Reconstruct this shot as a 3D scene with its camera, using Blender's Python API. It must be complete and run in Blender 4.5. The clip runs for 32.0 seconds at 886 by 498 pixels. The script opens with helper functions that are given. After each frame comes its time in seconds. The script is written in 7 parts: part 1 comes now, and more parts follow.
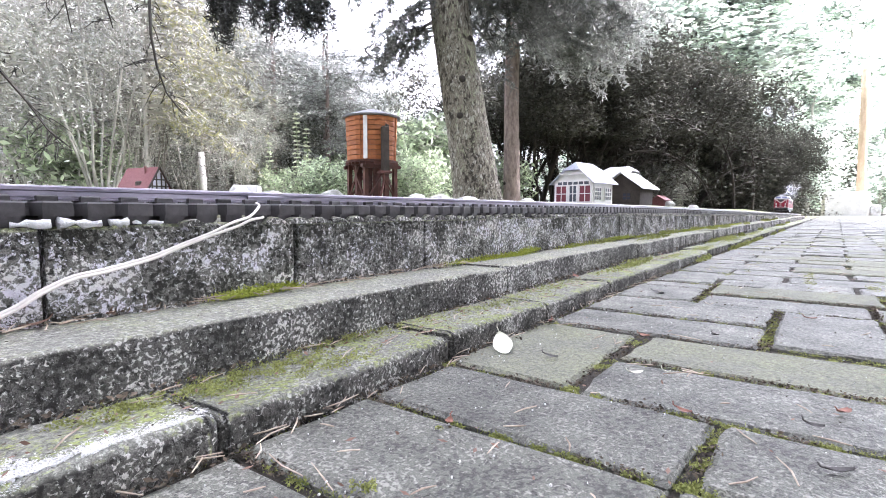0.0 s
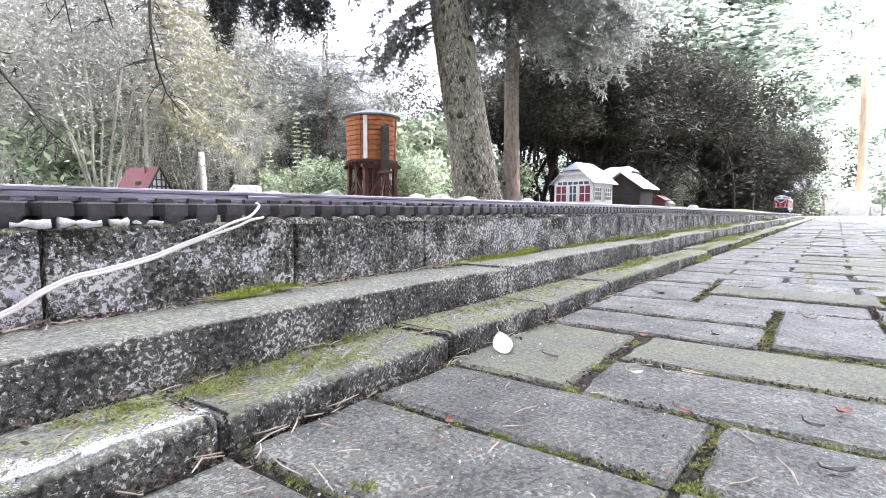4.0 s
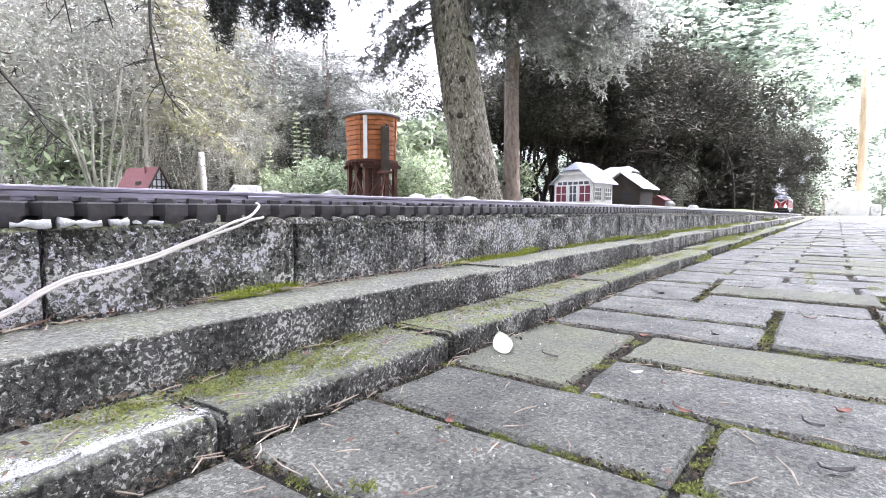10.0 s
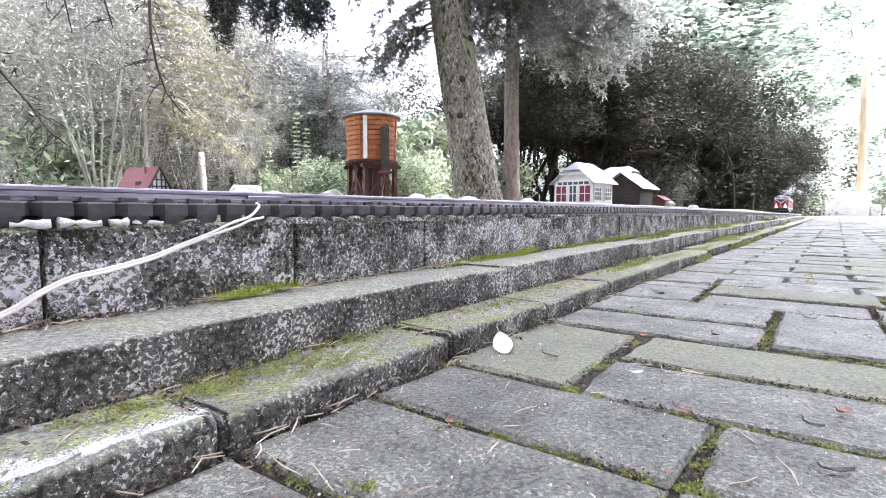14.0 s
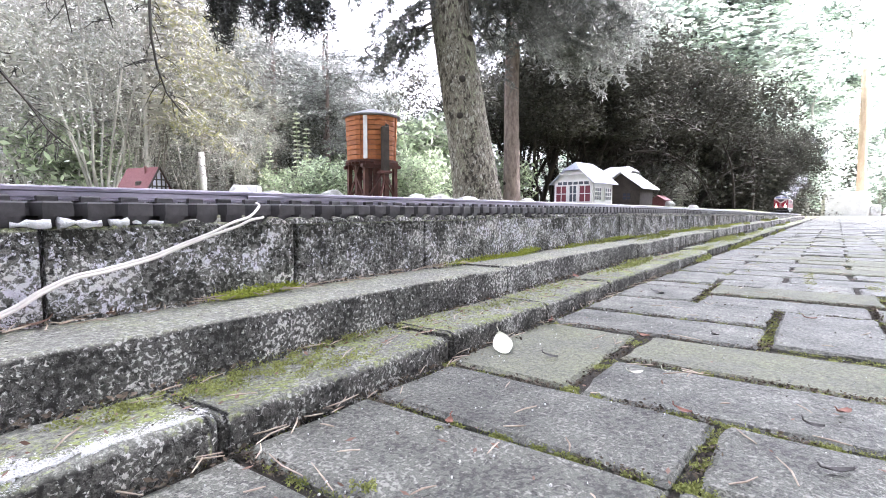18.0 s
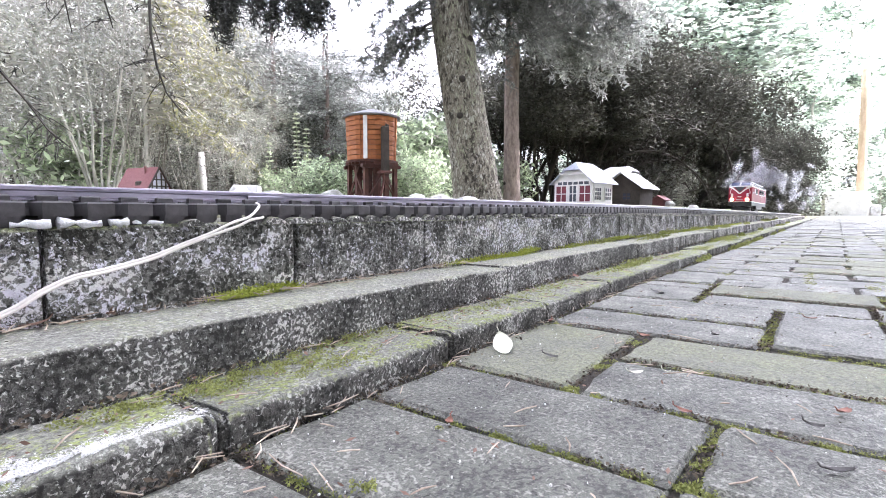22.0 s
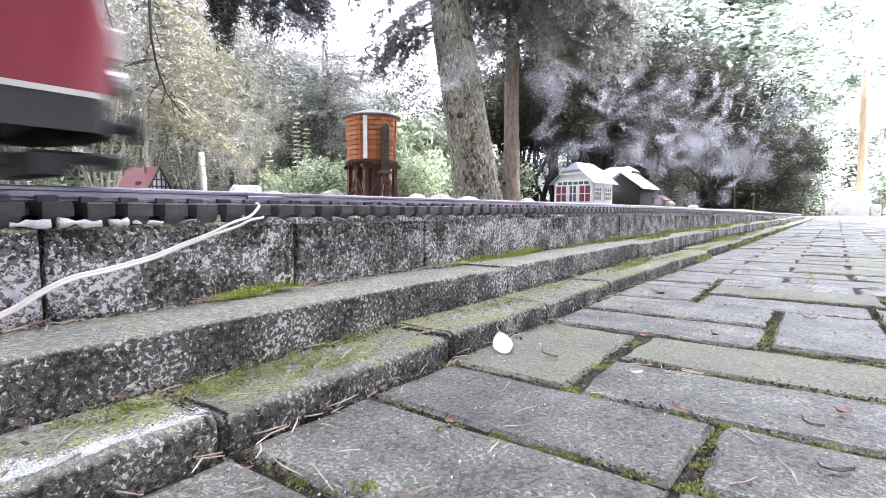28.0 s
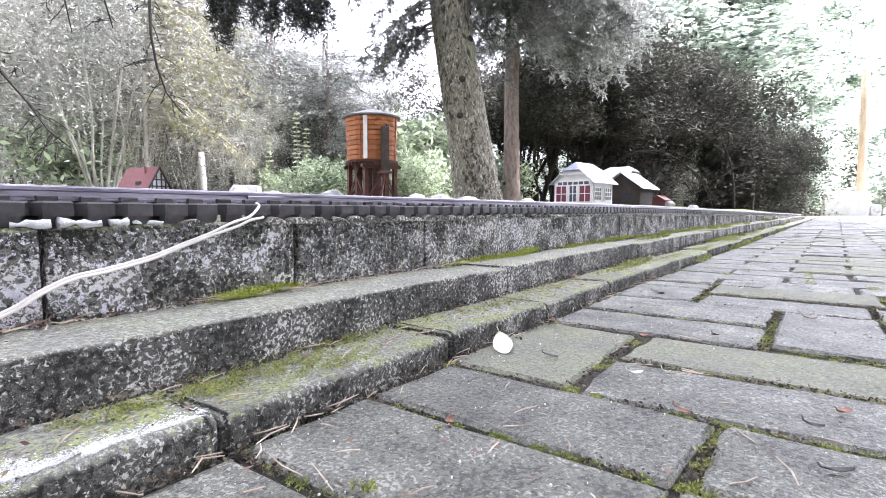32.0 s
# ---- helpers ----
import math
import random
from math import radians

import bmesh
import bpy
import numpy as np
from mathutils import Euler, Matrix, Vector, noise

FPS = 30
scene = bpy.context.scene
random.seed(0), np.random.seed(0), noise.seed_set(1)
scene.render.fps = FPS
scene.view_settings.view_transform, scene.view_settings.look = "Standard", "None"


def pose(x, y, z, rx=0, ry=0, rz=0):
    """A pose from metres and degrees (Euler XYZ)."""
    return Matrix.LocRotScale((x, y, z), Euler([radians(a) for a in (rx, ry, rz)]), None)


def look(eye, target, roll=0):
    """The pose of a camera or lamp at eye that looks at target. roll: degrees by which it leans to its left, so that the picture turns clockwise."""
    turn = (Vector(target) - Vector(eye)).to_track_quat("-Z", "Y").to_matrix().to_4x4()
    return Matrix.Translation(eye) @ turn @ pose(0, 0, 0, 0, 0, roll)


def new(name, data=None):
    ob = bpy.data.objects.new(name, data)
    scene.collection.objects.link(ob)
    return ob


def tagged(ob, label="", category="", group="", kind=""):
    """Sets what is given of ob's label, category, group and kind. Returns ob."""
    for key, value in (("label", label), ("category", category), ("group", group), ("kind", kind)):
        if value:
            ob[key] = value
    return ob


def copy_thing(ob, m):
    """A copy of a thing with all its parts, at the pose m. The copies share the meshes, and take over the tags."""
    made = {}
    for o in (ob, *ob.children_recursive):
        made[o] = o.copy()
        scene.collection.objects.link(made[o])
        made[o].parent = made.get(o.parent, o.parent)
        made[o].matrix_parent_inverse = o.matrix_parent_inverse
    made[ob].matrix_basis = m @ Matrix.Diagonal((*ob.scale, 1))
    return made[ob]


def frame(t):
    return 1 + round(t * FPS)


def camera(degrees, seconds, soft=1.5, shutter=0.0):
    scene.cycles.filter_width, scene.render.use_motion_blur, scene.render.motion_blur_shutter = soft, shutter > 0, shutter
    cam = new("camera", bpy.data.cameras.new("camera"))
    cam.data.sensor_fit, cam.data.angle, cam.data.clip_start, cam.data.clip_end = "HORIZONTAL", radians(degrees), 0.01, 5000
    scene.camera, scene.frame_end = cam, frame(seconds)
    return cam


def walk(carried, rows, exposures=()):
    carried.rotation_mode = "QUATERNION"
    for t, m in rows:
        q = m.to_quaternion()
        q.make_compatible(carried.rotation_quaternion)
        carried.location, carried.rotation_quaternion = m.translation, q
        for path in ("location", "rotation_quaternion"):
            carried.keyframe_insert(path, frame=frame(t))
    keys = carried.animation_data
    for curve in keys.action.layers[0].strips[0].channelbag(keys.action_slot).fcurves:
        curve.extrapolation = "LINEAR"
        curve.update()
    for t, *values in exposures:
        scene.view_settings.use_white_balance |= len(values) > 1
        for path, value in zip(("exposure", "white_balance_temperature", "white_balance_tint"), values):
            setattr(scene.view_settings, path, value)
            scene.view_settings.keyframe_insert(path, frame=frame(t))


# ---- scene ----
# ---------------------------------------------------------------- camera
cam = camera(81.63, 32.0, soft=0.9, shutter=0.6)
EYE = (0.0, 0.0, 0.13)
YAW, TILT = radians(35.77), radians(4.28)
VIEW = look(EYE, (math.cos(YAW) * math.cos(TILT), math.sin(YAW) * math.cos(TILT), 0.13 - math.sin(TILT)))
walk(cam, [(0.0, VIEW), (32.0, VIEW)], exposures=[(0.0, 3.68, 5930, 21), (32.0, 3.68, 5930, 21)])

# ---------------------------------------------------------------- world and sun
SUN_UP, SUN_AZ = radians(50), radians(-52)   # azimuth from +x, the sun stands over the open side
world = bpy.data.worlds.new("sky")
scene.world = world
world.use_nodes = True
wn, wl = world.node_tree.nodes, world.node_tree.links
sky = wn.new("ShaderNodeTexSky")
sky.sky_type, sky.sun_disc = "NISHITA", False
sky.sun_elevation, sky.sun_rotation = SUN_UP, radians(90) - SUN_AZ
sky.air_density, sky.dust_density = 1.0, 4.0
haze = wn.new("ShaderNodeHueSaturation")
haze.inputs["Saturation"].default_value = 0.12
wl.new(sky.outputs[0], haze.inputs["Color"])
wl.new(haze.outputs[0], wn["Background"].inputs["Color"])
wn["Background"].inputs["Strength"].default_value = 0.15
sun = new("sun", bpy.data.lights.new("sun", "SUN"))
sun.data.energy, sun.data.angle, sun.data.color = 2.0, radians(6), (1.0, 0.96, 0.90)
sun.matrix_world = look((30 * math.cos(SUN_AZ), 30 * math.sin(SUN_AZ), 30 * math.tan(SUN_UP)), (0, 0, 0))

# ---------------------------------------------------------------- materials


def material(name, dark, light, scale=30.0, rough=0.8, metal=0.0, spots=None, spot_scale=60.0, spot_cut=0.6,
             stain=None, stain_scale=6.0, stain_cut=0.55, bump=0.4, bump_scale=220.0, bump_deep=0.002, vary=0.0, spec=0.4,
             local=False, stretch=(1, 1, 1), coat=0.0, glow=None, see=0.0, wide=0.2, island=0.0, spot_soft=0.06, stain_soft=0.1):
    """A surface: two tones of grain, small spots, large stains, relief, and a difference from piece to piece."""
    m = bpy.data.materials.new(name)
    m.use_nodes = True
    n, l = m.node_tree.nodes, m.node_tree.links
    b = n["Principled BSDF"]
    if local:
        where = n.new("ShaderNodeTexCoord").outputs["Object"]
    else:
        where = n.new("ShaderNodeNewGeometry").outputs["Position"]
    mapping = n.new("ShaderNodeMapping")
    mapping.inputs["Scale"].default_value = stretch
    l.new(where, mapping.inputs["Vector"])
    v = mapping.outputs[0]

    def grain(s, detail=5.0, r=0.6):
        g = n.new("ShaderNodeTexNoise")
        g.inputs["Scale"].default_value, g.inputs["Detail"].default_value, g.inputs["Roughness"].default_value = s, detail, r
        l.new(v, g.inputs["Vector"])
        return g.outputs["Fac"]

    def step(value, lo, hi):
        r = n.new("ShaderNodeMapRange")
        r.inputs["From Min"].default_value, r.inputs["From Max"].default_value = lo, hi
        l.new(value, r.inputs["Value"])
        return r.outputs["Result"]

    def blend(fac, a, c, how="MIX"):
        x = n.new("ShaderNodeMix")
        x.data_type, x.blend_type = "RGBA", how
        for socket, value in ((x.inputs["Factor"], fac), (x.inputs["A"], a), (x.inputs["B"], c)):
            if isinstance(value, tuple):
                socket.default_value = (*value, 1)
            elif isinstance(value, float):
                socket.default_value = value
            else:
                l.new(value, socket)
        return x.outputs["Result"]

    colour = blend(step(grain(scale, 6.0, 0.7), 0.5 - wide, 0.5 + wide), dark, light)
    if stain:
        fac = step(grain(stain_scale, 6.0, 0.65), stain_cut - stain_soft, stain_cut + stain_soft)
        colour = blend(fac, colour, stain)
    if spots:
        colour = blend(step(grain(spot_scale, 3.0), spot_cut - spot_soft, spot_cut + spot_soft), colour, spots)
    if vary or island:
        if island:
            info = n.new("ShaderNodeNewGeometry").outputs["Random Per Island"]
        else:
            info = n.new("ShaderNodeObjectInfo").outputs["Random"]
        r = n.new("ShaderNodeMapRange")
        amount = max(vary, island)
        r.inputs["To Min"].default_value, r.inputs["To Max"].default_value = 1 - amount, 1 + amount
        l.new(info, r.inputs["Value"])
        hsv = n.new("ShaderNodeHueSaturation")
        l.new(colour, hsv.inputs["Color"])
        l.new(r.outputs["Result"], hsv.inputs["Value"])
        colour = hsv.outputs["Color"]
    l.new(colour, b.inputs["Base Color"])
    b.inputs["Roughness"].default_value, b.inputs["Metallic"].default_value = rough, metal
    b.inputs["Specular IOR Level"].default_value = spec
    b.inputs["Coat Weight"].default_value, b.inputs["Coat Roughness"].default_value = coat, 0.35
    if see:
        b.inputs["Transmission Weight"].default_value = see
    if glow:
        b.inputs["Emission Color"].default_value, b.inputs["Emission Strength"].default_value = (*glow[:3], 1), glow[3]
    if bump:
        bp = n.new("ShaderNodeBump")
        bp.inputs["Strength"].default_value, bp.inputs["Distance"].default_value = bump, bump_deep
        l.new(grain(bump_scale, 6.0, 0.7), bp.inputs["Height"])
        l.new(bp.outputs[0], b.inputs["Normal"])
    return m


def weathered(name, pit, body, pale, fleck=230.0, pale_cut=0.57, pit_cut=0.46, patch=22.0, patch_push=0.55, tint=None, lit_top=(0.3, 0.3, 0.27), moss=None, moss_scale=24.0,
              moss_cut=0.5, moss_soft=0.1, bump=1.0, deep=0.003, rough=0.9, vary=0.0, spec=0.4, streak=(1, 1, 1)):
    """Old concrete: a grainy body with dark pits and worm-like pale lichen flecks that gather in patches, and moss and
    painted-in top light on what lies level.
    """
    m = bpy.data.materials.new(name)
    m.use_nodes = True
    n, l = m.node_tree.nodes, m.node_tree.links
    b = n["Principled BSDF"]
    mapping = n.new("ShaderNodeMapping")
    mapping.inputs["Scale"].default_value = streak
    l.new(n.new("ShaderNodeNewGeometry").outputs["Position"], mapping.inputs["Vector"])

    def grain(scale, detail, r, twist=0.0):
        g = n.new("ShaderNodeTexNoise")
        g.inputs["Scale"].default_value, g.inputs["Detail"].default_value = scale, detail
        g.inputs["Roughness"].default_value, g.inputs["Distortion"].default_value = r, twist
        l.new(mapping.outputs[0], g.inputs["Vector"])
        return g.outputs["Fac"]

    def step(value, lo, hi):
        r = n.new("ShaderNodeMapRange")
        r.inputs["From Min"].default_value, r.inputs["From Max"].default_value = lo, hi
        l.new(value, r.inputs["Value"])
        return r.outputs["Result"]

    def sums(how, a, c, k=0.0):
        x = n.new("ShaderNodeMath")
        x.operation = how
        for i, value in enumerate((a, c, k)):
            if isinstance(value, float):
                x.inputs[i].default_value = value
            else:
                l.new(value, x.inputs[i])
        return x.outputs[0]

    def blend(fac, a, c):
        x = n.new("ShaderNodeMix")
        x.data_type = "RGBA"
        l.new(fac, x.inputs["Factor"])
        for socket, value in ((x.inputs["A"], a), (x.inputs["B"], c)):
            if isinstance(value, tuple):
                socket.default_value = (*value, 1)
            else:
                l.new(value, socket)
        return x.outputs["Result"]

    coarse, worm, fine, where = grain(fleck * 0.75, 4.0, 0.65, 0.4), grain(fleck, 3.0, 0.65, 0.5), grain(fleck * 3.3, 3.0, 0.7), grain(patch, 4.0, 0.6)
    lean = sums("MULTIPLY_ADD", where, patch_push, -0.5 * patch_push)
    colour = blend(step(fine, 0.30, 0.70), tuple(0.36 * c for c in body), tuple(1.5 * c for c in body))
    colour = blend(step(sums("ADD", coarse, lean), pit_cut + 0.05, pit_cut - 0.07), colour, pit)
    fac = step(sums("ADD", worm, lean), pale_cut - 0.035, pale_cut + 0.06)
    colour = blend(fac, colour, blend(step(grain(fleck * 0.16, 2.0, 0.5), 0.45, 0.6), pale, tint or pale))
    if moss:
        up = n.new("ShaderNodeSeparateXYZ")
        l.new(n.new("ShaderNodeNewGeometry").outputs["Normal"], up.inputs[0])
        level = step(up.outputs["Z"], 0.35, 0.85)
        # Level faces turn paler: light from above put into the colour.
        worn = blend(step(sums("MULTIPLY_ADD", fine, 0.4, sums("MULTIPLY", worm, 0.6)), 0.40, 0.60), tuple(0.5 * c for c in lit_top), tuple(1.4 * c for c in lit_top))
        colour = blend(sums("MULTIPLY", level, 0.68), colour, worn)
        green = step(sums("MULTIPLY_ADD", coarse, 0.45, sums("MULTIPLY", grain(moss_scale, 6.0, 0.65), 0.55)), moss_cut - moss_soft, moss_cut + moss_soft)
        tuft = blend(step(sums("MULTIPLY_ADD", fine, 0.4, sums("MULTIPLY", coarse, 0.6)), 0.40, 0.60), tuple(0.4 * c for c in moss), tuple(1.4 * c for c in moss))
        colour = blend(sums("MULTIPLY", sums("MULTIPLY", green, 0.88), level), colour, tuft)
    if vary:
        r = n.new("ShaderNodeMapRange")
        r.inputs["To Min"].default_value, r.inputs["To Max"].default_value = 1 - vary, 1 + vary
        l.new(n.new("ShaderNodeObjectInfo").outputs["Random"], r.inputs["Value"])
        hsv = n.new("ShaderNodeHueSaturation")
        l.new(colour, hsv.inputs["Color"])
        l.new(r.outputs["Result"], hsv.inputs["Value"])
        colour = hsv.outputs["Color"]
    l.new(colour, b.inputs["Base Color"])
    b.inputs["Roughness"].default_value, b.inputs["Specular IOR Level"].default_value = rough, spec
    bp = n.new("ShaderNodeBump")
    bp.inputs["Strength"].default_value, bp.inputs["Distance"].default_value = bump, deep
    l.new(sums("MULTIPLY_ADD", fine, 0.35, sums("ADD", coarse, sums("MULTIPLY", worm, 0.6))), bp.inputs["Height"])
    l.new(bp.outputs[0], b.inputs["Normal"])
    return m


def leafy(name, dark, light, rough=0.55, thin=0.35, vary=0.35, spec=0.4):
    """Leaves: a tone of their own for each, with light coming through."""
    m = material(name, dark, light, scale=3.0, rough=rough, bump=0, island=vary, spec=spec)
    n, l = m.node_tree.nodes, m.node_tree.links
    b = n["Principled BSDF"]
    through_leaf = n.new("ShaderNodeBsdfTranslucent")
    colour = b.inputs["Base Color"].links[0].from_socket
    l.new(colour, through_leaf.inputs["Color"])
    mix = n.new("ShaderNodeMixShader")
    mix.inputs[0].default_value = thin
    l.new(b.outputs[0], mix.inputs[1])
    l.new(through_leaf.outputs[0], mix.inputs[2])
    l.new(mix.outputs[0], n["Material Output"].inputs["Surface"])
    return m


M = {}
M["paver"] = weathered("concrete_paver", (0.028, 0.028, 0.023), (0.110, 0.1105, 0.092), (0.265, 0.263, 0.226), fleck=380, pale_cut=0.585, pit_cut=0.455, patch=20, patch_push=0.45,
                       tint=(0.22, 0.225, 0.19), bump=0.9, deep=0.0016, rough=0.58, vary=0.16, spec=0.5)
M["paver_moss"] = weathered("mossy_concrete_paver", (0.05, 0.05, 0.036), (0.150, 0.152, 0.116), (0.31, 0.31, 0.245), fleck=380, pale_cut=0.60, pit_cut=0.42, patch=16, patch_push=0.35,
                            lit_top=(0.155, 0.155, 0.13), moss=(0.185, 0.195, 0.115), moss_scale=16, moss_cut=0.53, moss_soft=0.12, bump=0.9, deep=0.0016, rough=0.75, vary=0.12)
# Kerb and step tops carry light from above as a paler tone.
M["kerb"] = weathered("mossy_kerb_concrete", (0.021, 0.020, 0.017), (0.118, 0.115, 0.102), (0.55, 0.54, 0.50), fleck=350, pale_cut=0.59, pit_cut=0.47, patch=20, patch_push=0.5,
                      lit_top=(0.28, 0.28, 0.24), moss=(0.235, 0.27, 0.085), moss_scale=34, moss_cut=0.525, moss_soft=0.05, bump=1.0, deep=0.003, vary=0.12)
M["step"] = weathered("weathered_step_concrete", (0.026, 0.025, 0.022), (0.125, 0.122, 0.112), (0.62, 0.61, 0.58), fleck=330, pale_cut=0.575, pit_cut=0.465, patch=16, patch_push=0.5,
                      lit_top=(0.33, 0.327, 0.285), moss=(0.27, 0.28, 0.18), moss_scale=16, moss_cut=0.53, moss_soft=0.08, bump=1.0, deep=0.003)
M["wall"] = weathered("lichen_wall_concrete", (0.026, 0.026, 0.021), (0.185, 0.182, 0.164), (0.66, 0.655, 0.62), fleck=290, pale_cut=0.56, pit_cut=0.475, patch=26, patch_push=0.55,
                      tint=(0.70, 0.69, 0.74), moss=(0.33, 0.36, 0.17), moss_scale=40, moss_cut=0.48, bump=1.0, deep=0.004, vary=0.15)
M["soil"] = material("joint_soil", (0.018, 0.015, 0.012), (0.055, 0.046, 0.036), 300, rough=0.95, stain=(0.07, 0.10, 0.02), stain_scale=18,
                     stain_cut=0.72, bump=1.0, bump_scale=300, bump_deep=0.003)
M["earth"] = material("woodland_floor", (0.06, 0.055, 0.035), (0.16, 0.16, 0.09), 7, rough=0.95, spots=(0.20, 0.24, 0.10), spot_scale=20, spot_cut=0.56,
                      bump=1.0, bump_scale=40, bump_deep=0.02)
M["moss"] = leafy("moss", (0.13, 0.15, 0.035), (0.33, 0.35, 0.12), rough=0.9, thin=0.25)
M["bright_moss"] = leafy("bright_wall_moss", (0.20, 0.24, 0.03), (0.46, 0.50, 0.10), rough=0.9, thin=0.3)
M["tie"] = material("dark_plastic_sleeper", (0.032, 0.030, 0.032), (0.075, 0.070, 0.072), 120, rough=0.6, bump=0.3, bump_scale=500, bump_deep=0.0004, vary=0.25)
M["rail_head"] = material("polished_rail_head", (0.62, 0.60, 0.64), (0.85, 0.83, 0.86), 60, rough=0.3, metal=0.9, bump=0, stretch=(0.1, 1, 1))
M["rail"] = material("tarnished_brass_rail", (0.07, 0.066, 0.085), (0.24, 0.225, 0.27), 60, rough=0.32, metal=0.6, bump=0.2, bump_scale=300, bump_deep=0.0003, stretch=(0.1, 1, 1))
# White foil tucked between the wall top and the sleepers.
M["mortar"] = material("pale_mortar", (0.60, 0.60, 0.63), (0.86, 0.86, 0.88), 120, rough=0.35, bump=0.8, bump_scale=260, bump_deep=0.003)
M["wire"] = material("white_wire_insulation", (0.72, 0.66, 0.62), (0.85, 0.80, 0.77), 60, rough=0.45, bump=0)
M["bark"] = weathered("spruce_bark", (0.045, 0.038, 0.030), (0.225, 0.205, 0.165), (0.43, 0.415, 0.365), fleck=52, pale_cut=0.56, pit_cut=0.455, patch=3.5, patch_push=0.3,
                      tint=(0.30, 0.31, 0.21), bump=1.0, deep=0.02, rough=0.95, streak=(1, 1, 0.5))
M["bark_red"] = material("reddish_bark", (0.15, 0.115, 0.10), (0.43, 0.345, 0.31), 25, rough=0.95, bump=1.0, bump_scale=40, bump_deep=0.02, stretch=(1, 1, 0.4))
M["twig"] = material("grey_twigs", (0.21, 0.20, 0.178), (0.52, 0.505, 0.46), 4, rough=0.9, bump=0)
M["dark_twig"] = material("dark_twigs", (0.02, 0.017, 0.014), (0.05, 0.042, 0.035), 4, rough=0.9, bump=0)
M["grey_leaf"] = leafy("grey_green_leaves", (0.24, 0.245, 0.225), (0.77, 0.78, 0.74), thin=0.5, vary=0.75)
M["yellow_leaf"] = leafy("yellow_green_leaves", (0.14, 0.152, 0.112), (0.50, 0.515, 0.42), thin=0.5, vary=0.65)
# Darker leaf copy; the wood's shade is part of this colour.
M["wood_leaf"] = leafy("shade_toned_leaves", (0.06, 0.066, 0.05), (0.27, 0.28, 0.235), thin=0.35, vary=0.6)
M["green_leaf"] = leafy("fresh_green_leaves", (0.125, 0.16, 0.12), (0.37, 0.43, 0.37), thin=0.6, vary=0.55)
M["bright_leaf"] = leafy("bright_bramble_leaves", (0.14, 0.19, 0.10), (0.56, 0.64, 0.46), thin=0.55, vary=0.65)
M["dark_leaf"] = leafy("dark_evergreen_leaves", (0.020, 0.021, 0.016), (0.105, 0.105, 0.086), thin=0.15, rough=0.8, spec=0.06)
M["whorl_leaf"] = leafy("pale_whorl_leaves", (0.45, 0.50, 0.33), (0.80, 0.84, 0.66), thin=0.5, vary=0.3)
M["fir_needle"] = leafy("grey_fir_needles", (0.16, 0.17, 0.152), (0.58, 0.60, 0.56), thin=0.4, vary=0.6)
# Brighter copy of the green leaves: sunlight is put into the colour.
M["sun_leaf"] = leafy("sun_painted_leaves", (0.19, 0.24, 0.19), (0.70, 0.77, 0.68), thin=0.6, vary=0.75)
M["sapling_bark"] = material("grey_brown_sapling_bark", (0.07, 0.064, 0.054), (0.24, 0.225, 0.195), 5, rough=0.9, bump=0)
M["straw_needle"] = leafy("yellowing_needles", (0.15, 0.15, 0.065), (0.50, 0.49, 0.26), thin=0.35, vary=0.4)
# Paler spruce needles: light on the spray tips is painted in.
M["pale_needle"] = leafy("light_painted_needles", (0.14, 0.146, 0.132), (0.56, 0.575, 0.54), thin=0.35, vary=0.5)
M["birch"] = material("pale_birch_bark", (0.50, 0.49, 0.48), (0.80, 0.79, 0.78), 20, rough=0.8, bump=0.4, bump_scale=60)
M["needle"] = leafy("spruce_needles", (0.06, 0.063, 0.058), (0.235, 0.24, 0.228), thin=0.15)
M["spray_twig"] = material("grey_spruce_twigs", (0.10, 0.095, 0.085), (0.26, 0.25, 0.23), 4, rough=0.9, bump=0)
# Near-black copy of the spruce needles; their shade is put into the colour.
M["dark_needle"] = leafy("shade_painted_needles", (0.010, 0.011, 0.010), (0.05, 0.05, 0.046), thin=0.05)

# ---------------------------------------------------------------- mesh helpers


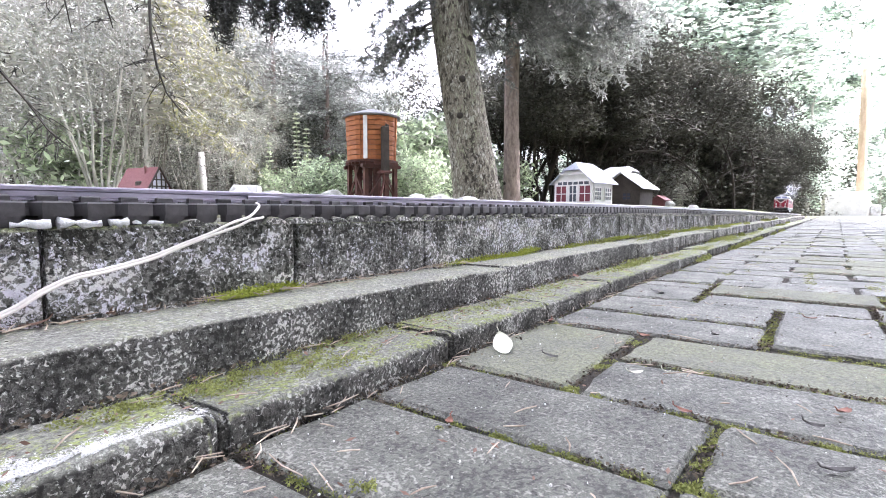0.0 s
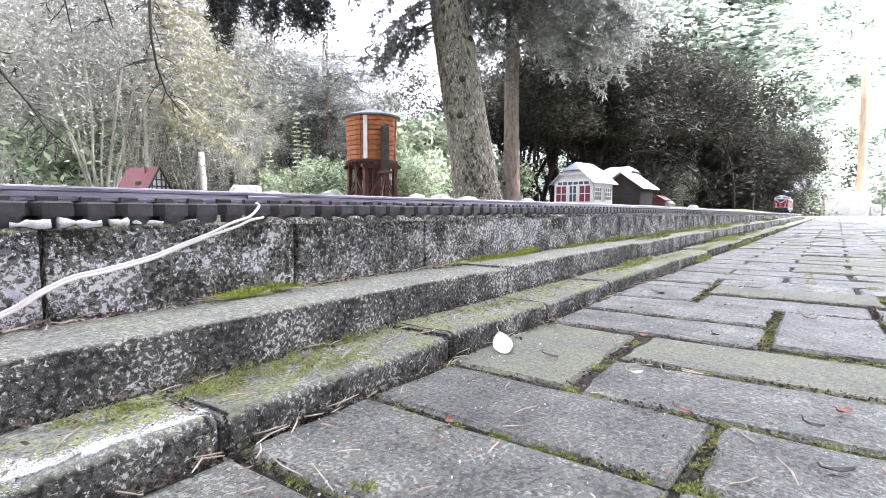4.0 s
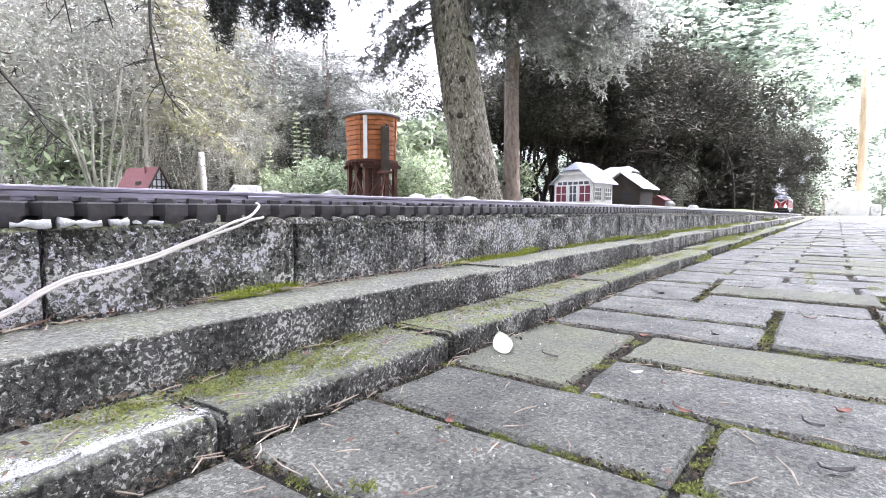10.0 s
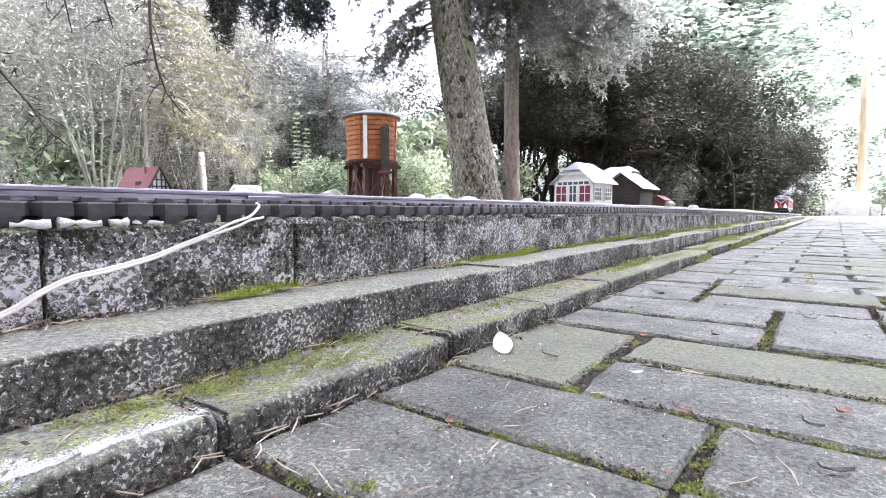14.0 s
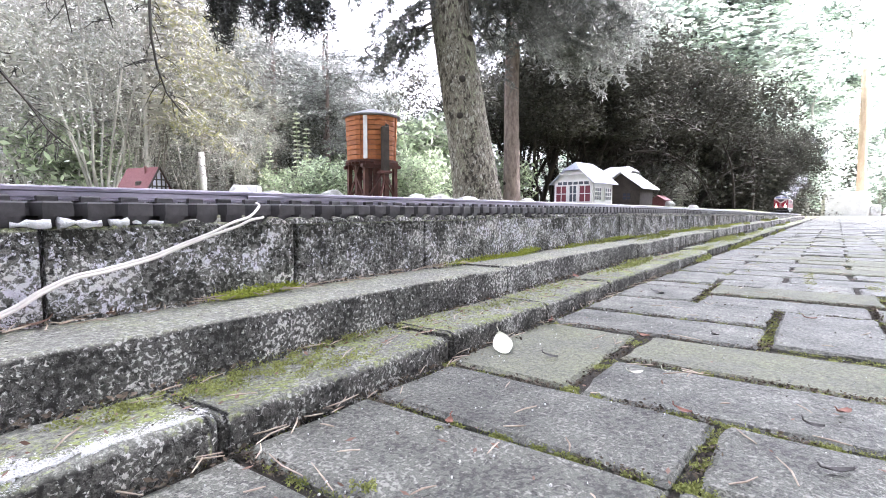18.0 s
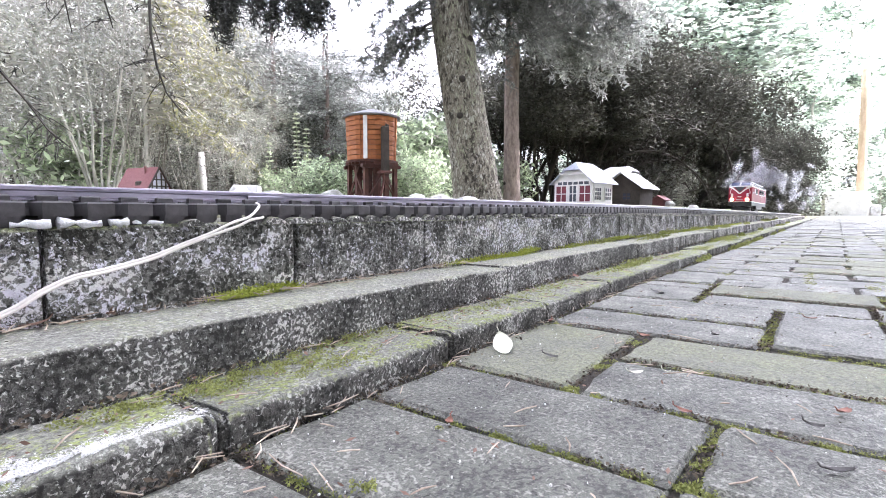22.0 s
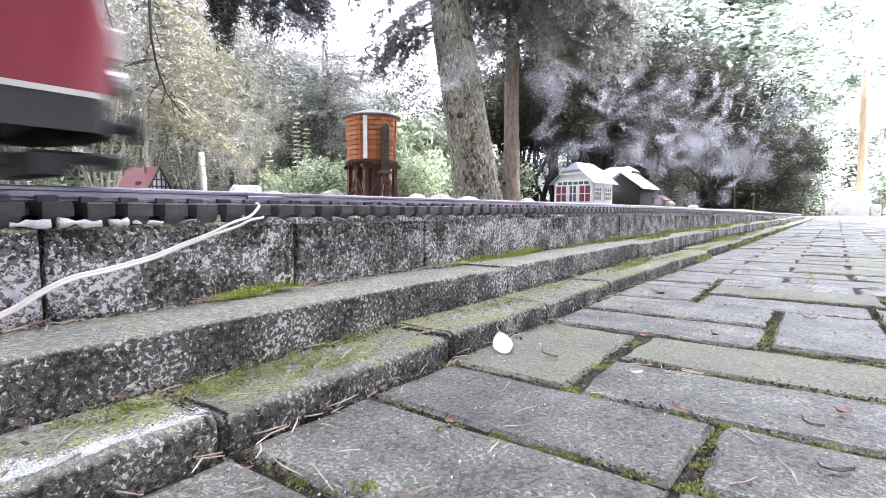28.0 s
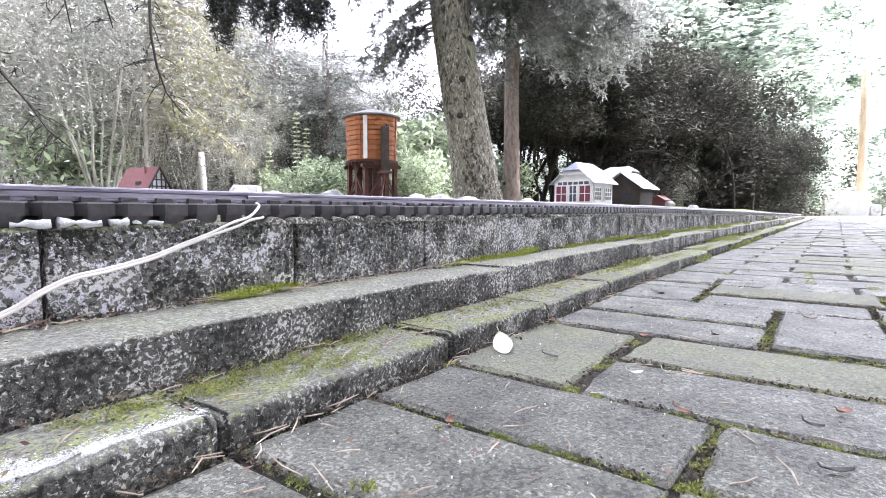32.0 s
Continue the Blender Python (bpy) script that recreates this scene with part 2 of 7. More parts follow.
class Shape:
    """Collects faces, then becomes one mesh."""

    def __init__(self):
        self.v, self.f = [], []

    def add(self, verts, faces):
        k = len(self.v)
        self.v.extend(verts)
        self.f.extend([tuple(i + k for i in face) for face in faces])
        return self

    def box(self, x0, x1, y0, y1, z0, z1, b=0.0, m=None):
        """A box; b chamfers the edges round its top."""
        if b:
            v = [(x0, y0, z0), (x1, y0, z0), (x1, y1, z0), (x0, y1, z0),
                 (x0, y0, z1 - b), (x1, y0, z1 - b), (x1, y1, z1 - b), (x0, y1, z1 - b),
                 (x0 + b, y0 + b, z1), (x1 - b, y0 + b, z1), (x1 - b, y1 - b, z1), (x0 + b, y1 - b, z1)]
            f = [(3, 2, 1, 0)] + [(i, (i + 1) % 4, 4 + (i + 1) % 4, 4 + i) for i in range(4)] + \
                [(4 + i, 4 + (i + 1) % 4, 8 + (i + 1) % 4, 8 + i) for i in range(4)] + [(8, 9, 10, 11)]
        else:
            v = [(x0, y0, z0), (x1, y0, z0), (x1, y1, z0), (x0, y1, z0), (x0, y0, z1), (x1, y0, z1), (x1, y1, z1), (x0, y1, z1)]
            f = [(3, 2, 1, 0), (4, 5, 6, 7)] + [(i, (i + 1) % 4, 4 + (i + 1) % 4, 4 + i) for i in range(4)]
        if m is not None:
            v = [tuple(m @ Vector(p)) for p in v]
        return self.add(v, f)

    def tube(self, pts, radii, n=6, caps=True):
        pts = [Vector(p) for p in pts]
        rings = []
        side = None
        for i, p in enumerate(pts):
            d = (pts[min(i + 1, len(pts) - 1)] - pts[max(i - 1, 0)]).normalized()
            if side is None:
                side = d.cross(Vector((0.3, 0.2, 1) if abs(d.z) < 0.9 else (1, 0, 0))).normalized()
            side = (side - d * side.dot(d)).normalized()
            other = d.cross(side)
            r = radii[i] if isinstance(radii, (list, tuple)) else radii
            rings.append([tuple(p + (side * math.cos(a) + other * math.sin(a)) * r) for a in [2 * math.pi * j / n for j in range(n)]])
        v = [q for ring in rings for q in ring]
        f = [(i * n + j, i * n + (j + 1) % n, (i + 1) * n + (j + 1) % n, (i + 1) * n + j) for i in range(len(pts) - 1) for j in range(n)]
        if caps:
            f += [tuple(range(n - 1, -1, -1)), tuple(range((len(pts) - 1) * n, len(pts) * n))]
        return self.add(v, f)

    def turned(self, profile, n=16, m=None):
        """A solid of revolution about z: profile of (radius, height) from the bottom up."""
        v = [(r * math.cos(2 * math.pi * j / n), r * math.sin(2 * math.pi * j / n), z) for r, z in profile for j in range(n)]
        f = [(i * n + j, i * n + (j + 1) % n, (i + 1) * n + (j + 1) % n, (i + 1) * n + j) for i in range(len(profile) - 1) for j in range(n)]
        f += [tuple(range(n - 1, -1, -1)), tuple(range((len(profile) - 1) * n, len(profile) * n))]
        if m is not None:
            v = [tuple(m @ Vector(p)) for p in v]
        return self.add(v, f)

    def prism(self, poly, m):
        """A flat outline in x, y with a thickness from z 0 to 1, placed by m."""
        k = len(poly)
        v = [tuple(m @ Vector((x, y, z))) for z in (0, 1) for x, y in poly]
        f = [tuple(range(k - 1, -1, -1)), tuple(range(k, 2 * k))] + [(i, (i + 1) % k, k + (i + 1) % k, k + i) for i in range(k)]
        return self.add(v, f)

    def mesh(self, name, mat, smooth=False):
        me = bpy.data.meshes.new(name)
        me.from_pydata(self.v, [], self.f)
        if mat:
            me.materials.append(mat)
        if smooth:
            me.polygons.foreach_set("use_smooth", [True] * len(me.polygons))
        me.update()
        return me


def part(name, shape, mat, parent=None, label="", smooth=False, m=None):
    """Links a shape, or a finished mesh, as one object, under a thing or a part of it."""
    ob = new(name, shape.mesh(name, mat, smooth) if isinstance(shape, Shape) else shape)
    if parent is not None:
        ob.parent = parent
    if m is not None:
        ob.matrix_basis = m
    return tagged(ob, label)


def thing(name, m, label, category, group="", kind=""):
    ob = new(name)
    ob.matrix_basis = m
    return tagged(ob, label, category, group, kind)


def flakes(name, mat, places, size, rng, flat=0.0, long=1.0, jitter=0.4, slim=0.5):
    """One mesh of many small four-cornered leaves round the given places. flat: how level they lie."""
    p = np.asarray(places, dtype=np.float64)
    n = len(p)
    a = rng.normal(size=(n, 3))
    a[:, 2] *= 1 - flat
    a /= np.linalg.norm(a, axis=1)[:, None] + 1e-9
    b = rng.normal(size=(n, 3))
    b[:, 2] *= 1 - flat
    b -= a * (a * b).sum(1)[:, None]
    b /= np.linalg.norm(b, axis=1)[:, None] + 1e-9
    s = (size * (1 + jitter * rng.uniform(-1, 1, n)))[:, None]
    a, b = a * s * long, b * s * slim
    v = np.stack([p - a, p + b, p + a, p - b], axis=1).reshape(-1, 3)
    me = bpy.data.meshes.new(name)
    me.vertices.add(4 * n)
    me.loops.add(4 * n)
    me.polygons.add(n)
    me.vertices.foreach_set("co", v.ravel())
    me.loops.foreach_set("vertex_index", np.arange(4 * n, dtype=np.int32))
    me.polygons.foreach_set("loop_start", np.arange(0, 4 * n, 4, dtype=np.int32))
    me.materials.append(mat)
    me.update(calc_edges=True)
    return me

# ---------------------------------------------------------------- lines of the plan: x runs along the track, y away from the camera


def bend(x, start, slope):
    return -slope * 0.3 * math.log(1 + math.exp(min((x - start) / 0.3, 60)))


def track_y(x):
    return 0.45 + bend(x, 1.5, 0.0295)


def kerb_y(x):
    return 0.2535 + bend(x, 1.1, 0.031)


def step_y(x):
    return 0.325 + bend(x, 1.7, 0.031)


def wall_y(x):
    return 0.40 + bend(x, 1.5, 0.0295)


def drop(x):
    """The line falls gently away towards its far end."""
    return -bend(x, 1.5, 0.0085)


RAIL_TOP, TIE_TOP, BED = 0.147, 0.1362, 0.1235
rng = np.random.default_rng(7)
rnd = random.Random(11)


def rise(x, y):
    """Height of the ground: low under the paving, a raised bed behind the wall, falling away into the wood."""
    w = wall_y(max(min(x, 9.0), -6)) + 0.05
    if y < w:
        return -0.012 if x < 17.2 else -0.06
    far = math.hypot(x - 2, y - 1)
    lump = 0.012 * noise.noise((x * 1.7, y * 1.7, 0.3)) + 0.05 * min(1, max(0, far - 3) / 6) * noise.noise((x * 0.3, y * 0.3, 4))
    k = min(1.0, max(0.0, (y - w - 0.12) / 0.6))
    return 0.112 - drop(min(x, 9.0)) * (1 - k) - max(0.0, drop(min(x, 9.0)) - drop(5.2)) * k + 0.06 * k * k * (3 - 2 * k) + lump * min(1, (y - w) / 0.3)


def build_ground():
    s = Shape()
    xs = [-300, -120, -50, -20, -10, -6, -4] + [-3 + 0.25 * i for i in range(88)] + [20, 23, 27, 33, 42, 60, 120, 300]
    offs = [-300, -100, -40, -15, -6, -3, -1.5, -0.6, -0.2, 0.0, 0.04, 0.05, 0.2, 0.4, 0.6, 0.8, 1.0, 1.3, 1.6, 2, 2.5, 3, 3.5, 4, 5, 6, 8, 10, 13, 17, 22, 30, 45, 80, 150, 300]
    v = []
    for x in xs:
        w = wall_y(max(min(x, 9.0), -6))
        for o in offs:
            y = w + o
            v.append((x, y, rise(x, y + (0.001 if o >= 0.05 else -0.02))))
    k = len(offs)
    f = [(i * k + j, (i + 1) * k + j, (i + 1) * k + j + 1, i * k + j + 1) for i in range(len(xs) - 1) for j in range(k - 1)]
    s.add(v, f)
    tagged(part("ground", s, M["earth"], smooth=True), "brown and mossy woodland floor behind the track", "ground", kind="structure")
    bed = Shape()
    xs = [-3 + 0.2 * i for i in range(105)]
    v = []
    for x in xs:
        v += [(x, kerb_y(max(x, -2)) + 0.05, -0.005), (x, -4.0, -0.005)]
    bed.add(v, [(2 * i, 2 * i + 1, 2 * i + 3, 2 * i + 2) for i in range(len(xs) - 1)])
    tagged(part("joint_bed", bed, M["soil"]), "dark soil in the joints below the paving", "soil", kind="structure")


def piece_mesh(name, lx, ly, z0, z1, mat, bevel=0.004, rough=0.0015, cuts=(4, 3)):
    """A worn stone about its own middle: its top a little uneven, edges rounded, corners out of true."""
    nx, ny = cuts
    s = Shape()
    corner = [(rnd.uniform(-1, 1) * rough, rnd.uniform(-1, 1) * rough) for _ in range(4)]

    def warp(u, w):
        cx = sum(c[0] * k for c, k in zip(corner, ((1 - u) * (1 - w), u * (1 - w), u * w, (1 - u) * w)))
        cy = sum(c[1] * k for c, k in zip(corner, ((1 - u) * (1 - w), u * (1 - w), u * w, (1 - u) * w)))
        return cx + lx * (u - 0.5), cy + ly * (w - 0.5)

    us = [0, bevel / lx] + [i / nx for i in range(1, nx)] + [1 - bevel / lx, 1]
    ws = [0, bevel / ly] + [i / ny for i in range(1, ny)] + [1 - bevel / ly, 1]
    v = []
    for i, u in enumerate(us):
        for j, w in enumerate(ws):
            edge = i in (0, len(us) - 1) or j in (0, len(ws) - 1)
            x, y = warp(u, w)
            h = z1 - (bevel * rnd.uniform(0.6, 1.2) if edge else rnd.uniform(0, rough * 0.5))
            if edge:
                x += rnd.uniform(-1, 1) * rough * 0.5
                y += rnd.uniform(-1, 1) * rough * 0.5
            v.append((x, y, h))
    k = len(ws)
    f = [(i * k + j, (i + 1) * k + j, (i + 1) * k + j + 1, i * k + j + 1) for i in range(len(us) - 1) for j in range(k - 1)]
    ring = [j for j in range(k)] + [i * k + k - 1 for i in range(1, len(us))] + [(len(us) - 1) * k + j for j in range(k - 2, -1, -1)] + [i * k for i in range(len(us) - 2, 0, -1)]
    base = len(v)
    for i in ring:
        v.append((v[i][0], v[i][1], z0))
    n = len(ring)
    f += [(ring[i], ring[(i + 1) % n], base + (i + 1) % n, base + i) for i in range(n)]
    s.add(v, f)
    me = s.mesh(name, mat)
    return me


NEAR = [
    (0.050, 0.152, 0.048, 0.247, 0), (0.050, 0.152, -0.157, 0.042, 0),
    (0.158, 0.251, 0.052, 0.249, 0), (0.160, 0.253, -0.152, 0.045, 0), (0.160, 0.253, -0.357, -0.158, 0),
    (0.259, 0.348, 0.046, 0.246, 0), (0.262, 0.346, -0.160, 0.036, 0), (0.262, 0.346, -0.365, -0.166, 0),
    (0.357, 0.557, 0.145, 0.251, 1)]
NEAR += [
    (0.354, 0.452, -0.062, 0.137, 0), (0.354, 0.452, -0.268, -0.069, 0),
    (0.459, 0.556, -0.068, 0.132, 1), (0.459, 0.556, -0.273, -0.075, 0),
    (0.564, 0.667, 0.037, 0.249, 0), (0.676, 0.790, 0.037, 0.246, 0),
    (0.578, 0.785, -0.068, 0.026, 0), (0.570, 0.780, -0.172, -0.075, 0), (0.570, 0.780, -0.277, -0.179, 1),
    (0.800, 0.938, 0.139, 0.247, 0), (0.797, 0.895, -0.066, 0.130, 0), (0.797, 0.895, -0.27, -0.072, 0),
    (0.905, 1.010, -0.085, 0.130, 1), (0.905, 1.010, -0.295, -0.092, 0), (0.946, 1.012, 0.138, 0.246, 0)]


def build_paving():
    paving = tagged(new("pavement"), "grey concrete block paving with mossy joints", "pavement", kind="structure")
    kinds = {}
    for shape, (lx, ly) in (("across", (0.0985, 0.1985)), ("along", (0.1985, 0.0985)), ("half", (0.0985, 0.0985))):
        for tone in ("paver", "paver_moss"):
            kinds[shape, tone] = [piece_mesh("paver", lx, ly, -0.045, 0.0, M[tone], bevel=0.0034, rough=0.0028, cuts=(5, 7) if shape == "across" else (7, 5)) for _ in range(5)]

    def lay(x0, x1, y0, y1, tone="paver"):
        lx, ly = x1 - x0, y1 - y0
        shape = "half" if ly < 0.15 and lx < 0.15 else "along" if lx > ly else "across"
        nominal = {"across": (0.0985, 0.1985), "along": (0.1985, 0.0985), "half": (0.0985, 0.0985)}[shape]
        ob = part("paver", rnd.choice(kinds[shape, tone]), None, paving)
        ob.matrix_basis = pose((x0 + x1) / 2, (y0 + y1) / 2, rnd.uniform(-0.0022, 0.0016), rnd.uniform(-0.5, 0.5), rnd.uniform(-0.5, 0.5), rnd.uniform(-0.7, 0.7) + rnd.choice((0, 180))) \
            @ Matrix.Diagonal((lx / nominal[0], ly / nominal[1], 1, 1))

    for x0, x1, y0, y1, mossy in NEAR:
        lay(x0, x1, y0, y1, "paver_moss" if mossy else "paver")
    x, row = 1.02, 0
    rest = Shape()
    while x < 3.65:
        y = kerb_y(x + 0.05) - 0.006 - (0.102 if row % 2 == 0 else 0.0)
        if row % 2 == 0:
            lay(x, x + 0.0985, y + 0.004, kerb_y(x + 0.05) - 0.006)
        while y > -2.2:
            if y > -0.085 * x - 0.30:
                lay(x, x + 0.0985, y - 0.1985, y - 0.002, "paver_moss" if rnd.random() < 0.35 else "paver")
            else:
                rest.box(x, x + 0.0985, y - 0.1985, y - 0.002, -0.04, rnd.uniform(-0.0025, 0.0015), 0.004)
            y -= 0.2045
        x, row = x + 0.1045, row + 1
    while x < 17.0:
        y = kerb_y(x + 0.05) - 0.006 - rnd.choice((0.0, 0.05, 0.102))
        if y < kerb_y(x + 0.05) - 0.03:
            rest.box(x, x + 0.0985, y + 0.005, kerb_y(x + 0.05) - 0.006, -0.04, rnd.uniform(-0.002, 0.001), 0.004)
        while y > -2.2:
            rest.box(x, x + 0.0985, y - 0.1985, y, -0.04, rnd.uniform(-0.0025, 0.0015), 0.004)
            y -= 0.2045
        x += 0.1045
    for x in [0.05 - 0.1045 * i for i in range(1, 18)]:
        for y in [0.247 - 0.2045 * i for i in range(0, 12)]:
            rest.box(x, x + 0.0985, y - 0.1985, y, -0.04, rnd.uniform(-0.0025, 0.0015), 0.004)
    for x0, x1, y in ((0.050, 0.152, -0.163), (0.160, 0.253, -0.363), (0.262, 0.346, -0.372), (0.354, 0.452, -0.275), (0.459, 0.556, -0.281), (0.570, 0.671, -0.284), (0.679, 0.780, -0.284),
                      (0.797, 0.895, -0.276), (0.905, 1.010, -0.301)):
        while y > -2.2:
            rest.box(x0, x1, y - 0.1985, y, -0.04, rnd.uniform(-0.0025, 0.0015), 0.004)
            y -= 0.2045
    tagged(part("paver", rest, M["paver"], paving, "grey concrete pavers further off"), kind="stuff")


def worn_block(name, lx, depth, z0, z1, mat, bevel, rough, cell=0.005):
    """A weathered block about its own middle, with pocked faces, broken edges and rounded ends."""
    seed = Vector((rnd.uniform(0, 50), rnd.uniform(0, 50), rnd.uniform(0, 50)))
    hy, nx, nz, ny = depth / 2, max(4, round(lx / cell)), max(3, round((z1 - z0) / cell)), max(3, round(depth / cell))
    line = [(-hy, z0 + (z1 - bevel - z0) * i / nz, -1, 0) for i in range(nz + 1)]
    line += [(-hy + bevel * (1 - math.cos(a)), z1 - bevel * (1 - math.sin(a)), -math.cos(a), math.sin(a)) for a in (0.5, 1.05)]
    line += [(-hy + bevel + (depth - 2 * bevel) * i / ny, z1, 0, 1) for i in range(ny + 1)]
    line += [(hy - bevel * 0.3, z1 - bevel * 0.3, 0.7, 0.7), (hy, z1 - bevel, 1, 0), (hy, z0, 1, 0)]
    xs = [-lx / 2, -lx / 2 + bevel * 0.4, -lx / 2 + bevel] + [-lx / 2 + lx * i / nx for i in range(1, nx)] + [lx / 2 - bevel, lx / 2 - bevel * 0.4, lx / 2]
    v = []
    for i, x in enumerate(xs):
        end = (1.0, 0.35, 0.0)[min(i, len(xs) - 1 - i, 2)] * bevel * 0.4
        for y, z, ay, az in line:
            p = Vector((x, y, z))
            q = p + seed
            h = rough * (1.1 * noise.noise(q * 14) + 0.7 * noise.noise(q * 48) + 0.55 * noise.noise(q * 130))
            if 0.2 < abs(ay) < 0.98:
                h -= rough * max(0.0, 1.6 * noise.noise(q * 70) + 0.3)
            v.append((x, y + ay * (h - end), z + az * (h - end)))
    k = len(line)
    f = [(i * k + j, (i + 1) * k + j, (i + 1) * k + j + 1, i * k + j + 1) for i in range(len(xs) - 1) for j in range(k - 1)]
    f += [tuple(range(k)), tuple(range(len(xs) * k - 1, (len(xs) - 1) * k - 1, -1))]
    me = Shape().add(v, f).mesh(name, mat)
    me.polygons.foreach_set("use_smooth", [len(p.vertices) == 4 for p in me.polygons])
    return me


def row_of_stones(parent, name, line, depth, z0, z1, joints, mat, bevel, rough, drop=0.002, cuts=(6, 2), fall=None):
    """Stones end to end along a line, each a part: joints are the places along x."""
    for a, b in zip(joints, joints[1:]):
        xm = (a + b) / 2
        if -0.3 < xm < 1.5:
            me = worn_block(name, b - a - (0.0040 if name == "wall_block" else 0.0028 if xm < 0.2 else 0.0014), depth, z0, z1, mat, bevel, rough * 0.36, 0.004 if xm < 0.7 else 0.007)
        else:
            me = piece_mesh(name, b - a - 0.004, depth, z0, z1, mat, bevel, rough, cuts)
        turn = math.degrees(math.atan2(line(b) - line(a), b - a))
        part(name, me, None, parent, m=pose(xm, (line(a) + line(b)) / 2 + depth / 2 + rnd.uniform(-0.0015, 0.0015), rnd.uniform(-drop, drop * 0.4) - (fall(xm) if fall else 0), 0, rnd.uniform(-0.25, 0.25), turn + rnd.uniform(-0.3, 0.3)))


def build_edges():
    kerb = tagged(new("kerb"), "low mossy kerb of weathered concrete blocks beside the paving", "kerb", kind="structure")
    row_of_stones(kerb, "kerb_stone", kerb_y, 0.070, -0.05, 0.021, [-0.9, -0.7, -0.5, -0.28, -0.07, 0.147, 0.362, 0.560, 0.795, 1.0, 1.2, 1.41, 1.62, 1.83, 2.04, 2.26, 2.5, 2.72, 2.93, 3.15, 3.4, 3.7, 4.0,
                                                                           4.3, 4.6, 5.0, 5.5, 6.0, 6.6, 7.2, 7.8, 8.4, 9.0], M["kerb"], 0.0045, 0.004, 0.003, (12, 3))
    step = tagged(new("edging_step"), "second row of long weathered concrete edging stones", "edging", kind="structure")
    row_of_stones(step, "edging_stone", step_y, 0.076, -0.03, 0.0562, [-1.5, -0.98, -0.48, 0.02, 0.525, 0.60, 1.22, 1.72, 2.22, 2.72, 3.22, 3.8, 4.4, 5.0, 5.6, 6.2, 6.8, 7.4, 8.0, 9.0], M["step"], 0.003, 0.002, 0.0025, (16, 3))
    wall = tagged(new("retaining_wall"), "lichen-spotted concrete block wall carrying the model track", "retaining wall", kind="structure")
    joints = [-1.48 + 0.1995 * i for i in range(0, 17)] + [1.9 + 0.1 * i for i in range(0, 40)] + [6.0, 6.5, 7, 7.5, 8, 9, 10]
    row_of_stones(wall, "wall_block", wall_y, 0.080, -0.02, 0.1195, joints, M["wall"], 0.003, 0.003, 0.0012, (6, 2), drop)
    bed = Shape()
    xs = [-4.5 + 0.1 * i for i in range(145)]
    v = []
    for x in xs:
        y = wall_y(x)
        d = drop(x)
        v += [(x, y + 0.012, 0.09 - d), (x, y + 0.014, BED - 0.0042 - d), (x, y + 0.135, BED - 0.0015 - d), (x, y + 0.16, 0.09 - d)]
    bed.add(v, [(4 * i + j, 4 * i + 4 + j, 4 * i + 5 + j, 4 * i + 1 + j) for i in range(len(xs) - 1) for j in range(3)])
    tagged(part("track_bed", bed, M["step"], label="grey concrete bed under the model track"), category="track bed", kind="structure")
    for i in range(-8, 150):
        x = 0.125 + 0.0257 * (i + 0.5)
        if x < 0.21 or rnd.random() < 0.06:
            continue
        w, y, z = 0.0257 * rnd.uniform(0.26, 0.42), wall_y(x), 0.1190 - drop(x)
        h = rnd.uniform(0.0040, 0.0066)
        rows = [(-w * 1.25, 0.0), (-w, 0.6), (-w * 0.4, 1.0), (w * 0.35, 0.95), (w * 0.9, 0.55), (w * 1.3, 0.0)]
        v = []
        for dy, k in ((-0.0028, 0.15), (-0.0022, 0.75), (0.002, 1.0), (0.012, 0.9), (0.03, 0.7)):
            v += [(x + dx + rnd.uniform(-0.001, 0.001), y + dy + rnd.uniform(-0.0008, 0.0008), z + h * k * u * rnd.uniform(0.85, 1.1) - (0.002 if dy < -0.0025 else 0)) for dx, u in rows]
        s = Shape().add(v, [(6 * j + i, 6 * j + i + 1, 6 * j + 7 + i, 6 * j + 6 + i) for j in range(4) for i in range(5)])
        part("mortar", s, M["step"], wall, "crumbling mossy mortar between two sleepers")
    # Crinkled white foil under the near sleepers, built as lumpy tubes.
    pale = Shape()
    for x0, x1 in ((0.100, 0.121), (0.125, 0.150), (0.155, 0.166), (0.170, 0.176), (0.180, 0.192), (0.055, 0.09)):
        y = wall_y(x0)
        pale.tube([(x0 + (x1 - x0) * i / 5, y - 0.0005 + rnd.uniform(-0.001, 0.001), 0.1212 + rnd.uniform(-0.001, 0.001)) for i in range(6)],
                  [rnd.uniform(0.0008, 0.0042) for _ in range(6)] if x0 < 0.16 else [0.0006, 0.0013, 0.0016, 0.0014, 0.0012, 0.0006], 7)
    part("pale_mortar", pale, M["mortar"], wall, "crinkled white foil in lumps under the sleepers", smooth=True)


# ---------------------------------------------------------------- the track


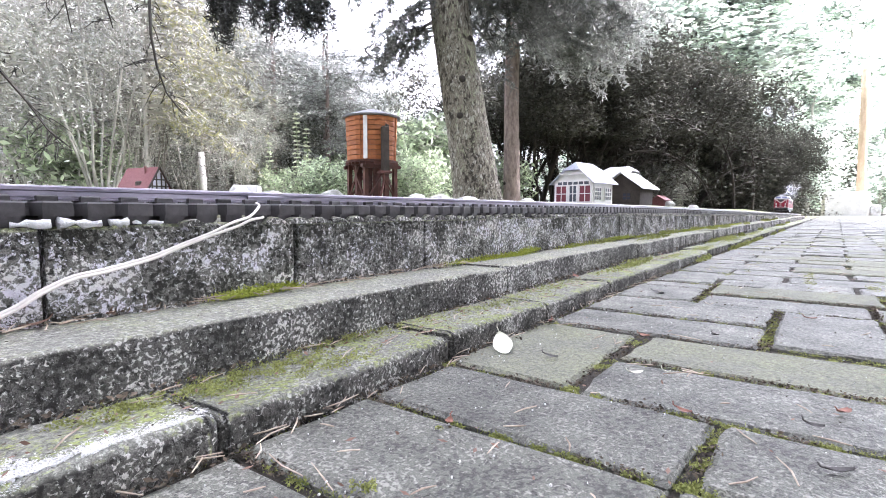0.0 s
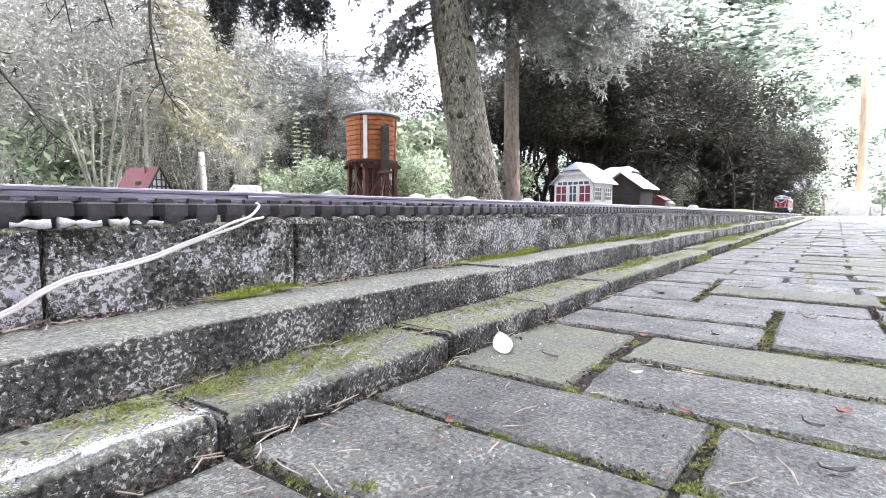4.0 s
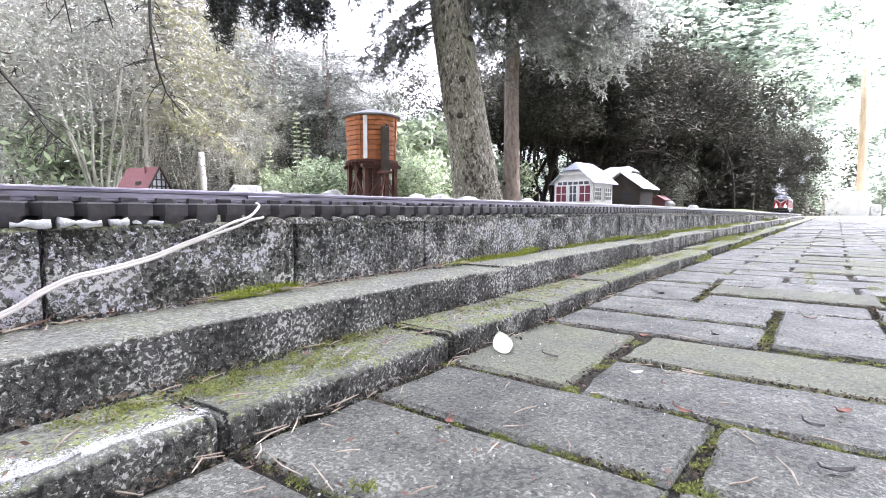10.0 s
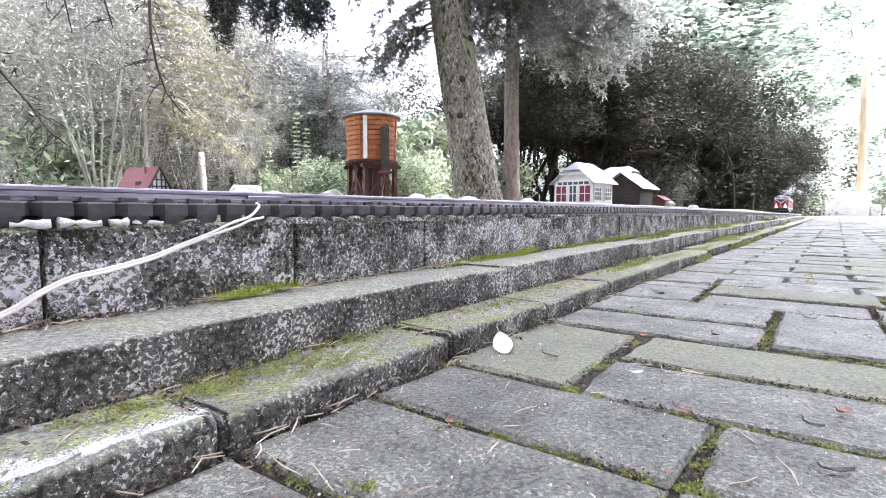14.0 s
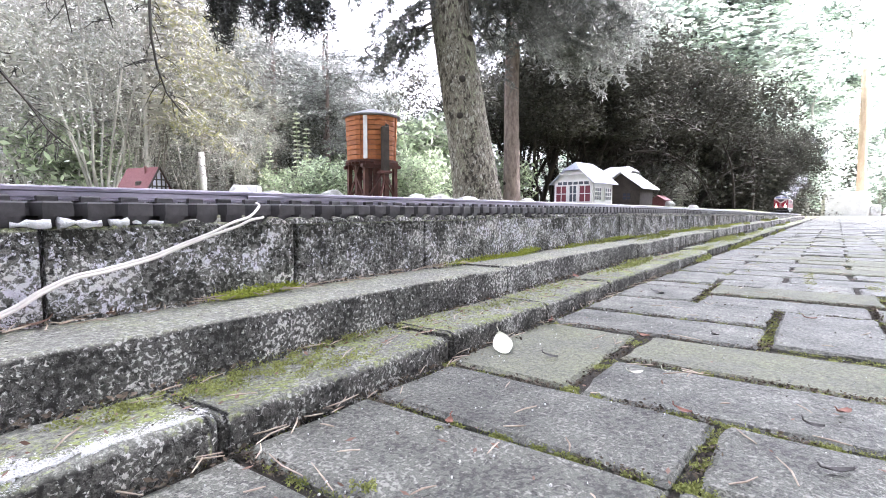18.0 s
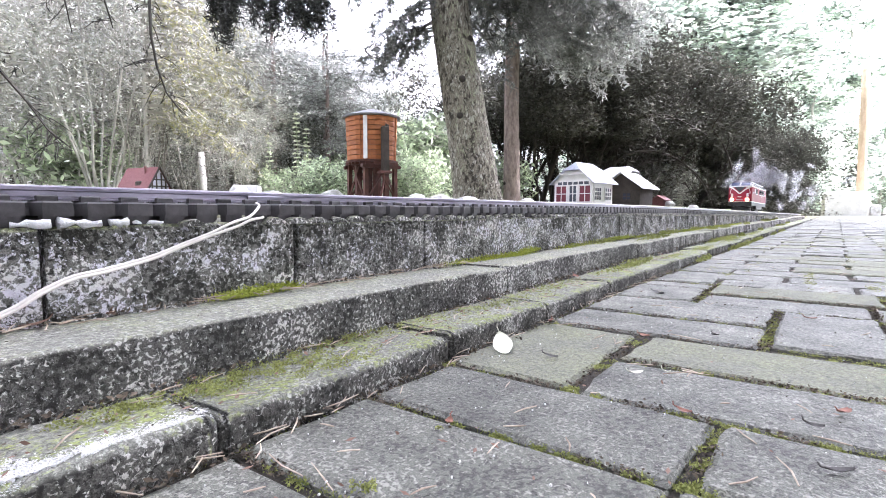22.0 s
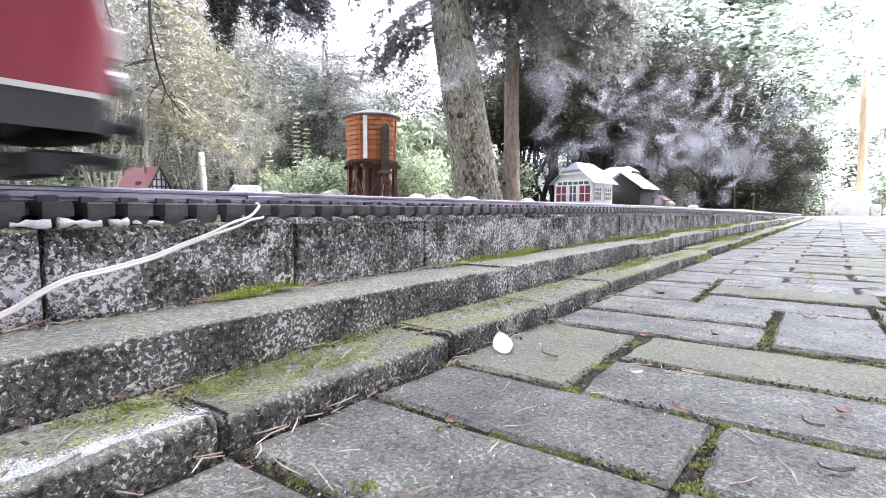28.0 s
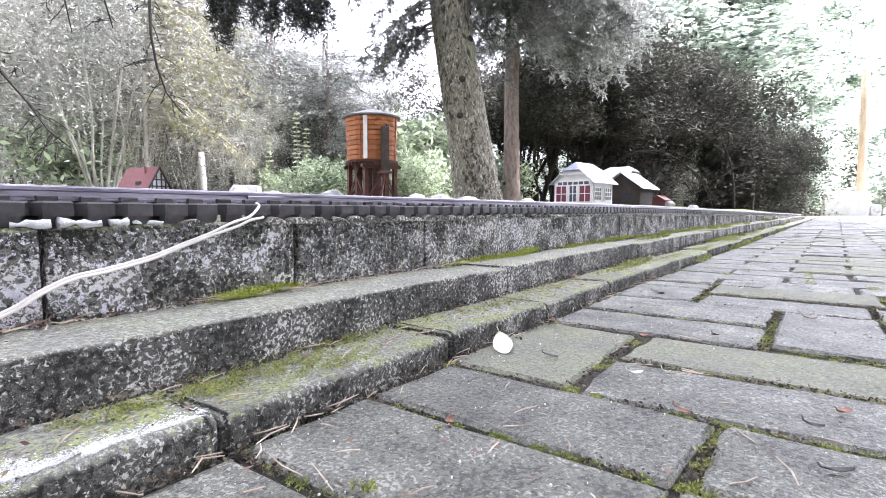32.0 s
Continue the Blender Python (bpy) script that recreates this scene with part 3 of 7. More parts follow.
def build_track():
    track = thing("model_railway_track", pose(0, 0, 0), "large-scale model railway track on dark plastic sleepers", "railway track")
    for name, off in (("rail", -0.0237), ("rail", 0.0237)):
        s = Shape()
        outline = [(-0.0050, 0), (0.0050, 0), (0.0050, 0.0010), (0.0010, 0.0024), (0.0009, 0.0062), (0.0020, 0.0070), (0.0020, 0.0092), (0.0012, 0.0100), (-0.0012, 0.0100), (-0.0020, 0.0092), (-0.0020, 0.0070), (-0.0009, 0.0062), (-0.0010, 0.0024), (-0.0050, 0.0010)]
        xs = [-6.0 + 0.25 * i for i in range(66)]
        k = len(outline)
        v = [(x, track_y(x) + off + a, RAIL_TOP - 0.0100 + b - drop(x)) for x in xs for a, b in outline]
        s.add(v, [(i * k + j, i * k + (j + 1) % k, (i + 1) * k + (j + 1) % k, (i + 1) * k + j) for i in range(len(xs) - 1) for j in range(k)])
        rail = part(name, s, M["rail"], track, "tarnished brass rail")
        head = Shape()
        v = [(x, track_y(x) + off + a, RAIL_TOP + b - drop(x)) for x in xs for a, b in ((-0.0013, 0.0), (0.0013, 0.0), (0.0011, 0.0004), (-0.0011, 0.0004))]
        head.add(v, [(i * 4 + j, i * 4 + (j + 1) % 4, (i + 1) * 4 + (j + 1) % 4, (i + 1) * 4 + j) for i in range(len(xs) - 1) for j in range(4)])
        part("running_surface", head, M["rail_head"], rail, "bright worn top of the rail")
    tie = Shape()
    tie.box(-0.0086, 0.0086, -0.050, 0.050, BED + 0.0028, TIE_TOP, 0.0012)
    for off in (-0.0237, 0.0237):
        for side in (-1, 1):
            tie.box(-0.0060, 0.0060, off + side * 0.0068 - 0.0022, off + side * 0.0068 + 0.0022, TIE_TOP, TIE_TOP + 0.0042, 0.0008)
    for off in (-0.0237, 0.0237):
        tie.box(0.0086, 0.0171, off - 0.004, off + 0.004, BED + 0.0035, TIE_TOP - 0.004)
    for off in (-0.042, 0.0, 0.042):
        tie.box(-0.0075, 0.0075, off - 0.004, off + 0.004, BED - 0.004, BED + 0.0028)
    tie_mesh = tie.mesh("sleeper", M["tie"])
    pitch, x0 = 0.0257, 0.125
    rest = Shape()
    for i in range(-220, 380):
        x = x0 + pitch * i
        m = pose(x, track_y(x), rnd.uniform(-0.0004, 0.0002) - drop(x), 0, 0, math.degrees(math.atan(-0.0295 if x > 1.7 else 0)) + rnd.uniform(-0.8, 0.8))
        if -20 <= i < 280:
            part("sleeper", tie_mesh, None, track, m=m)
        else:
            rest.box(-0.0088, 0.0088, -0.050, 0.050, BED, TIE_TOP, 0.001, m)
    tagged(part("sleeper", rest, M["tie"], track, "sleepers further along the line"), kind="stuff")
    joiner = Shape()
    for x in (0.30, 1.5, 2.7, 3.9):
        for off in (-0.0237, 0.0237):
            joiner.box(x - 0.02, x + 0.02, track_y(x) + off - 0.0033, track_y(x) + off + 0.0033, RAIL_TOP - 0.0092 - drop(x), RAIL_TOP - 0.0032 - drop(x), 0.0008)
    part("rail_joiner", joiner, M["rail"], track, "brass rail joiner")


def build_wire():
    wire = thing("track_cable", pose(0.1, 0.39, 0.06), "white twin-core cable clipped to the track and hanging down the wall", "cable")
    s = Shape()
    y = 0.394
    path = [(0.02, y, 0.050), (0.060, y, 0.058), (0.095, y, 0.0695), (0.111, y - 0.001, 0.079), (0.130, y, 0.0868), (0.150, y, 0.090), (0.180, y, 0.0965), (0.205, y, 0.105), (0.225, y - 0.002, 0.1120)]

    def smooth(pts, n=5):
        out = []
        for i in range(len(pts) - 1):
            p0, p1, p2, p3 = [Vector(pts[max(0, min(len(pts) - 1, k))]) for k in (i - 1, i, i + 1, i + 2)]
            for j in range(n):
                t = j / n
                out.append(0.5 * ((2 * p1) + (p2 - p0) * t + (2 * p0 - 5 * p1 + 4 * p2 - p3) * t * t + (3 * p1 - p0 - 3 * p2 + p3) * t ** 3))
        return out + [Vector(pts[-1])]
    base = Vector((0.1, 0.39, 0.06))
    upper = path + [(0.245, y - 0.003, 0.1205), (0.262, y, 0.1248), (0.274, y + 0.004, 0.1335), (0.277, y + 0.012, 0.1365)]
    lower = [(p[0], p[1] - 0.0006, p[2] - 0.0019) for p in path] + [(0.247, y - 0.003, 0.1165), (0.262, y - 0.001, 0.1218), (0.277, y + 0.004, 0.1238), (0.283, y + 0.012, 0.1245)]
    part("wire", Shape().tube([p - base for p in smooth(upper)], 0.0012, 7), M["wire"], wire, smooth=True)
    part("wire", Shape().tube([p - base for p in smooth(lower)], 0.0012, 7), M["wire"], wire, smooth=True)


build_ground()
build_edges()
build_track()
build_wire()

# ---------------------------------------------------------------- model buildings
M["orange_wood"] = material("orange_stained_planks", (0.26, 0.082, 0.024), (0.44, 0.155, 0.05), 18, rough=0.6, stain=(0.25, 0.08, 0.03), stain_scale=25, stain_cut=0.62, bump=0.5, bump_scale=90, local=True, stretch=(1, 1, 4), vary=0.2)
M["brown_wood"] = material("red_brown_timber", (0.035, 0.013, 0.010), (0.12, 0.042, 0.032), 30, rough=0.7, bump=0.5, bump_scale=90, local=True, vary=0.2)
M["tar"] = material("tarred_roof", (0.10, 0.10, 0.11), (0.24, 0.24, 0.26), 30, rough=0.6, bump=0.4, bump_scale=120, local=True)
M["cream"] = material("cream_model_plastic", (0.58, 0.56, 0.56), (0.72, 0.70, 0.70), 25, rough=0.5, bump=0.2, bump_scale=90, local=True)
M["slate"] = material("slate_blue_roof", (0.22, 0.23, 0.29), (0.40, 0.42, 0.50), 40, rough=0.45, bump=0.5, bump_scale=120, local=True)
M["pale_roof"] = material("pale_roof_sheets", (0.55, 0.55, 0.57), (0.75, 0.75, 0.77), 30, rough=0.5, bump=0.4, bump_scale=120, local=True)
M["red_panel"] = material("red_door_panels", (0.085, 0.007, 0.018), (0.15, 0.015, 0.032), 30, rough=0.5, bump=0.2, bump_scale=90, local=True)
M["dark_wood"] = material("dark_stained_boards", (0.022, 0.017, 0.014), (0.06, 0.048, 0.04), 30, rough=0.8, bump=0.5, bump_scale=120, local=True)
M["red_tile"] = material("red_roof_tiles", (0.11, 0.035, 0.038), (0.20, 0.075, 0.078), 60, rough=0.7, bump=0.6, bump_scale=160, local=True)
M["plaster"] = material("pale_plaster", (0.34, 0.34, 0.42), (0.5, 0.5, 0.56), 30, rough=0.7, bump=0.3, bump_scale=120, local=True)
M["glass"] = material("dark_window_glass", (0.02, 0.025, 0.04), (0.05, 0.06, 0.09), 10, rough=0.08, bump=0, spec=0.6, local=True)
M["stone"] = material("pale_limestone", (0.45, 0.45, 0.45), (0.75, 0.75, 0.76), 25, rough=0.8, stain=(0.3, 0.3, 0.27), stain_scale=12, bump=0.8, bump_scale=60, bump_deep=0.01)
M["white_stone"] = material("white_limestone", (0.68, 0.67, 0.64), (0.88, 0.88, 0.85), 8, rough=0.9, bump=0.6, bump_scale=30, bump_deep=0.01)
M["post_wood"] = material("weathered_orange_post", (0.40, 0.29, 0.19), (0.64, 0.50, 0.37), 12, rough=0.7, bump=0.6, bump_scale=40, stretch=(1, 1, 0.2))


def build_tower():
    t = thing("water_tower", pose(1.64, 1.56, 0.170, 0, 0, -16), "orange-stained wooden model water tower on a red-brown timber frame", "water tower")
    r0, r1, z0, z1 = 0.105, 0.112, 0.172, 0.352
    rows = 9
    for i in range(rows):
        a, b = z0 + (z1 - z0) * i / rows, z0 + (z1 - z0) * (i + 1) / rows
        ra, rb = r0 + (r1 - r0) * i / rows, r0 + (r1 - r0) * (i + 1) / rows
        part("plank_ring", Shape().turned([(ra - 0.006, a + 0.001), (ra, a + 0.002), (rb, b - 0.001), (rb - 0.006, b)], 16), M["orange_wood"], t)
    part("tank_core", Shape().turned([(0.098, z0), (0.104, z1)], 16), M["brown_wood"], t)
    for k in range(16):
        a = 2 * math.pi * (k + 0.5) / 16
        s = Shape().box(-0.0022, 0.0022, -0.002, 0.002, 0, z1 - z0, 0)
        if k % 4 == 1:
            part("batten", s, M["orange_wood"], t, m=Matrix.Translation((math.cos(a) * (r0 + 0.002), math.sin(a) * (r0 + 0.002), z0)) @ pose(0, 0, 0, 0, 2.2, math.degrees(a)))
    part("roof", Shape().turned([(0.124, z1), (0.126, z1 + 0.006), (0.09, z1 + 0.018), (0.03, z1 + 0.036), (0.006, z1 + 0.042)], 20), M["tar"], t, "grey low conical roof")
    part("hatch", Shape().box(0.03, 0.062, -0.02, 0.02, z1 + 0.018, z1 + 0.032, 0.003), M["tar"], t)
    part("platform", Shape().turned([(0.10, z0 - 0.010), (0.112, z0 - 0.009), (0.113, z0 - 0.001), (0.10, z0)], 16), M["brown_wood"], t)
    for i in range(11):
        y = -0.1 + 0.02 * i
        w = math.sqrt(max(0.0, 0.112 ** 2 - y * y))
        part("joist", Shape().box(-w, w, y - 0.004, y + 0.004, z0 - 0.020, z0 - 0.010), M["brown_wood"], t)
    for gx in (-0.072, -0.026, 0.026, 0.072):
        for gy in (-0.068, 0.0, 0.068):
            part("post", Shape().box(gx - 0.0085, gx + 0.0085, gy - 0.0085, gy + 0.0085, -0.02, z0 - 0.020), M["brown_wood"], t)
    for gy in (-0.077, 0.077):
        for a, b in ((-0.068, 0.023), (0.068, -0.023)):
            part("brace", Shape().tube([(a, gy, 0.01), (b, gy, z0 - 0.026)], 0.0048, 4), M["brown_wood"], t)
            part("brace", Shape().tube([(gy, a, 0.01), (gy, b, z0 - 0.026)], 0.0048, 4), M["brown_wood"], t)
    for gy in (-0.075, 0.075):
        part("beam", Shape().box(-0.094, 0.094, gy - 0.008, gy + 0.008, z0 - 0.034, z0 - 0.020), M["brown_wood"], t)
    part("ladder_board", Shape().box(-0.008, 0.008, -0.116, -0.109, z0 + 0.002, z1 - 0.002, 0), M["cream"], t, "white upright board on the tank", m=pose(0, 0, 0, 0, 0, -44))
    spout = pose(0, 0, 0, 0, 0, -5)
    part("spout", Shape().box(-0.013, 0.013, -0.138, -0.112, z0 - 0.045, z1 - 0.046, 0.004), M["dark_wood"], t, "dark hinged water spout", m=spout)
    part("spout_arm", Shape().tube([(0.0, -0.128, z1 - 0.055), (0.004, -0.132, z1 - 0.04), (0.012, -0.128, z1 - 0.045)], 0.006, 6), M["dark_wood"], t, m=spout)
    part("spout_shelf", Shape().box(-0.026, 0.026, -0.140, -0.100, z0 - 0.058, z0 - 0.048, 0.003), M["brown_wood"], t, m=spout)
    part("pipe", Shape().tube([(-0.01, -0.128, z0 - 0.05), (-0.006, -0.122, 0.08), (-0.022, -0.116, 0.0)], 0.005, 6), M["brown_wood"], t, m=spout)
    return t


def gable_house(t, lx, ly, wall_h, roof_h, wall_mat, roof_mat, over=0.02, hip=0.0, roof_thick=0.006):
    """Walls and a ridged roof about the thing's middle; the ridge runs along x."""
    part("wall", Shape().box(-lx / 2, lx / 2, -ly / 2, ly / 2, 0, wall_h), wall_mat, t)
    for e in (-1, 1):
        g = [(-ly / 2, 0), (ly / 2, 0), (0, roof_h)]
        if hip:
            g = [(-ly / 2, 0), (ly / 2, 0), (ly / 2 * hip, roof_h * (1 - hip)), (-ly / 2 * hip, roof_h * (1 - hip))]
        m = Matrix(((0, 0, e * 0.006, e * (lx / 2 - 0.006)), (1, 0, 0, 0), (0, 1, 0, wall_h), (0, 0, 0, 1)))
        part("gable", Shape().prism(g, m), wall_mat, t)
    ridge_x = lx / 2 + over
    cut = hip * ly * 0.45
    for e in (-1, 1):
        k = over / (ly / 2)
        y1, z1 = e * (ly / 2 + over), wall_h - roof_h * k
        top = [(-ridge_x + cut, 0, wall_h + roof_h), (ridge_x - cut, 0, wall_h + roof_h)]
        mid = [(ridge_x, e * ly / 2 * hip, wall_h + roof_h * (1 - hip)), (-ridge_x, e * ly / 2 * hip, wall_h + roof_h * (1 - hip))] if hip else []
        eave = [(ridge_x, y1, z1), (-ridge_x, y1, z1)]
        loop = [top[0], top[1]] + ([mid[0]] if hip else []) + eave + ([mid[1]] if hip else [])
        n = len(loop)
        v = loop + [(x, y, z + roof_thick) for x, y, z in loop]
        f = [tuple(range(n)), tuple(range(2 * n - 1, n - 1, -1))] + [(i, i + n, (i + 1) % n + n, (i + 1) % n) for i in range(n)]
        part("roof_slope", Shape().add(v, f), roof_mat, t)
    if hip:
        for e in (-1, 1):
            a = (e * (ridge_x - cut), 0, wall_h + roof_h)
            b = (e * ridge_x, -ly / 2 * hip, wall_h + roof_h * (1 - hip))
            c = (e * ridge_x, ly / 2 * hip, wall_h + roof_h * (1 - hip))
            v = [a, b, c] + [(p[0], p[1], p[2] + roof_thick) for p in (a, b, c)]
            part("hip", Shape().add(v, [(0, 1, 2), (5, 4, 3), (0, 3, 4, 1), (1, 4, 5, 2), (2, 5, 3, 0)]), roof_mat, t)


def window(t, m, w, h, cols, rows, frame_mat, pane_mat, bar=0.004):
    """A framed window or door in the plane x, z of m; frame and bars proud of the panes."""
    win = part("window", Shape().box(-w / 2, w / 2, -0.0025, 0.002, 0, h), pane_mat, t, m=m)
    s = Shape()
    for i in range(cols + 1):
        x = -w / 2 + w * i / cols
        s.box(x - bar / 2, x + bar / 2, -0.005, 0.002, -bar / 2, h + bar / 2)
    for i in range(rows + 1):
        z = h * i / rows
        s.box(-w / 2 + bar / 2, w / 2 - bar / 2, -0.0045, 0.0015, z - bar / 2, z + bar / 2)
    part("frame", s, frame_mat, win)


def build_station():
    t = thing("model_station", pose(3.57, 1.335, 0.172, 0, 0, 170), "cream model station with red doors and slate-blue roof", "model building")
    gable_house(t, 0.28, 0.29, 0.165, 0.125, M["cream"], M["slate"], over=0.03, hip=0.45)
    face = Matrix.Translation((0.1415, 0, 0.01)) @ pose(0, 0, 0, 0, 0, 90)
    for x, mat, cols in ((-0.093, "red_panel", 2), (0.0, "glass", 2), (0.093, "red_panel", 2)):
        window(t, face @ Matrix.Translation((x, 0, 0.008)), 0.086 if mat == "red_panel" else 0.058, 0.112, cols, 2, M["cream"], M[mat], 0.0052)
    window(t, face @ Matrix.Translation((0, 0, 0.124)), 0.25, 0.026, 6, 1, M["cream"], M["glass"], 0.006)
    side = Matrix.Translation((0, 0.1465, 0)) @ pose(0, 0, 0, 0, 0, 180)
    for x in (-0.07, 0.07):
        window(t, side @ Matrix.Translation((x, 0, 0.03)), 0.085, 0.085, 3, 3, M["cream"], M["glass"], 0.005)
    part("corner_board", Shape().box(0.136, 0.144, 0.139, 0.149, 0, 0.165), M["cream"], t)
    part("corner_board", Shape().box(0.136, 0.144, -0.149, -0.139, 0, 0.165), M["cream"], t)
    part("fascia", Shape().box(0.164, 0.172, -0.09, 0.09, 0.205, 0.215), M["cream"], t)
    part("chimney", Shape().box(-0.06, -0.045, -0.01, 0.005, 0.25, 0.30, 0.002), M["tar"], t)
    w = thing("model_station_wing", pose(3.98, 1.42, 0.172, 0, 0, 80), "pale-roofed wing of the model station", "model building")
    gable_house(w, 0.22, 0.22, 0.155, 0.115, M["cream"], M["slate"], over=0.025, hip=0.6)
    s = thing("model_goods_shed", pose(4.10, 1.175, 0.172, 0, 0, 172), "dark wooden model goods shed with a pale roof", "model building")
    gable_house(s, 0.24, 0.28, 0.145, 0.10, M["dark_wood"], M["pale_roof"], over=0.04)
    window(s, Matrix.Translation((0.1215, 0.04, 0.04)) @ pose(0, 0, 0, 0, 0, 90), 0.06, 0.05, 2, 2, M["dark_wood"], M["glass"], 0.005)
    c = thing("model_signal_cabin", pose(4.66, 1.42, 0.172, 0, 0, 80), "model cabin with a pale hipped roof", "model building")
    gable_house(c, 0.20, 0.20, 0.27, 0.07, M["dark_wood"], M["pale_roof"], over=0.05, hip=0.6)
    h = thing("model_hut", pose(4.54, 1.04, 0.165, 0, 0, 168), "little brick-red model hut by the track", "model building")
    gable_house(h, 0.09, 0.10, 0.055, 0.03, M["red_tile"], M["red_tile"], over=0.015)


def build_farmhouse():
    t = thing("model_farmhouse", pose(1.57, 3.50, 0.190, 0, 0, -80) @ Matrix.Diagonal((0.76, 0.76, 0.84, 1)), "half-timbered model farmhouse with a red tiled roof", "model building")
    gable_house(t, 0.38, 0.18, 0.11, 0.14, M["plaster"], M["red_tile"], over=0.022)
    for y in (-0.060, -0.022, 0.022, 0.060):
        part("timber", Shape().box(0.189, 0.196, y - 0.005, y + 0.005, 0, 0.11 + 0.14 * (1 - abs(y) / 0.09) - 0.004), M["dark_wood"], t)
    for z in (0.0, 0.05, 0.105, 0.155):
        w = 0.09 if z < 0.11 else 0.09 * (1 - (z - 0.11) / 0.14)
        part("timber", Shape().box(0.1895, 0.195, -w, w, z, z + 0.010), M["dark_wood"], t)
    for side in (-1, 1):
        part("bargeboard", Shape().tube([(0.209, side * 0.113, 0.078), (0.209, 0, 0.254)], 0.008, 4), M["dark_wood"], t)
    part("chimney", Shape().box(0.06, 0.074, -0.035, -0.02, 0.18, 0.262, 0.002), M["red_tile"], t)
    part("dormer", Shape().box(0.02, 0.08, -0.09, -0.045, 0.11, 0.15, 0.008), M["dark_wood"], t)


def stone_mesh(seed, lx, ly, lz, mat):
    bm = bmesh.new()
    bmesh.ops.create_icosphere(bm, subdivisions=2, radius=1)
    for v in bm.verts:
        k = 1 + 0.25 * noise.noise(v.co * 1.3 + Vector((seed, 0, 0)))
        v.co = Vector((v.co.x * lx * k, v.co.y * ly * k, v.co.z * lz * k))
    me = bpy.data.meshes.new("stone")
    bm.to_mesh(me)
    bm.free()
    me.materials.append(mat)
    return me


def build_rocks():
    spots = [(1.56, 1.72, 0.06, 0.05, 0.035), (1.95, 1.42, 0.09, 0.05, 0.024), (2.15, 1.40, 0.07, 0.05, 0.022), (2.02, 1.62, 0.05, 0.04, 0.03),
             (1.28, 1.98, 0.05, 0.06, 0.035), (1.36, 2.12, 0.05, 0.05, 0.055), (1.47, 2.02, 0.06, 0.05, 0.035), (0.42, 2.0, 0.10, 0.06, 0.045),
             (4.55, 0.98, 0.05, 0.04, 0.03), (4.9, 0.85, 0.05, 0.04, 0.025), (3.05, 1.52, 0.06, 0.05, 0.03)]
    for i, (x, y, a, b, c) in enumerate(spots):
        tagged(part("stone", stone_mesh(i, a, b, c, M["stone"]), None, m=pose(x, y, rise(x, y) + c * 0.4, 0, 0, 37 * i)), "pale limestone lying in the bed beside the track", "stone", group="pale stones behind the track")
    box = thing("block_planter", pose(1.44, 2.16, 0.172, 0, 0, -50), "white block standing among pale stones", "block")
    part("block", Shape().box(-0.045, 0.045, -0.035, 0.035, 0, 0.075, 0.004), M["cream"], box)
    part("plinth", Shape().box(-0.09, 0.08, -0.05, 0.05, -0.01, 0.045, 0.006), M["stone"], box)
    far = thing("stone_block", pose(16.7, -0.66, -0.005, 0, 0, 8), "large pale stone block at the end of the paving", "stone block")
    part("block", piece_mesh("block", 0.6, 0.84, -0.06, 0.62, M["white_stone"], 0.06, 0.06), None, far)
    part("foot", piece_mesh("foot", 0.4, 0.2, -0.06, 0.28, M["stone"], 0.03, 0.02), None, far, m=pose(-0.1, -0.54, 0))
    post = thing("wooden_post", pose(17.47, -0.985, -0.06), "weathered pale brown wooden post", "post")
    part("pole", Shape().tube([(0, 0, 0), (0.01, 0, 1.0), (0, 0.02, 2.0), (0.02, 0.03, 3.0), (0.0, 0.04, 3.85)], [0.115, 0.10, 0.095, 0.09, 0.085], 14), M["post_wood"], post, smooth=True)
    edge = Shape().box(17.05, 17.3, -6, 0.2, -0.06, 0.06, 0.01)
    tagged(part("far_edging", edge, M["step"]), "low concrete edging at the far end of the paving", "edging", kind="structure")


build_tower()
build_station()
build_farmhouse()
build_rocks()

# ---------------------------------------------------------------- trees


def grow(r, p, d, length, radius, depth, limbs, tips, droop=0.0, wander=0.25, kids=4, spread=0.8, shrink=0.62, segs=4):
    """Branches that fork: limbs gets (points, radii), tips the places of leaves."""
    if depth == 0:
        segs = 2
    pts, rad = [p.copy()], [radius]
    q, way = p.copy(), d.normalized()
    for i in range(segs):
        way = (way + Vector((r.gauss(0, wander), r.gauss(0, wander), r.gauss(0, wander) - droop)) * 0.5).normalized()
        q = q + way * (length / segs)
        pts.append(q.copy())
        rad.append(radius * (1 - 0.7 * (i + 1) / segs))
    limbs.append((pts, rad))
    if depth == 0:
        tips.extend(pts[1:])
        return
    for k in range(kids):
        u = 0.3 + 0.7 * (k + r.random()) / kids
        i = min(int(u * segs), segs - 1)
        start = pts[i].lerp(pts[i + 1], u * segs - i)
        side = Vector((r.gauss(0, 1), r.gauss(0, 1), r.gauss(0, 0.6))).normalized()
        away = ((pts[i + 1] - pts[i]).normalized() * (1 - spread) + side * spread).normalized()
        grow(r, start, away, length * shrink * r.uniform(0.7, 1.15), max(rad[i] * 0.55, 0.002), depth - 1, limbs, tips, droop, wander, kids, spread, shrink, segs)


def limb_shape(limbs, sides=4, least=0.0):
    s = Shape()
    for pts, rad in limbs:
        if rad[0] >= least:
            s.tube(pts, rad, 7 if rad[0] > 0.03 else sides, caps=False)
    return s


def scatter(r, tips, each, loose, low=None):
    t = np.array([tuple(p) for p in tips])
    p = np.repeat(t, each, axis=0) + r.normal(size=(len(t) * each, 3)) * loose
    if low is not None:
        p = p[p[:, 2] > low]
    return p


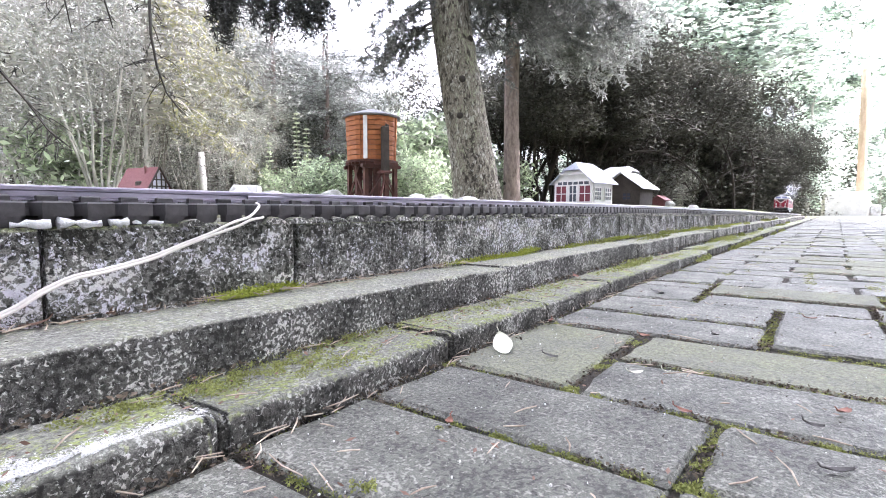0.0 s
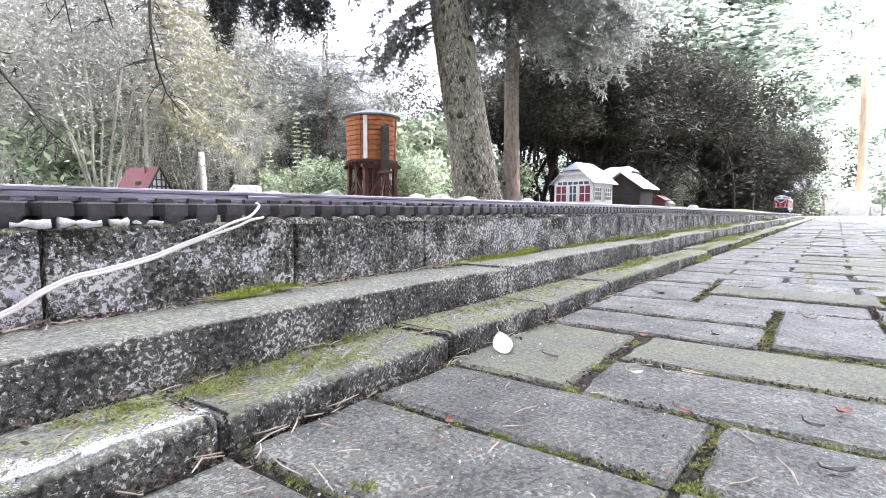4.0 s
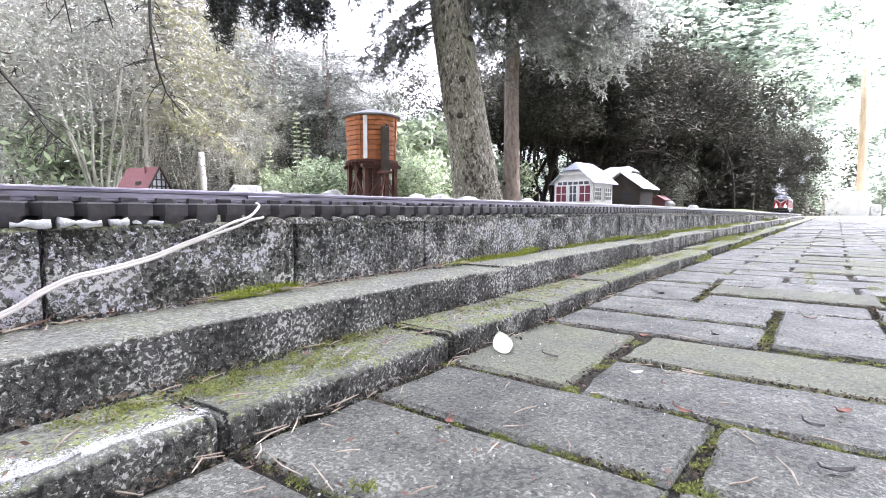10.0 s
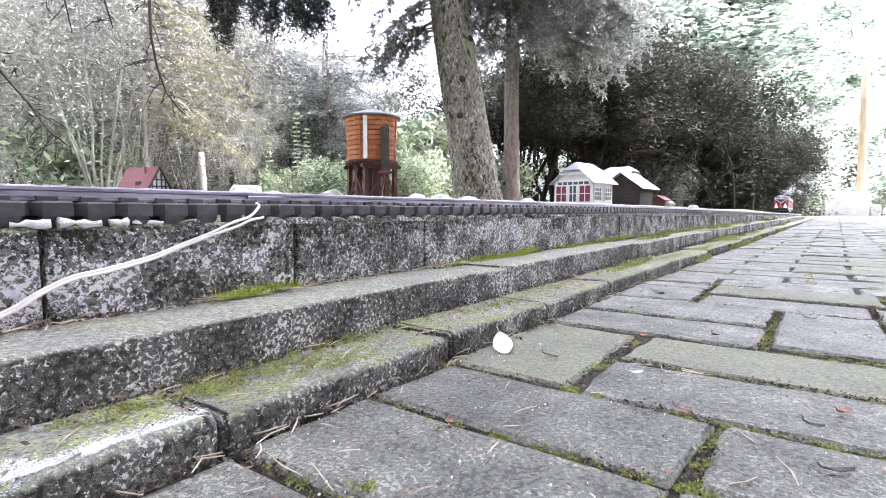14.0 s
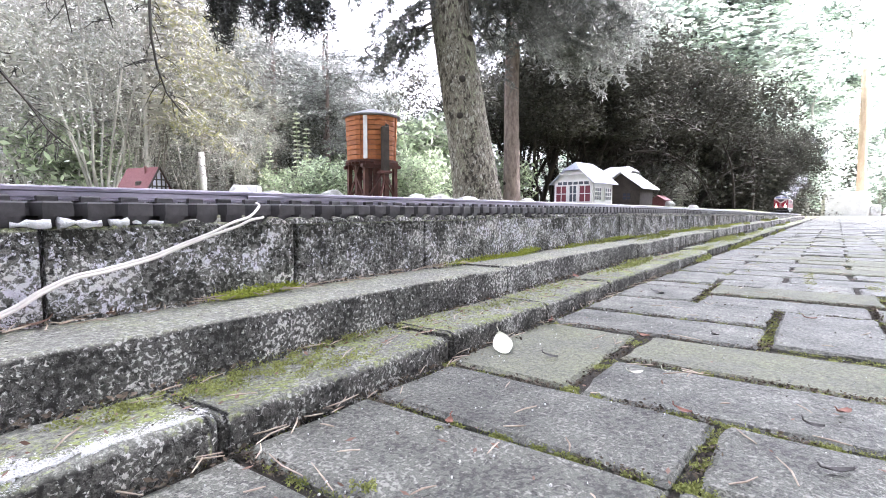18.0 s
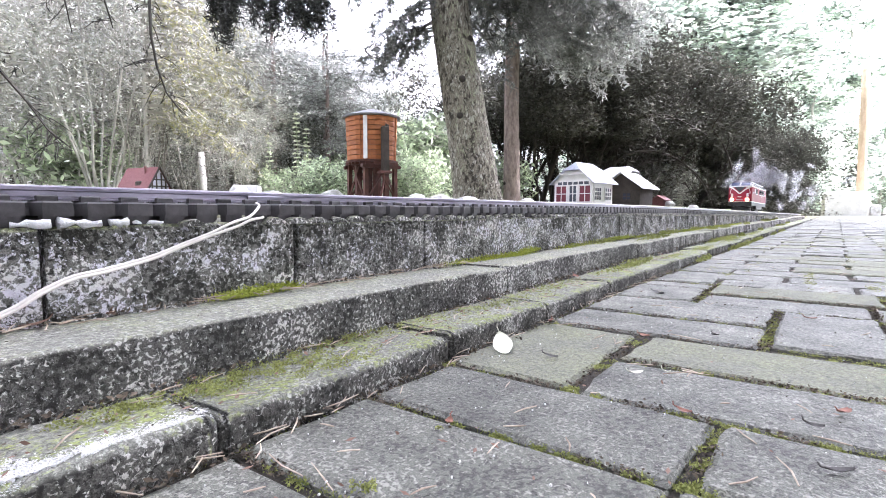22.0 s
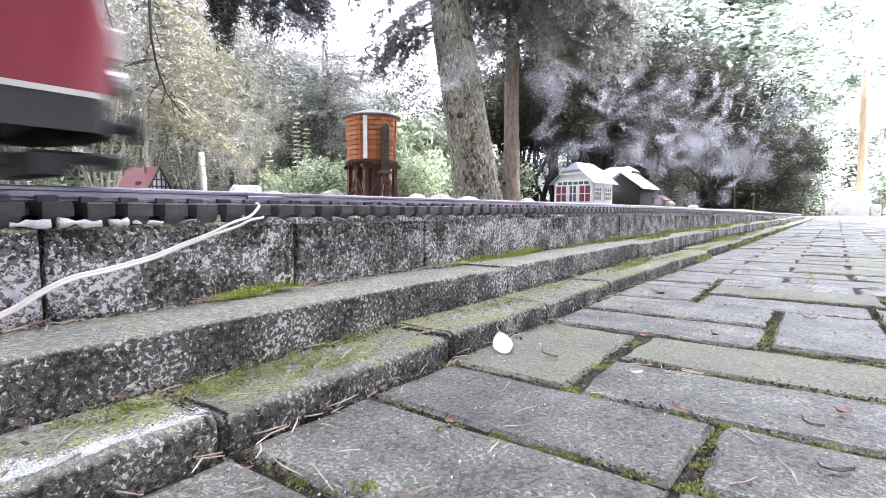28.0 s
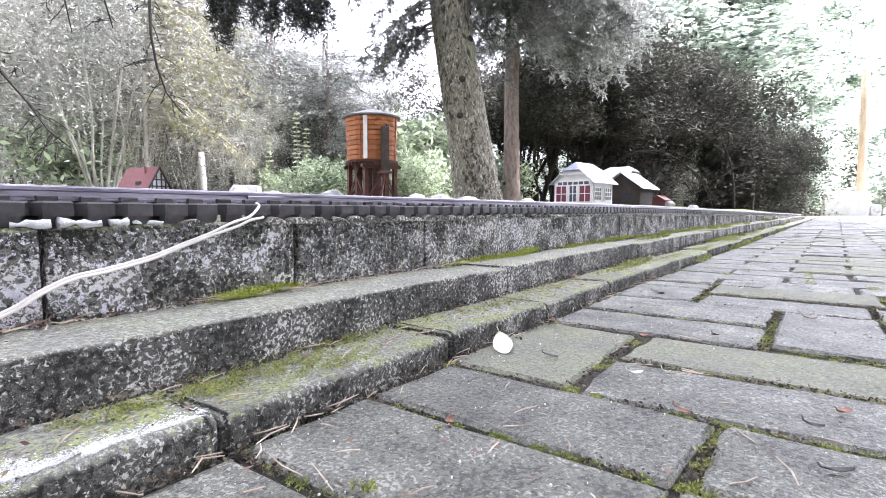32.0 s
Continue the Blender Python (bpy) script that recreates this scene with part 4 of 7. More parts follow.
def leaf_tree(name, seed, height, bole, stems, leaf, leaf_size, each, loose, bark, label, depth=3, kids=4, droop=0.0, spread=0.75, crown_from=0.25, flat=0.3, length=0.45, radius=0.06, lean=0.2, low=0.05):
    """A tree or shrub at the origin: stems with limbs, and a crown of leaves."""
    r, nr = random.Random(seed), np.random.default_rng(seed)
    t = thing(name, pose(0, 0, 0), label, "tree" if bole else "shrub")
    trunk, limbs, tips = [], [], []
    for k in range(stems):
        a = 2 * math.pi * k / stems + r.random()
        lean_k = lean if stems > 1 else 0.06
        top = Vector((math.cos(a) * lean_k * height * r.uniform(0.6, 1.2), math.sin(a) * lean_k * height * r.uniform(0.6, 1.2), height * r.uniform(0.75, 1.0)))
        base = Vector((math.cos(a) * 0.06 * (stems > 1), math.sin(a) * 0.06 * (stems > 1), -0.05))
        pts = [base.lerp(top, i / 7) + Vector((r.gauss(0, 0.02), r.gauss(0, 0.02), 0)) * height * 0.35 * (i > 0) for i in range(8)]
        rad = [radius * (1.25 if i == 0 else 1 - 0.85 * i / 7) for i in range(8)]
        trunk.append((pts, rad))
        n = int(9 if stems == 1 else 6)
        for j in range(n):
            u = crown_from + (1 - crown_from) * (j + r.random()) / n
            i = min(int(u * 7), 6)
            start = pts[i].lerp(pts[i + 1], u * 7 - i)
            b = r.uniform(0, 2 * math.pi)
            d = Vector((math.cos(b), math.sin(b), r.uniform(-0.1, 0.7)))
            grow(r, start, d, height * length * (1.05 - 0.6 * u), max(rad[i] * 0.5, 0.006), depth - 1, limbs, tips, droop, 0.35, kids, spread)
    for stem in trunk:
        part("trunk" if stems == 1 else "stem", limb_shape([stem]), bark, t, smooth=True)
    tagged(part("branchwork", limb_shape(limbs, 3), bark, t, smooth=True), kind="stuff")
    part("crown", flakes("crown", leaf, scatter(nr, tips, each, loose, low), leaf_size, nr, flat=flat, long=1.3), None, t)
    return t


def spray(r, start, way, length, droop, limbs, places, dense=1.0, hang=0.16, step=0.035):
    """A spruce bough: a drooping stem, side twigs in its plane, and needles along all of it."""
    n = max(5, int(length / 0.12))
    p, d = start.copy(), way.normalized()
    pts, rad = [p.copy()], [0.004 + 0.012 * length]
    for i in range(n):
        d = (d + Vector((r.gauss(0, 0.08), r.gauss(0, 0.08), -droop / n + r.gauss(0, 0.05)))).normalized()
        p = p + d * (length / n)
        pts.append(p.copy())
        rad.append(rad[0] * (1 - 0.85 * (i + 1) / n))
    limbs.append((pts, rad))
    for i in range(1, n + 1):
        d = (pts[i] - pts[i - 1]).normalized()
        side = d.cross(Vector((0, 0, 1)))
        if side.length < 0.1:
            side = Vector((r.gauss(0, 1), r.gauss(0, 1), 0))
        side.normalize()
        for e in (-1, 1):
            reach = min(0.6, length * r.uniform(0.14, 0.34)) * (1.1 - 0.7 * i / n) + 0.05
            q, w = pts[i].copy(), (side * e + d * r.uniform(0.3, 0.9)).normalized()
            twig = [q.copy()]
            m = max(3, int(reach / 0.06))
            for j in range(m):
                w = (w + Vector((r.gauss(0, 0.12), r.gauss(0, 0.12), -hang * 0.5 + r.gauss(0, 0.08)))).normalized()
                q = q + w * reach / m
                twig.append(q.copy())
            limbs.append((twig, [0.0035] * (len(twig) - 1) + [0.001]))
            for j in range(m):
                k = max(1, int(dense * (twig[j + 1] - twig[j]).length / step * 3))
                for _ in range(k):
                    places.append(twig[j].lerp(twig[j + 1], r.random()))
                if r.random() < 0.6 * dense:
                    drop = r.uniform(0.04, 0.16)
                    for s in range(int(4 * dense) + 1):
                        places.append(twig[j + 1] + Vector((r.gauss(0, 0.012), r.gauss(0, 0.012), -drop * s / (int(4 * dense) + 1))))


def spruce(name, seed, m, trunk_pts, trunk_rad, boughs, bark, needle, label, needle_size=0.02, wood="spray_twig", loose=0.014, dense=1.0, knots=0, hanging=(), sprays=()):
    """A spruce with its trunk in world lengths from its base, and boughs (height, azimuth in degrees, length, droop, lift)."""
    r, nr = random.Random(seed), np.random.default_rng(seed)
    t = thing(name, m, label, "tree")
    tr = Shape()
    n, sides = 90, 44
    pts = [Vector(p) for p in trunk_pts]

    def at_height(z):
        for i in range(len(pts) - 1):
            if z <= pts[i + 1].z:
                u = (z - pts[i].z) / (pts[i + 1].z - pts[i].z)
                return pts[i].lerp(pts[i + 1], u), trunk_rad[i] + (trunk_rad[i + 1] - trunk_rad[i]) * u
        return pts[-1], trunk_rad[-1]
    v = []
    for i in range(n * 2 + 1):
        c, rad = at_height(pts[-1].z * (i / (2 * n)) ** 2)
        for j in range(sides):
            a = 2 * math.pi * j / sides
            ridge = 1 - 2 * abs(noise.noise((math.cos(a) * 6, math.sin(a) * 6, c.z * 5 + seed)))
            rr = rad * (1 + 0.05 * noise.noise((math.cos(a) * 2, math.sin(a) * 2, c.z * 1.2 + seed)) + 0.030 * ridge + 0.03 * noise.noise((math.cos(a) * 14, math.sin(a) * 14, c.z * 22)))
            v.append((c.x + rr * math.cos(a), c.y + rr * math.sin(a), c.z))
    tr.add(v, [(i * sides + j, i * sides + (j + 1) % sides, (i + 1) * sides + (j + 1) % sides, (i + 1) * sides + j) for i in range(2 * n) for j in range(sides)])
    part("trunk", tr, bark, t, smooth=True)
    for k in range(knots):
        c, rad = at_height(r.uniform(0.3, 2.4))
        a = r.uniform(0, 2 * math.pi)
        d = Vector((math.cos(a), math.sin(a), 0.1))
        part("knot", Shape().tube([c + d * rad * 0.8, c + d * (rad + 0.004), c + d * (rad + 0.014)], [0.034, 0.026, 0.012], 8), M["dark_twig"], t, smooth=True)
    limbs, places = [], []
    for z, az, length, droop, lift in boughs:
        c, rad = at_height(z)
        a = math.radians(az)
        spray(r, c + Vector((math.cos(a), math.sin(a), 0)) * rad * 0.7, Vector((math.cos(a), math.sin(a), lift)), length, droop, limbs, places, dense)
    base = m.inverted()
    for line, twigs in hanging:
        pts2 = [base @ Vector(q) for q in line]
        k = len(pts2)
        limbs.append((pts2, [0.013 * (1 - 0.75 * i / (k - 1)) for i in range(k)]))
        for i in range(twigs):
            u = r.random() * (k - 1.001)
            q = pts2[int(u)].lerp(pts2[int(u) + 1], u - int(u))
            d = Vector((r.gauss(0, 1), r.gauss(0, 1), r.gauss(-0.5, 0.6))).normalized()
            n2 = r.randint(3, 6)
            twig = [q.copy()]
            for j in range(n2):
                d = (d + Vector((r.gauss(0, 0.2), r.gauss(0, 0.2), -0.12))).normalized()
                twig.append(twig[-1] + d * r.uniform(0.015, 0.04))
                for _ in range(1):
                    places.append(twig[-1] + Vector((r.gauss(0, 0.008), r.gauss(0, 0.008), r.gauss(0, 0.008))))
            limbs.append((twig, [0.0022] * n2 + [0.0008]))
    for start, way, length, droop, thick in sprays:
        spray(r, base @ Vector(start), Vector(way), length, droop, limbs, places, thick)
    part("branchwork", limb_shape(limbs, 3), M[wood], t)
    p = np.array([tuple(q) for q in places])
    part("needles", flakes("needles", needle, p + nr.normal(size=p.shape) * loose, needle_size, nr, flat=0.1, long=1.5, slim=0.22), None, t)
    return t


def build_trees():
    r = random.Random(5)
    # the large spruce with its leaning trunk
    boughs = []
    for k in range(34):
        boughs.append((r.uniform(1.45, 2.9), r.uniform(95, 175), r.uniform(0.35, 0.68), r.uniform(0.9, 1.5), r.uniform(-0.1, 0.25)))
    for k in range(34):
        boughs.append((r.uniform(1.9, 3.0), r.uniform(-80, -10), r.uniform(0.8, 1.7), r.uniform(0.4, 0.9), r.uniform(-0.1, 0.2)))
    for k in range(18):
        boughs.append((r.uniform(1.6, 2.4), r.uniform(-70, 25), r.uniform(0.35, 0.8), r.uniform(0.8, 1.2), r.uniform(-0.1, 0.2)))
    for k in range(36):
        boughs.append((r.uniform(3.4, 9.5), r.uniform(0, 360), r.uniform(0.8, 1.9), r.uniform(0.7, 1.2), r.uniform(0.0, 0.3)))
    spruce("spruce_tree", 3, pose(3.585, 2.215, 0.05), [(0, 0, 0), (-0.02, 0.02, 0.25), (-0.06, 0.075, 0.7), (-0.14, 0.19, 1.6), (-0.21, 0.29, 2.6), (-0.32, 0.45, 5), (-0.4, 0.6, 10)],
           [0.225, 0.19, 0.168, 0.152, 0.142, 0.11, 0.02], boughs, M["bark"], M["needle"], "tall spruce with a thick leaning mossy trunk and drooping boughs", needle_size=0.022, loose=0.007, dense=1.7, knots=14)
    # a second, thinner spruce further back
    boughs = [(r.uniform(2.9, 9), r.uniform(0, 360), r.uniform(1.0, 2.4), r.uniform(0.7, 1.2), r.uniform(0.0, 0.3)) for k in range(50)]
    boughs += [(r.uniform(2.4, 3.5), r.uniform(-110, -30), r.uniform(1.3, 2.1), r.uniform(0.4, 0.75), r.uniform(0.0, 0.3)) for k in range(26)]
    boughs += [(r.uniform(2.3, 3.3), r.uniform(-150, -20), r.uniform(0.7, 1.5), r.uniform(0.5, 0.85), r.uniform(-0.1, 0.3)) for k in range(44)]
    boughs += [(r.uniform(2.2, 3.4), r.uniform(110, 215), r.uniform(0.6, 1.2), r.uniform(0.7, 1.1), r.uniform(-0.1, 0.3)) for k in range(26)]
    spruce("spruce_tree", 4, pose(6.22, 3.33, 0.05), [(0, 0, 0), (0.0, 0.0, 0.3), (0.02, 0.03, 1.6), (0, 0, 4), (0, 0, 10)], [0.14, 0.11, 0.095, 0.085, 0.02], boughs,
           M["bark_red"], M["pale_needle"], "slender spruce with a bare reddish trunk and grey-green boughs", needle_size=0.026, loose=0.008, dense=1.25, knots=6)
    # shrubs and small trees of the wood, built once and repeated
    a = leaf_tree("hazel_shrub", 21, 4.2, False, 9, M["grey_leaf"], 0.0165, 6, 0.10, M["twig"], "bare-stemmed grey-green woodland shrub with thin pale stems", depth=3, kids=5, spread=0.7, length=0.32, radius=0.016, lean=0.26)
    b = leaf_tree("hazel_shrub", 22, 3.4, False, 11, M["yellow_leaf"], 0.015, 3, 0.09, M["twig"], "woodland shrub with yellow-green leaves on pale stems", depth=3, kids=5, spread=0.7, length=0.34, radius=0.013, lean=0.34)
    c = leaf_tree("young_tree", 23, 7.5, True, 1, M["grey_leaf"], 0.034, 6, 0.15, M["twig"], "young woodland tree with a thin grey stem and sparse leaves", depth=4, kids=4, spread=0.8, length=0.26, radius=0.05, crown_from=0.12)
    d = leaf_tree("young_tree", 24, 8.5, True, 1, M["green_leaf"], 0.040, 8, 0.17, M["twig"], "leafy green woodland tree", depth=4, kids=4, spread=0.8, length=0.26, radius=0.07, crown_from=0.10)
    w = leaf_tree("holly_shrub", 25, 4.0, False, 6, M["wood_leaf"], 0.030, 6, 0.12, M["dark_twig"], "dark green leafy undergrowth shrub", depth=3, kids=5, spread=0.75, length=0.34, radius=0.03, lean=0.3, crown_from=0.05)
    u = leaf_tree("bramble_shrub", 26, 0.9, False, 6, M["bright_leaf"], 0.030, 2, 0.055, M["twig"], "low bramble shrub with bright green leaves", depth=3, kids=4, spread=0.75, length=0.42, radius=0.008, lean=0.4, crown_from=0.1)
    q = leaf_tree("sapling", 27, 4.4, False, 6, M["wood_leaf"], 0.013, 1, 0.08, M["sapling_bark"], "clump of thin bare grey-brown saplings", depth=3, kids=4, spread=0.6, length=0.20, radius=0.015, lean=0.10, crown_from=0.2)
    kinds = {"q": q, "u": u, "a": a, "b": b, "c": c, "d": d, "w": w}
    placed = set()
    HAZELS = [(2.55, 6.3, 1.0), (3.3, 6.1, 0.9), (4.2, 7.6, 1.0), (1.9, 8.3, 1.1), (6.9, 7.6, 0.55), (2.2, 10.5, 1.3), (6.2, 9.0, 0.65), (9.8, 7.2, 0.6), (1.9, 5.0, 0.75), (5.2, 7.4, 0.8),
              (5.6, 8.6, 0.85), (8.0, 7.6, 0.7), (9.2, 4.6, 0.5), (14.5, 3.1, 0.5), (15.6, 3.3, 0.6)]
    YELLOW_HAZELS = [(7.5, 5.2, 0.5), (3.2, 5.0, 0.42), (1.7, 5.9, 0.7), (2.2, 6.4, 0.6), (6.6, 7.4, 0.7), (2.3, 5.4, 0.7)]
    YOUNG_TREES = [(3.4, 9.2, 1.0), (5.0, 9.9, 0.7), (8.5, 11, 0.42), (4.2, 12, 1.0), (5.85, 8.13, 0.42), (7.4, 8.2, 0.36), (11.5, 8.0, 0.5)]
    GREEN_TREES = [(8.2, 7.2, 0.3), (8.6, 5.9, 0.34), (10.5, 9.0, 0.38), (6.4, 7.7, 0.33), (6.9, 8.8, 0.36), (5.2, 8.6, 0.4), (6.0, 9.0, 0.42), (5.0, 8.2, 0.4), (12.5, 6.5, 0.6)]
    HOLLIES = [(4.9, 7.2, 0.75), (5.9, 6.9, 0.62), (5.4, 6.2, 0.5), (6.3, 5.6, 0.5), (7.2, 7.0, 0.66), (6.2, 7.9, 0.55), (7.5, 7.6, 0.5), (6.1, 8.4, 0.9), (7.6, 7.9, 0.7), (8.6, 7.8, 0.6),
               (7.0, 8.4, 0.78), (5.6, 8.4, 0.7), (6.6, 6.6, 0.42), (2.6, 9.5, 1.0), (8.2, 6.6, 0.45), (4.6, 5.6, 0.36), (5.6, 5.4, 0.3), (9.7, 2.15, 0.24), (10.5, 2.15, 0.26), (3.0, 6.4, 0.36),
               (3.6, 6.9, 0.42), (4.2, 6.9, 0.45)]
    BRAMBLES = [(4.9, 4.3, 1.0), (3.4, 4.6, 0.5), (3.75, 4.35, 0.55), (4.2, 4.4, 0.5), (4.6, 4.6, 0.7), (1.9, 5.6, 1.0), (4.7, 3.74, 1.2), (5.3, 3.9, 1.3), (5.6, 4.6, 1.4), (6.2, 4.3, 1.2),
                (5.1, 5.2, 1.1), (6.9, 3.9, 1.0), (3.1, 3.5, 0.5), (2.75, 3.2, 0.45), (3.9, 3.2, 0.55), (4.3, 3.35, 0.7), (13.6, 2.7, 1.3), (14.4, 3.3, 1.5)]
    SAPLINGS = [(10.1, 1.95, 0.25), (2.1, 6.0, 1.0), (2.6, 5.6, 0.9), (2.9, 6.7, 1.0), (3.5, 7.0, 1.0), (2.4, 7.4, 1.1), (3.9, 6.2, 0.8), (4.6, 6.6, 0.8), (9.4, 2.6, 0.4), (10.4, 2.45, 0.4)]
    wood = [(k, *spot) for k, spots in (("a", HAZELS), ("b", YELLOW_HAZELS), ("c", YOUNG_TREES), ("d", GREEN_TREES), ("w", HOLLIES), ("u", BRAMBLES), ("q", SAPLINGS)) for spot in spots]
    for k, x, y, s in wood:
        m = pose(x, y, rise(x, y) - 0.03, 0, 0, r.uniform(0, 360))
        ob = kinds[k] if k not in placed else copy_thing(kinds[k], m)
        ob.matrix_basis = m @ Matrix.Diagonal((s, s, s, 1))
        placed.add(k)
    # bright broadleaf trees in the open beyond the paving, and unseen ones added to shade the camera's side
    e = leaf_tree("broadleaf_tree", 31, 9.0, True, 1, M["sun_leaf"], 0.115, 7, 0.20, M["twig"], "broadleaf tree with layered fresh green leaves painted pale as if sunlit", depth=4, kids=4, spread=0.85, length=0.34, radius=0.14, crown_from=0.06, flat=0.72)
    g = leaf_tree("broadleaf_tree", 32, 8.0, True, 1, M["green_leaf"], 0.12, 17, 0.28, M["twig"], "unseen tall broadleaf tree with a wide crown, added to shade the paving", depth=4, kids=4, spread=0.85, length=0.42, radius=0.16, crown_from=0.35, flat=0.5)
    for i, (x, y, s) in enumerate([(18.5, 2.0, 0.85), (22.0, -0.6, 0.52), (25, -3.0, 0.48), (21, 4.6, 1.1), (27, 0.8, 0.8), (16.5, 5.4, 0.95), (31, -6, 0.55), (20.5, 0.9, 0.5), (24, 3.0, 1.1), (19.0, 0.2, 0.55), (23.5, -1.9, 0.42), (26.0, -1.2, 1.0)]):
        m = pose(x, y, -0.05, 0, 0, 71 * i)
        ob = e if i == 0 else copy_thing(e, m)
        ob.matrix_basis = m @ Matrix.Diagonal((s, s, s, 1))
    high = leaf_tree("broadleaf_tree", 33, 8.0, True, 1, M["sun_leaf"], 0.095, 7, 0.20, M["twig"], "high-crowned broadleaf tree with tiers of fresh green leaves painted pale as if sunlit", depth=4, kids=4, spread=0.85, length=0.36, radius=0.09, crown_from=0.55, flat=0.88, low=3.6)
    for i, (x, y, s) in enumerate([(13.6, 3.4, 0.95), (15.0, 2.6, 0.95), (16.0, 1.6, 0.85), (15.2, 4.6, 1.0)]):
        m = pose(x, y, -0.05, 0, 0, 71 * i)
        ob = high if i == 0 else copy_thing(high, m)
        ob.matrix_basis = m @ Matrix.Diagonal((s, s, s, 1))
    # Added out of view: these crowns keep the sun off paving, wall and buildings.
    for i, (x, y) in enumerate([(3.3, -4.3), (5.2, -4.5), (1.2, -5.2), (7.4, -4.8), (9.4, -5.0), (-2.5, -5.6), (-6.5, -1.0)]):
        m = pose(x, y, -0.05, 0, 0, 71 * i)
        ob = g if i == 0 else copy_thing(g, m)
        ob.matrix_basis = m @ Matrix.Diagonal((1.1, 1.1, 1.2, 1))
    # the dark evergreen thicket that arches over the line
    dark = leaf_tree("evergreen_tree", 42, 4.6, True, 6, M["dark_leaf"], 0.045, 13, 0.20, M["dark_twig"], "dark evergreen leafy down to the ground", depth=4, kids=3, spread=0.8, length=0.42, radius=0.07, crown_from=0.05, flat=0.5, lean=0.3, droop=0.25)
    # The last three are added backing, dark like shade between the bright leaves.
    for i, (x, y, s) in enumerate([(12.0, 1.55, 0.46), (12.9, 1.0, 0.36), (12.4, 0.72, 0.40), (13.6, 0.72, 0.46), (13.8, 1.9, 0.44), (13.4, 1.35, 0.40), (12.6, 2.0, 0.46), (15.5, 4.6, 0.6), (13.5, 4.6, 0.62), (20.5, 0.55, 0.62), (21.5, -0.2, 0.55), (20.5, 1.7, 0.75)]):
        m = pose(x, y, 0.0, 0, 0, 97 * i)
        ob = dark if i == 0 else copy_thing(dark, m)
        ob.matrix_basis = m @ Matrix.Diagonal((s, s, s, 1))
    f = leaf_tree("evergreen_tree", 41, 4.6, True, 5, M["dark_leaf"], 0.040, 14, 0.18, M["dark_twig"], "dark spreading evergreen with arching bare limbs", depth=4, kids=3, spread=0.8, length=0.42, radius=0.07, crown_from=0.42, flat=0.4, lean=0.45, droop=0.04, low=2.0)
    # The last two stand unseen on the camera's side, added to block skylight.
    for i, (x, y, s) in enumerate([(10.2, 2.6, 0.66), (11.8, 2.1, 0.62), (12.6, 3.2, 0.72), (9.0, 3.9, 0.62), (11.0, 4.6, 0.75), (9.6, 3.2, 0.7), (12.9, 2.3, 0.55), (8.6, 4.6, 0.7), (10.6, 3.6, 0.75), (11.2, 3.0, 0.66), (8.2, 3.9, 0.6), (-1.2, -2.6, 0.55), (1.0, -3.0, 0.5)]):
        m = pose(x, y, 0.05, 0, 0, 97 * i)
        ob = f if i == 0 else copy_thing(f, m)
        ob.matrix_basis = m @ Matrix.Diagonal((s, s, s, 1))
    ARCHES = [
        [(8.6, 2.95, 0.14), (8.68, 2.84, 0.73), (8.76, 2.55, 1.05), (8.93, 2.14, 1.1), (9.1, 1.74, 0.89), (9.18, 1.45, 0.52), (9.28, 1.32, 0.18)],
        [(8.86, 2.93, 0.14), (8.99, 2.75, 0.64), (9.14, 2.37, 0.92), (9.31, 1.96, 0.96), (9.45, 1.59, 0.72), (9.66, 1.31, 0.25)],
        [(9.21, 2.95, 0.14), (9.44, 2.63, 0.56), (9.57, 2.29, 0.8), (9.69, 1.94, 0.75), (9.84, 1.73, 0.41)],
        [(8.45, 2.99, 0.14), (8.52, 2.89, 1.09), (8.65, 2.53, 1.58), (8.82, 1.96, 1.64), (9.03, 1.5, 1.36)],
    ]
    UPRIGHTS = [
        [(8.56, 3.18, 0.14), (8.58, 3.15, 0.83), (8.42, 3.2, 1.48), (8.39, 3.06, 2.1)],
        [(8.98, 2.93, 0.14), (8.96, 2.96, 0.85), (9.02, 2.87, 1.52), (8.93, 3.01, 2.29)],
        [(8.23, 3.3, 0.14), (8.19, 3.35, 1.0), (8.24, 3.28, 1.74), (8.05, 3.36, 2.26)],
        [(9.13, 2.73, 0.14), (9.15, 2.7, 0.85), (9.28, 2.52, 1.43), (9.38, 2.37, 2.1)],
        [(8.34, 3.65, 0.14), (8.29, 3.72, 0.93), (8.36, 3.63, 1.6), (8.2, 3.67, 2.15)],
        [(8.57, 2.65, 0.14), (8.89, 2.2, 0.34), (9.16, 1.82, 0.34)],
        [(10.05, 1.1, 0.14), (10.01, 1.16, 0.83), (9.74, 1.36, 1.38), (9.41, 1.65, 1.65)],
        [(10.46, 0.88, 0.14), (10.47, 0.87, 0.85), (10.36, 1.01, 1.52)],
        [(8.57, 4.02, 0.14), (8.53, 4.07, 0.87), (8.58, 3.99, 1.57)],
    ]
    for line in ARCHES + UPRIGHTS:
        base = Vector(line[0]) - Vector((0, 0, 0.15))
        t = thing("thicket_tree", Matrix.Translation(base), "thin dark evergreen with a bare arching trunk", "tree", group="bare trees of the thicket")
        pts = [Vector(q) - base for q in [base] + line[1:]]
        fine = []
        for i in range(len(pts) - 1):
            p0, p1, p2, p3 = [pts[max(0, min(len(pts) - 1, k))] for k in (i - 1, i, i + 1, i + 2)]
            for j in range(4):
                u = j / 4
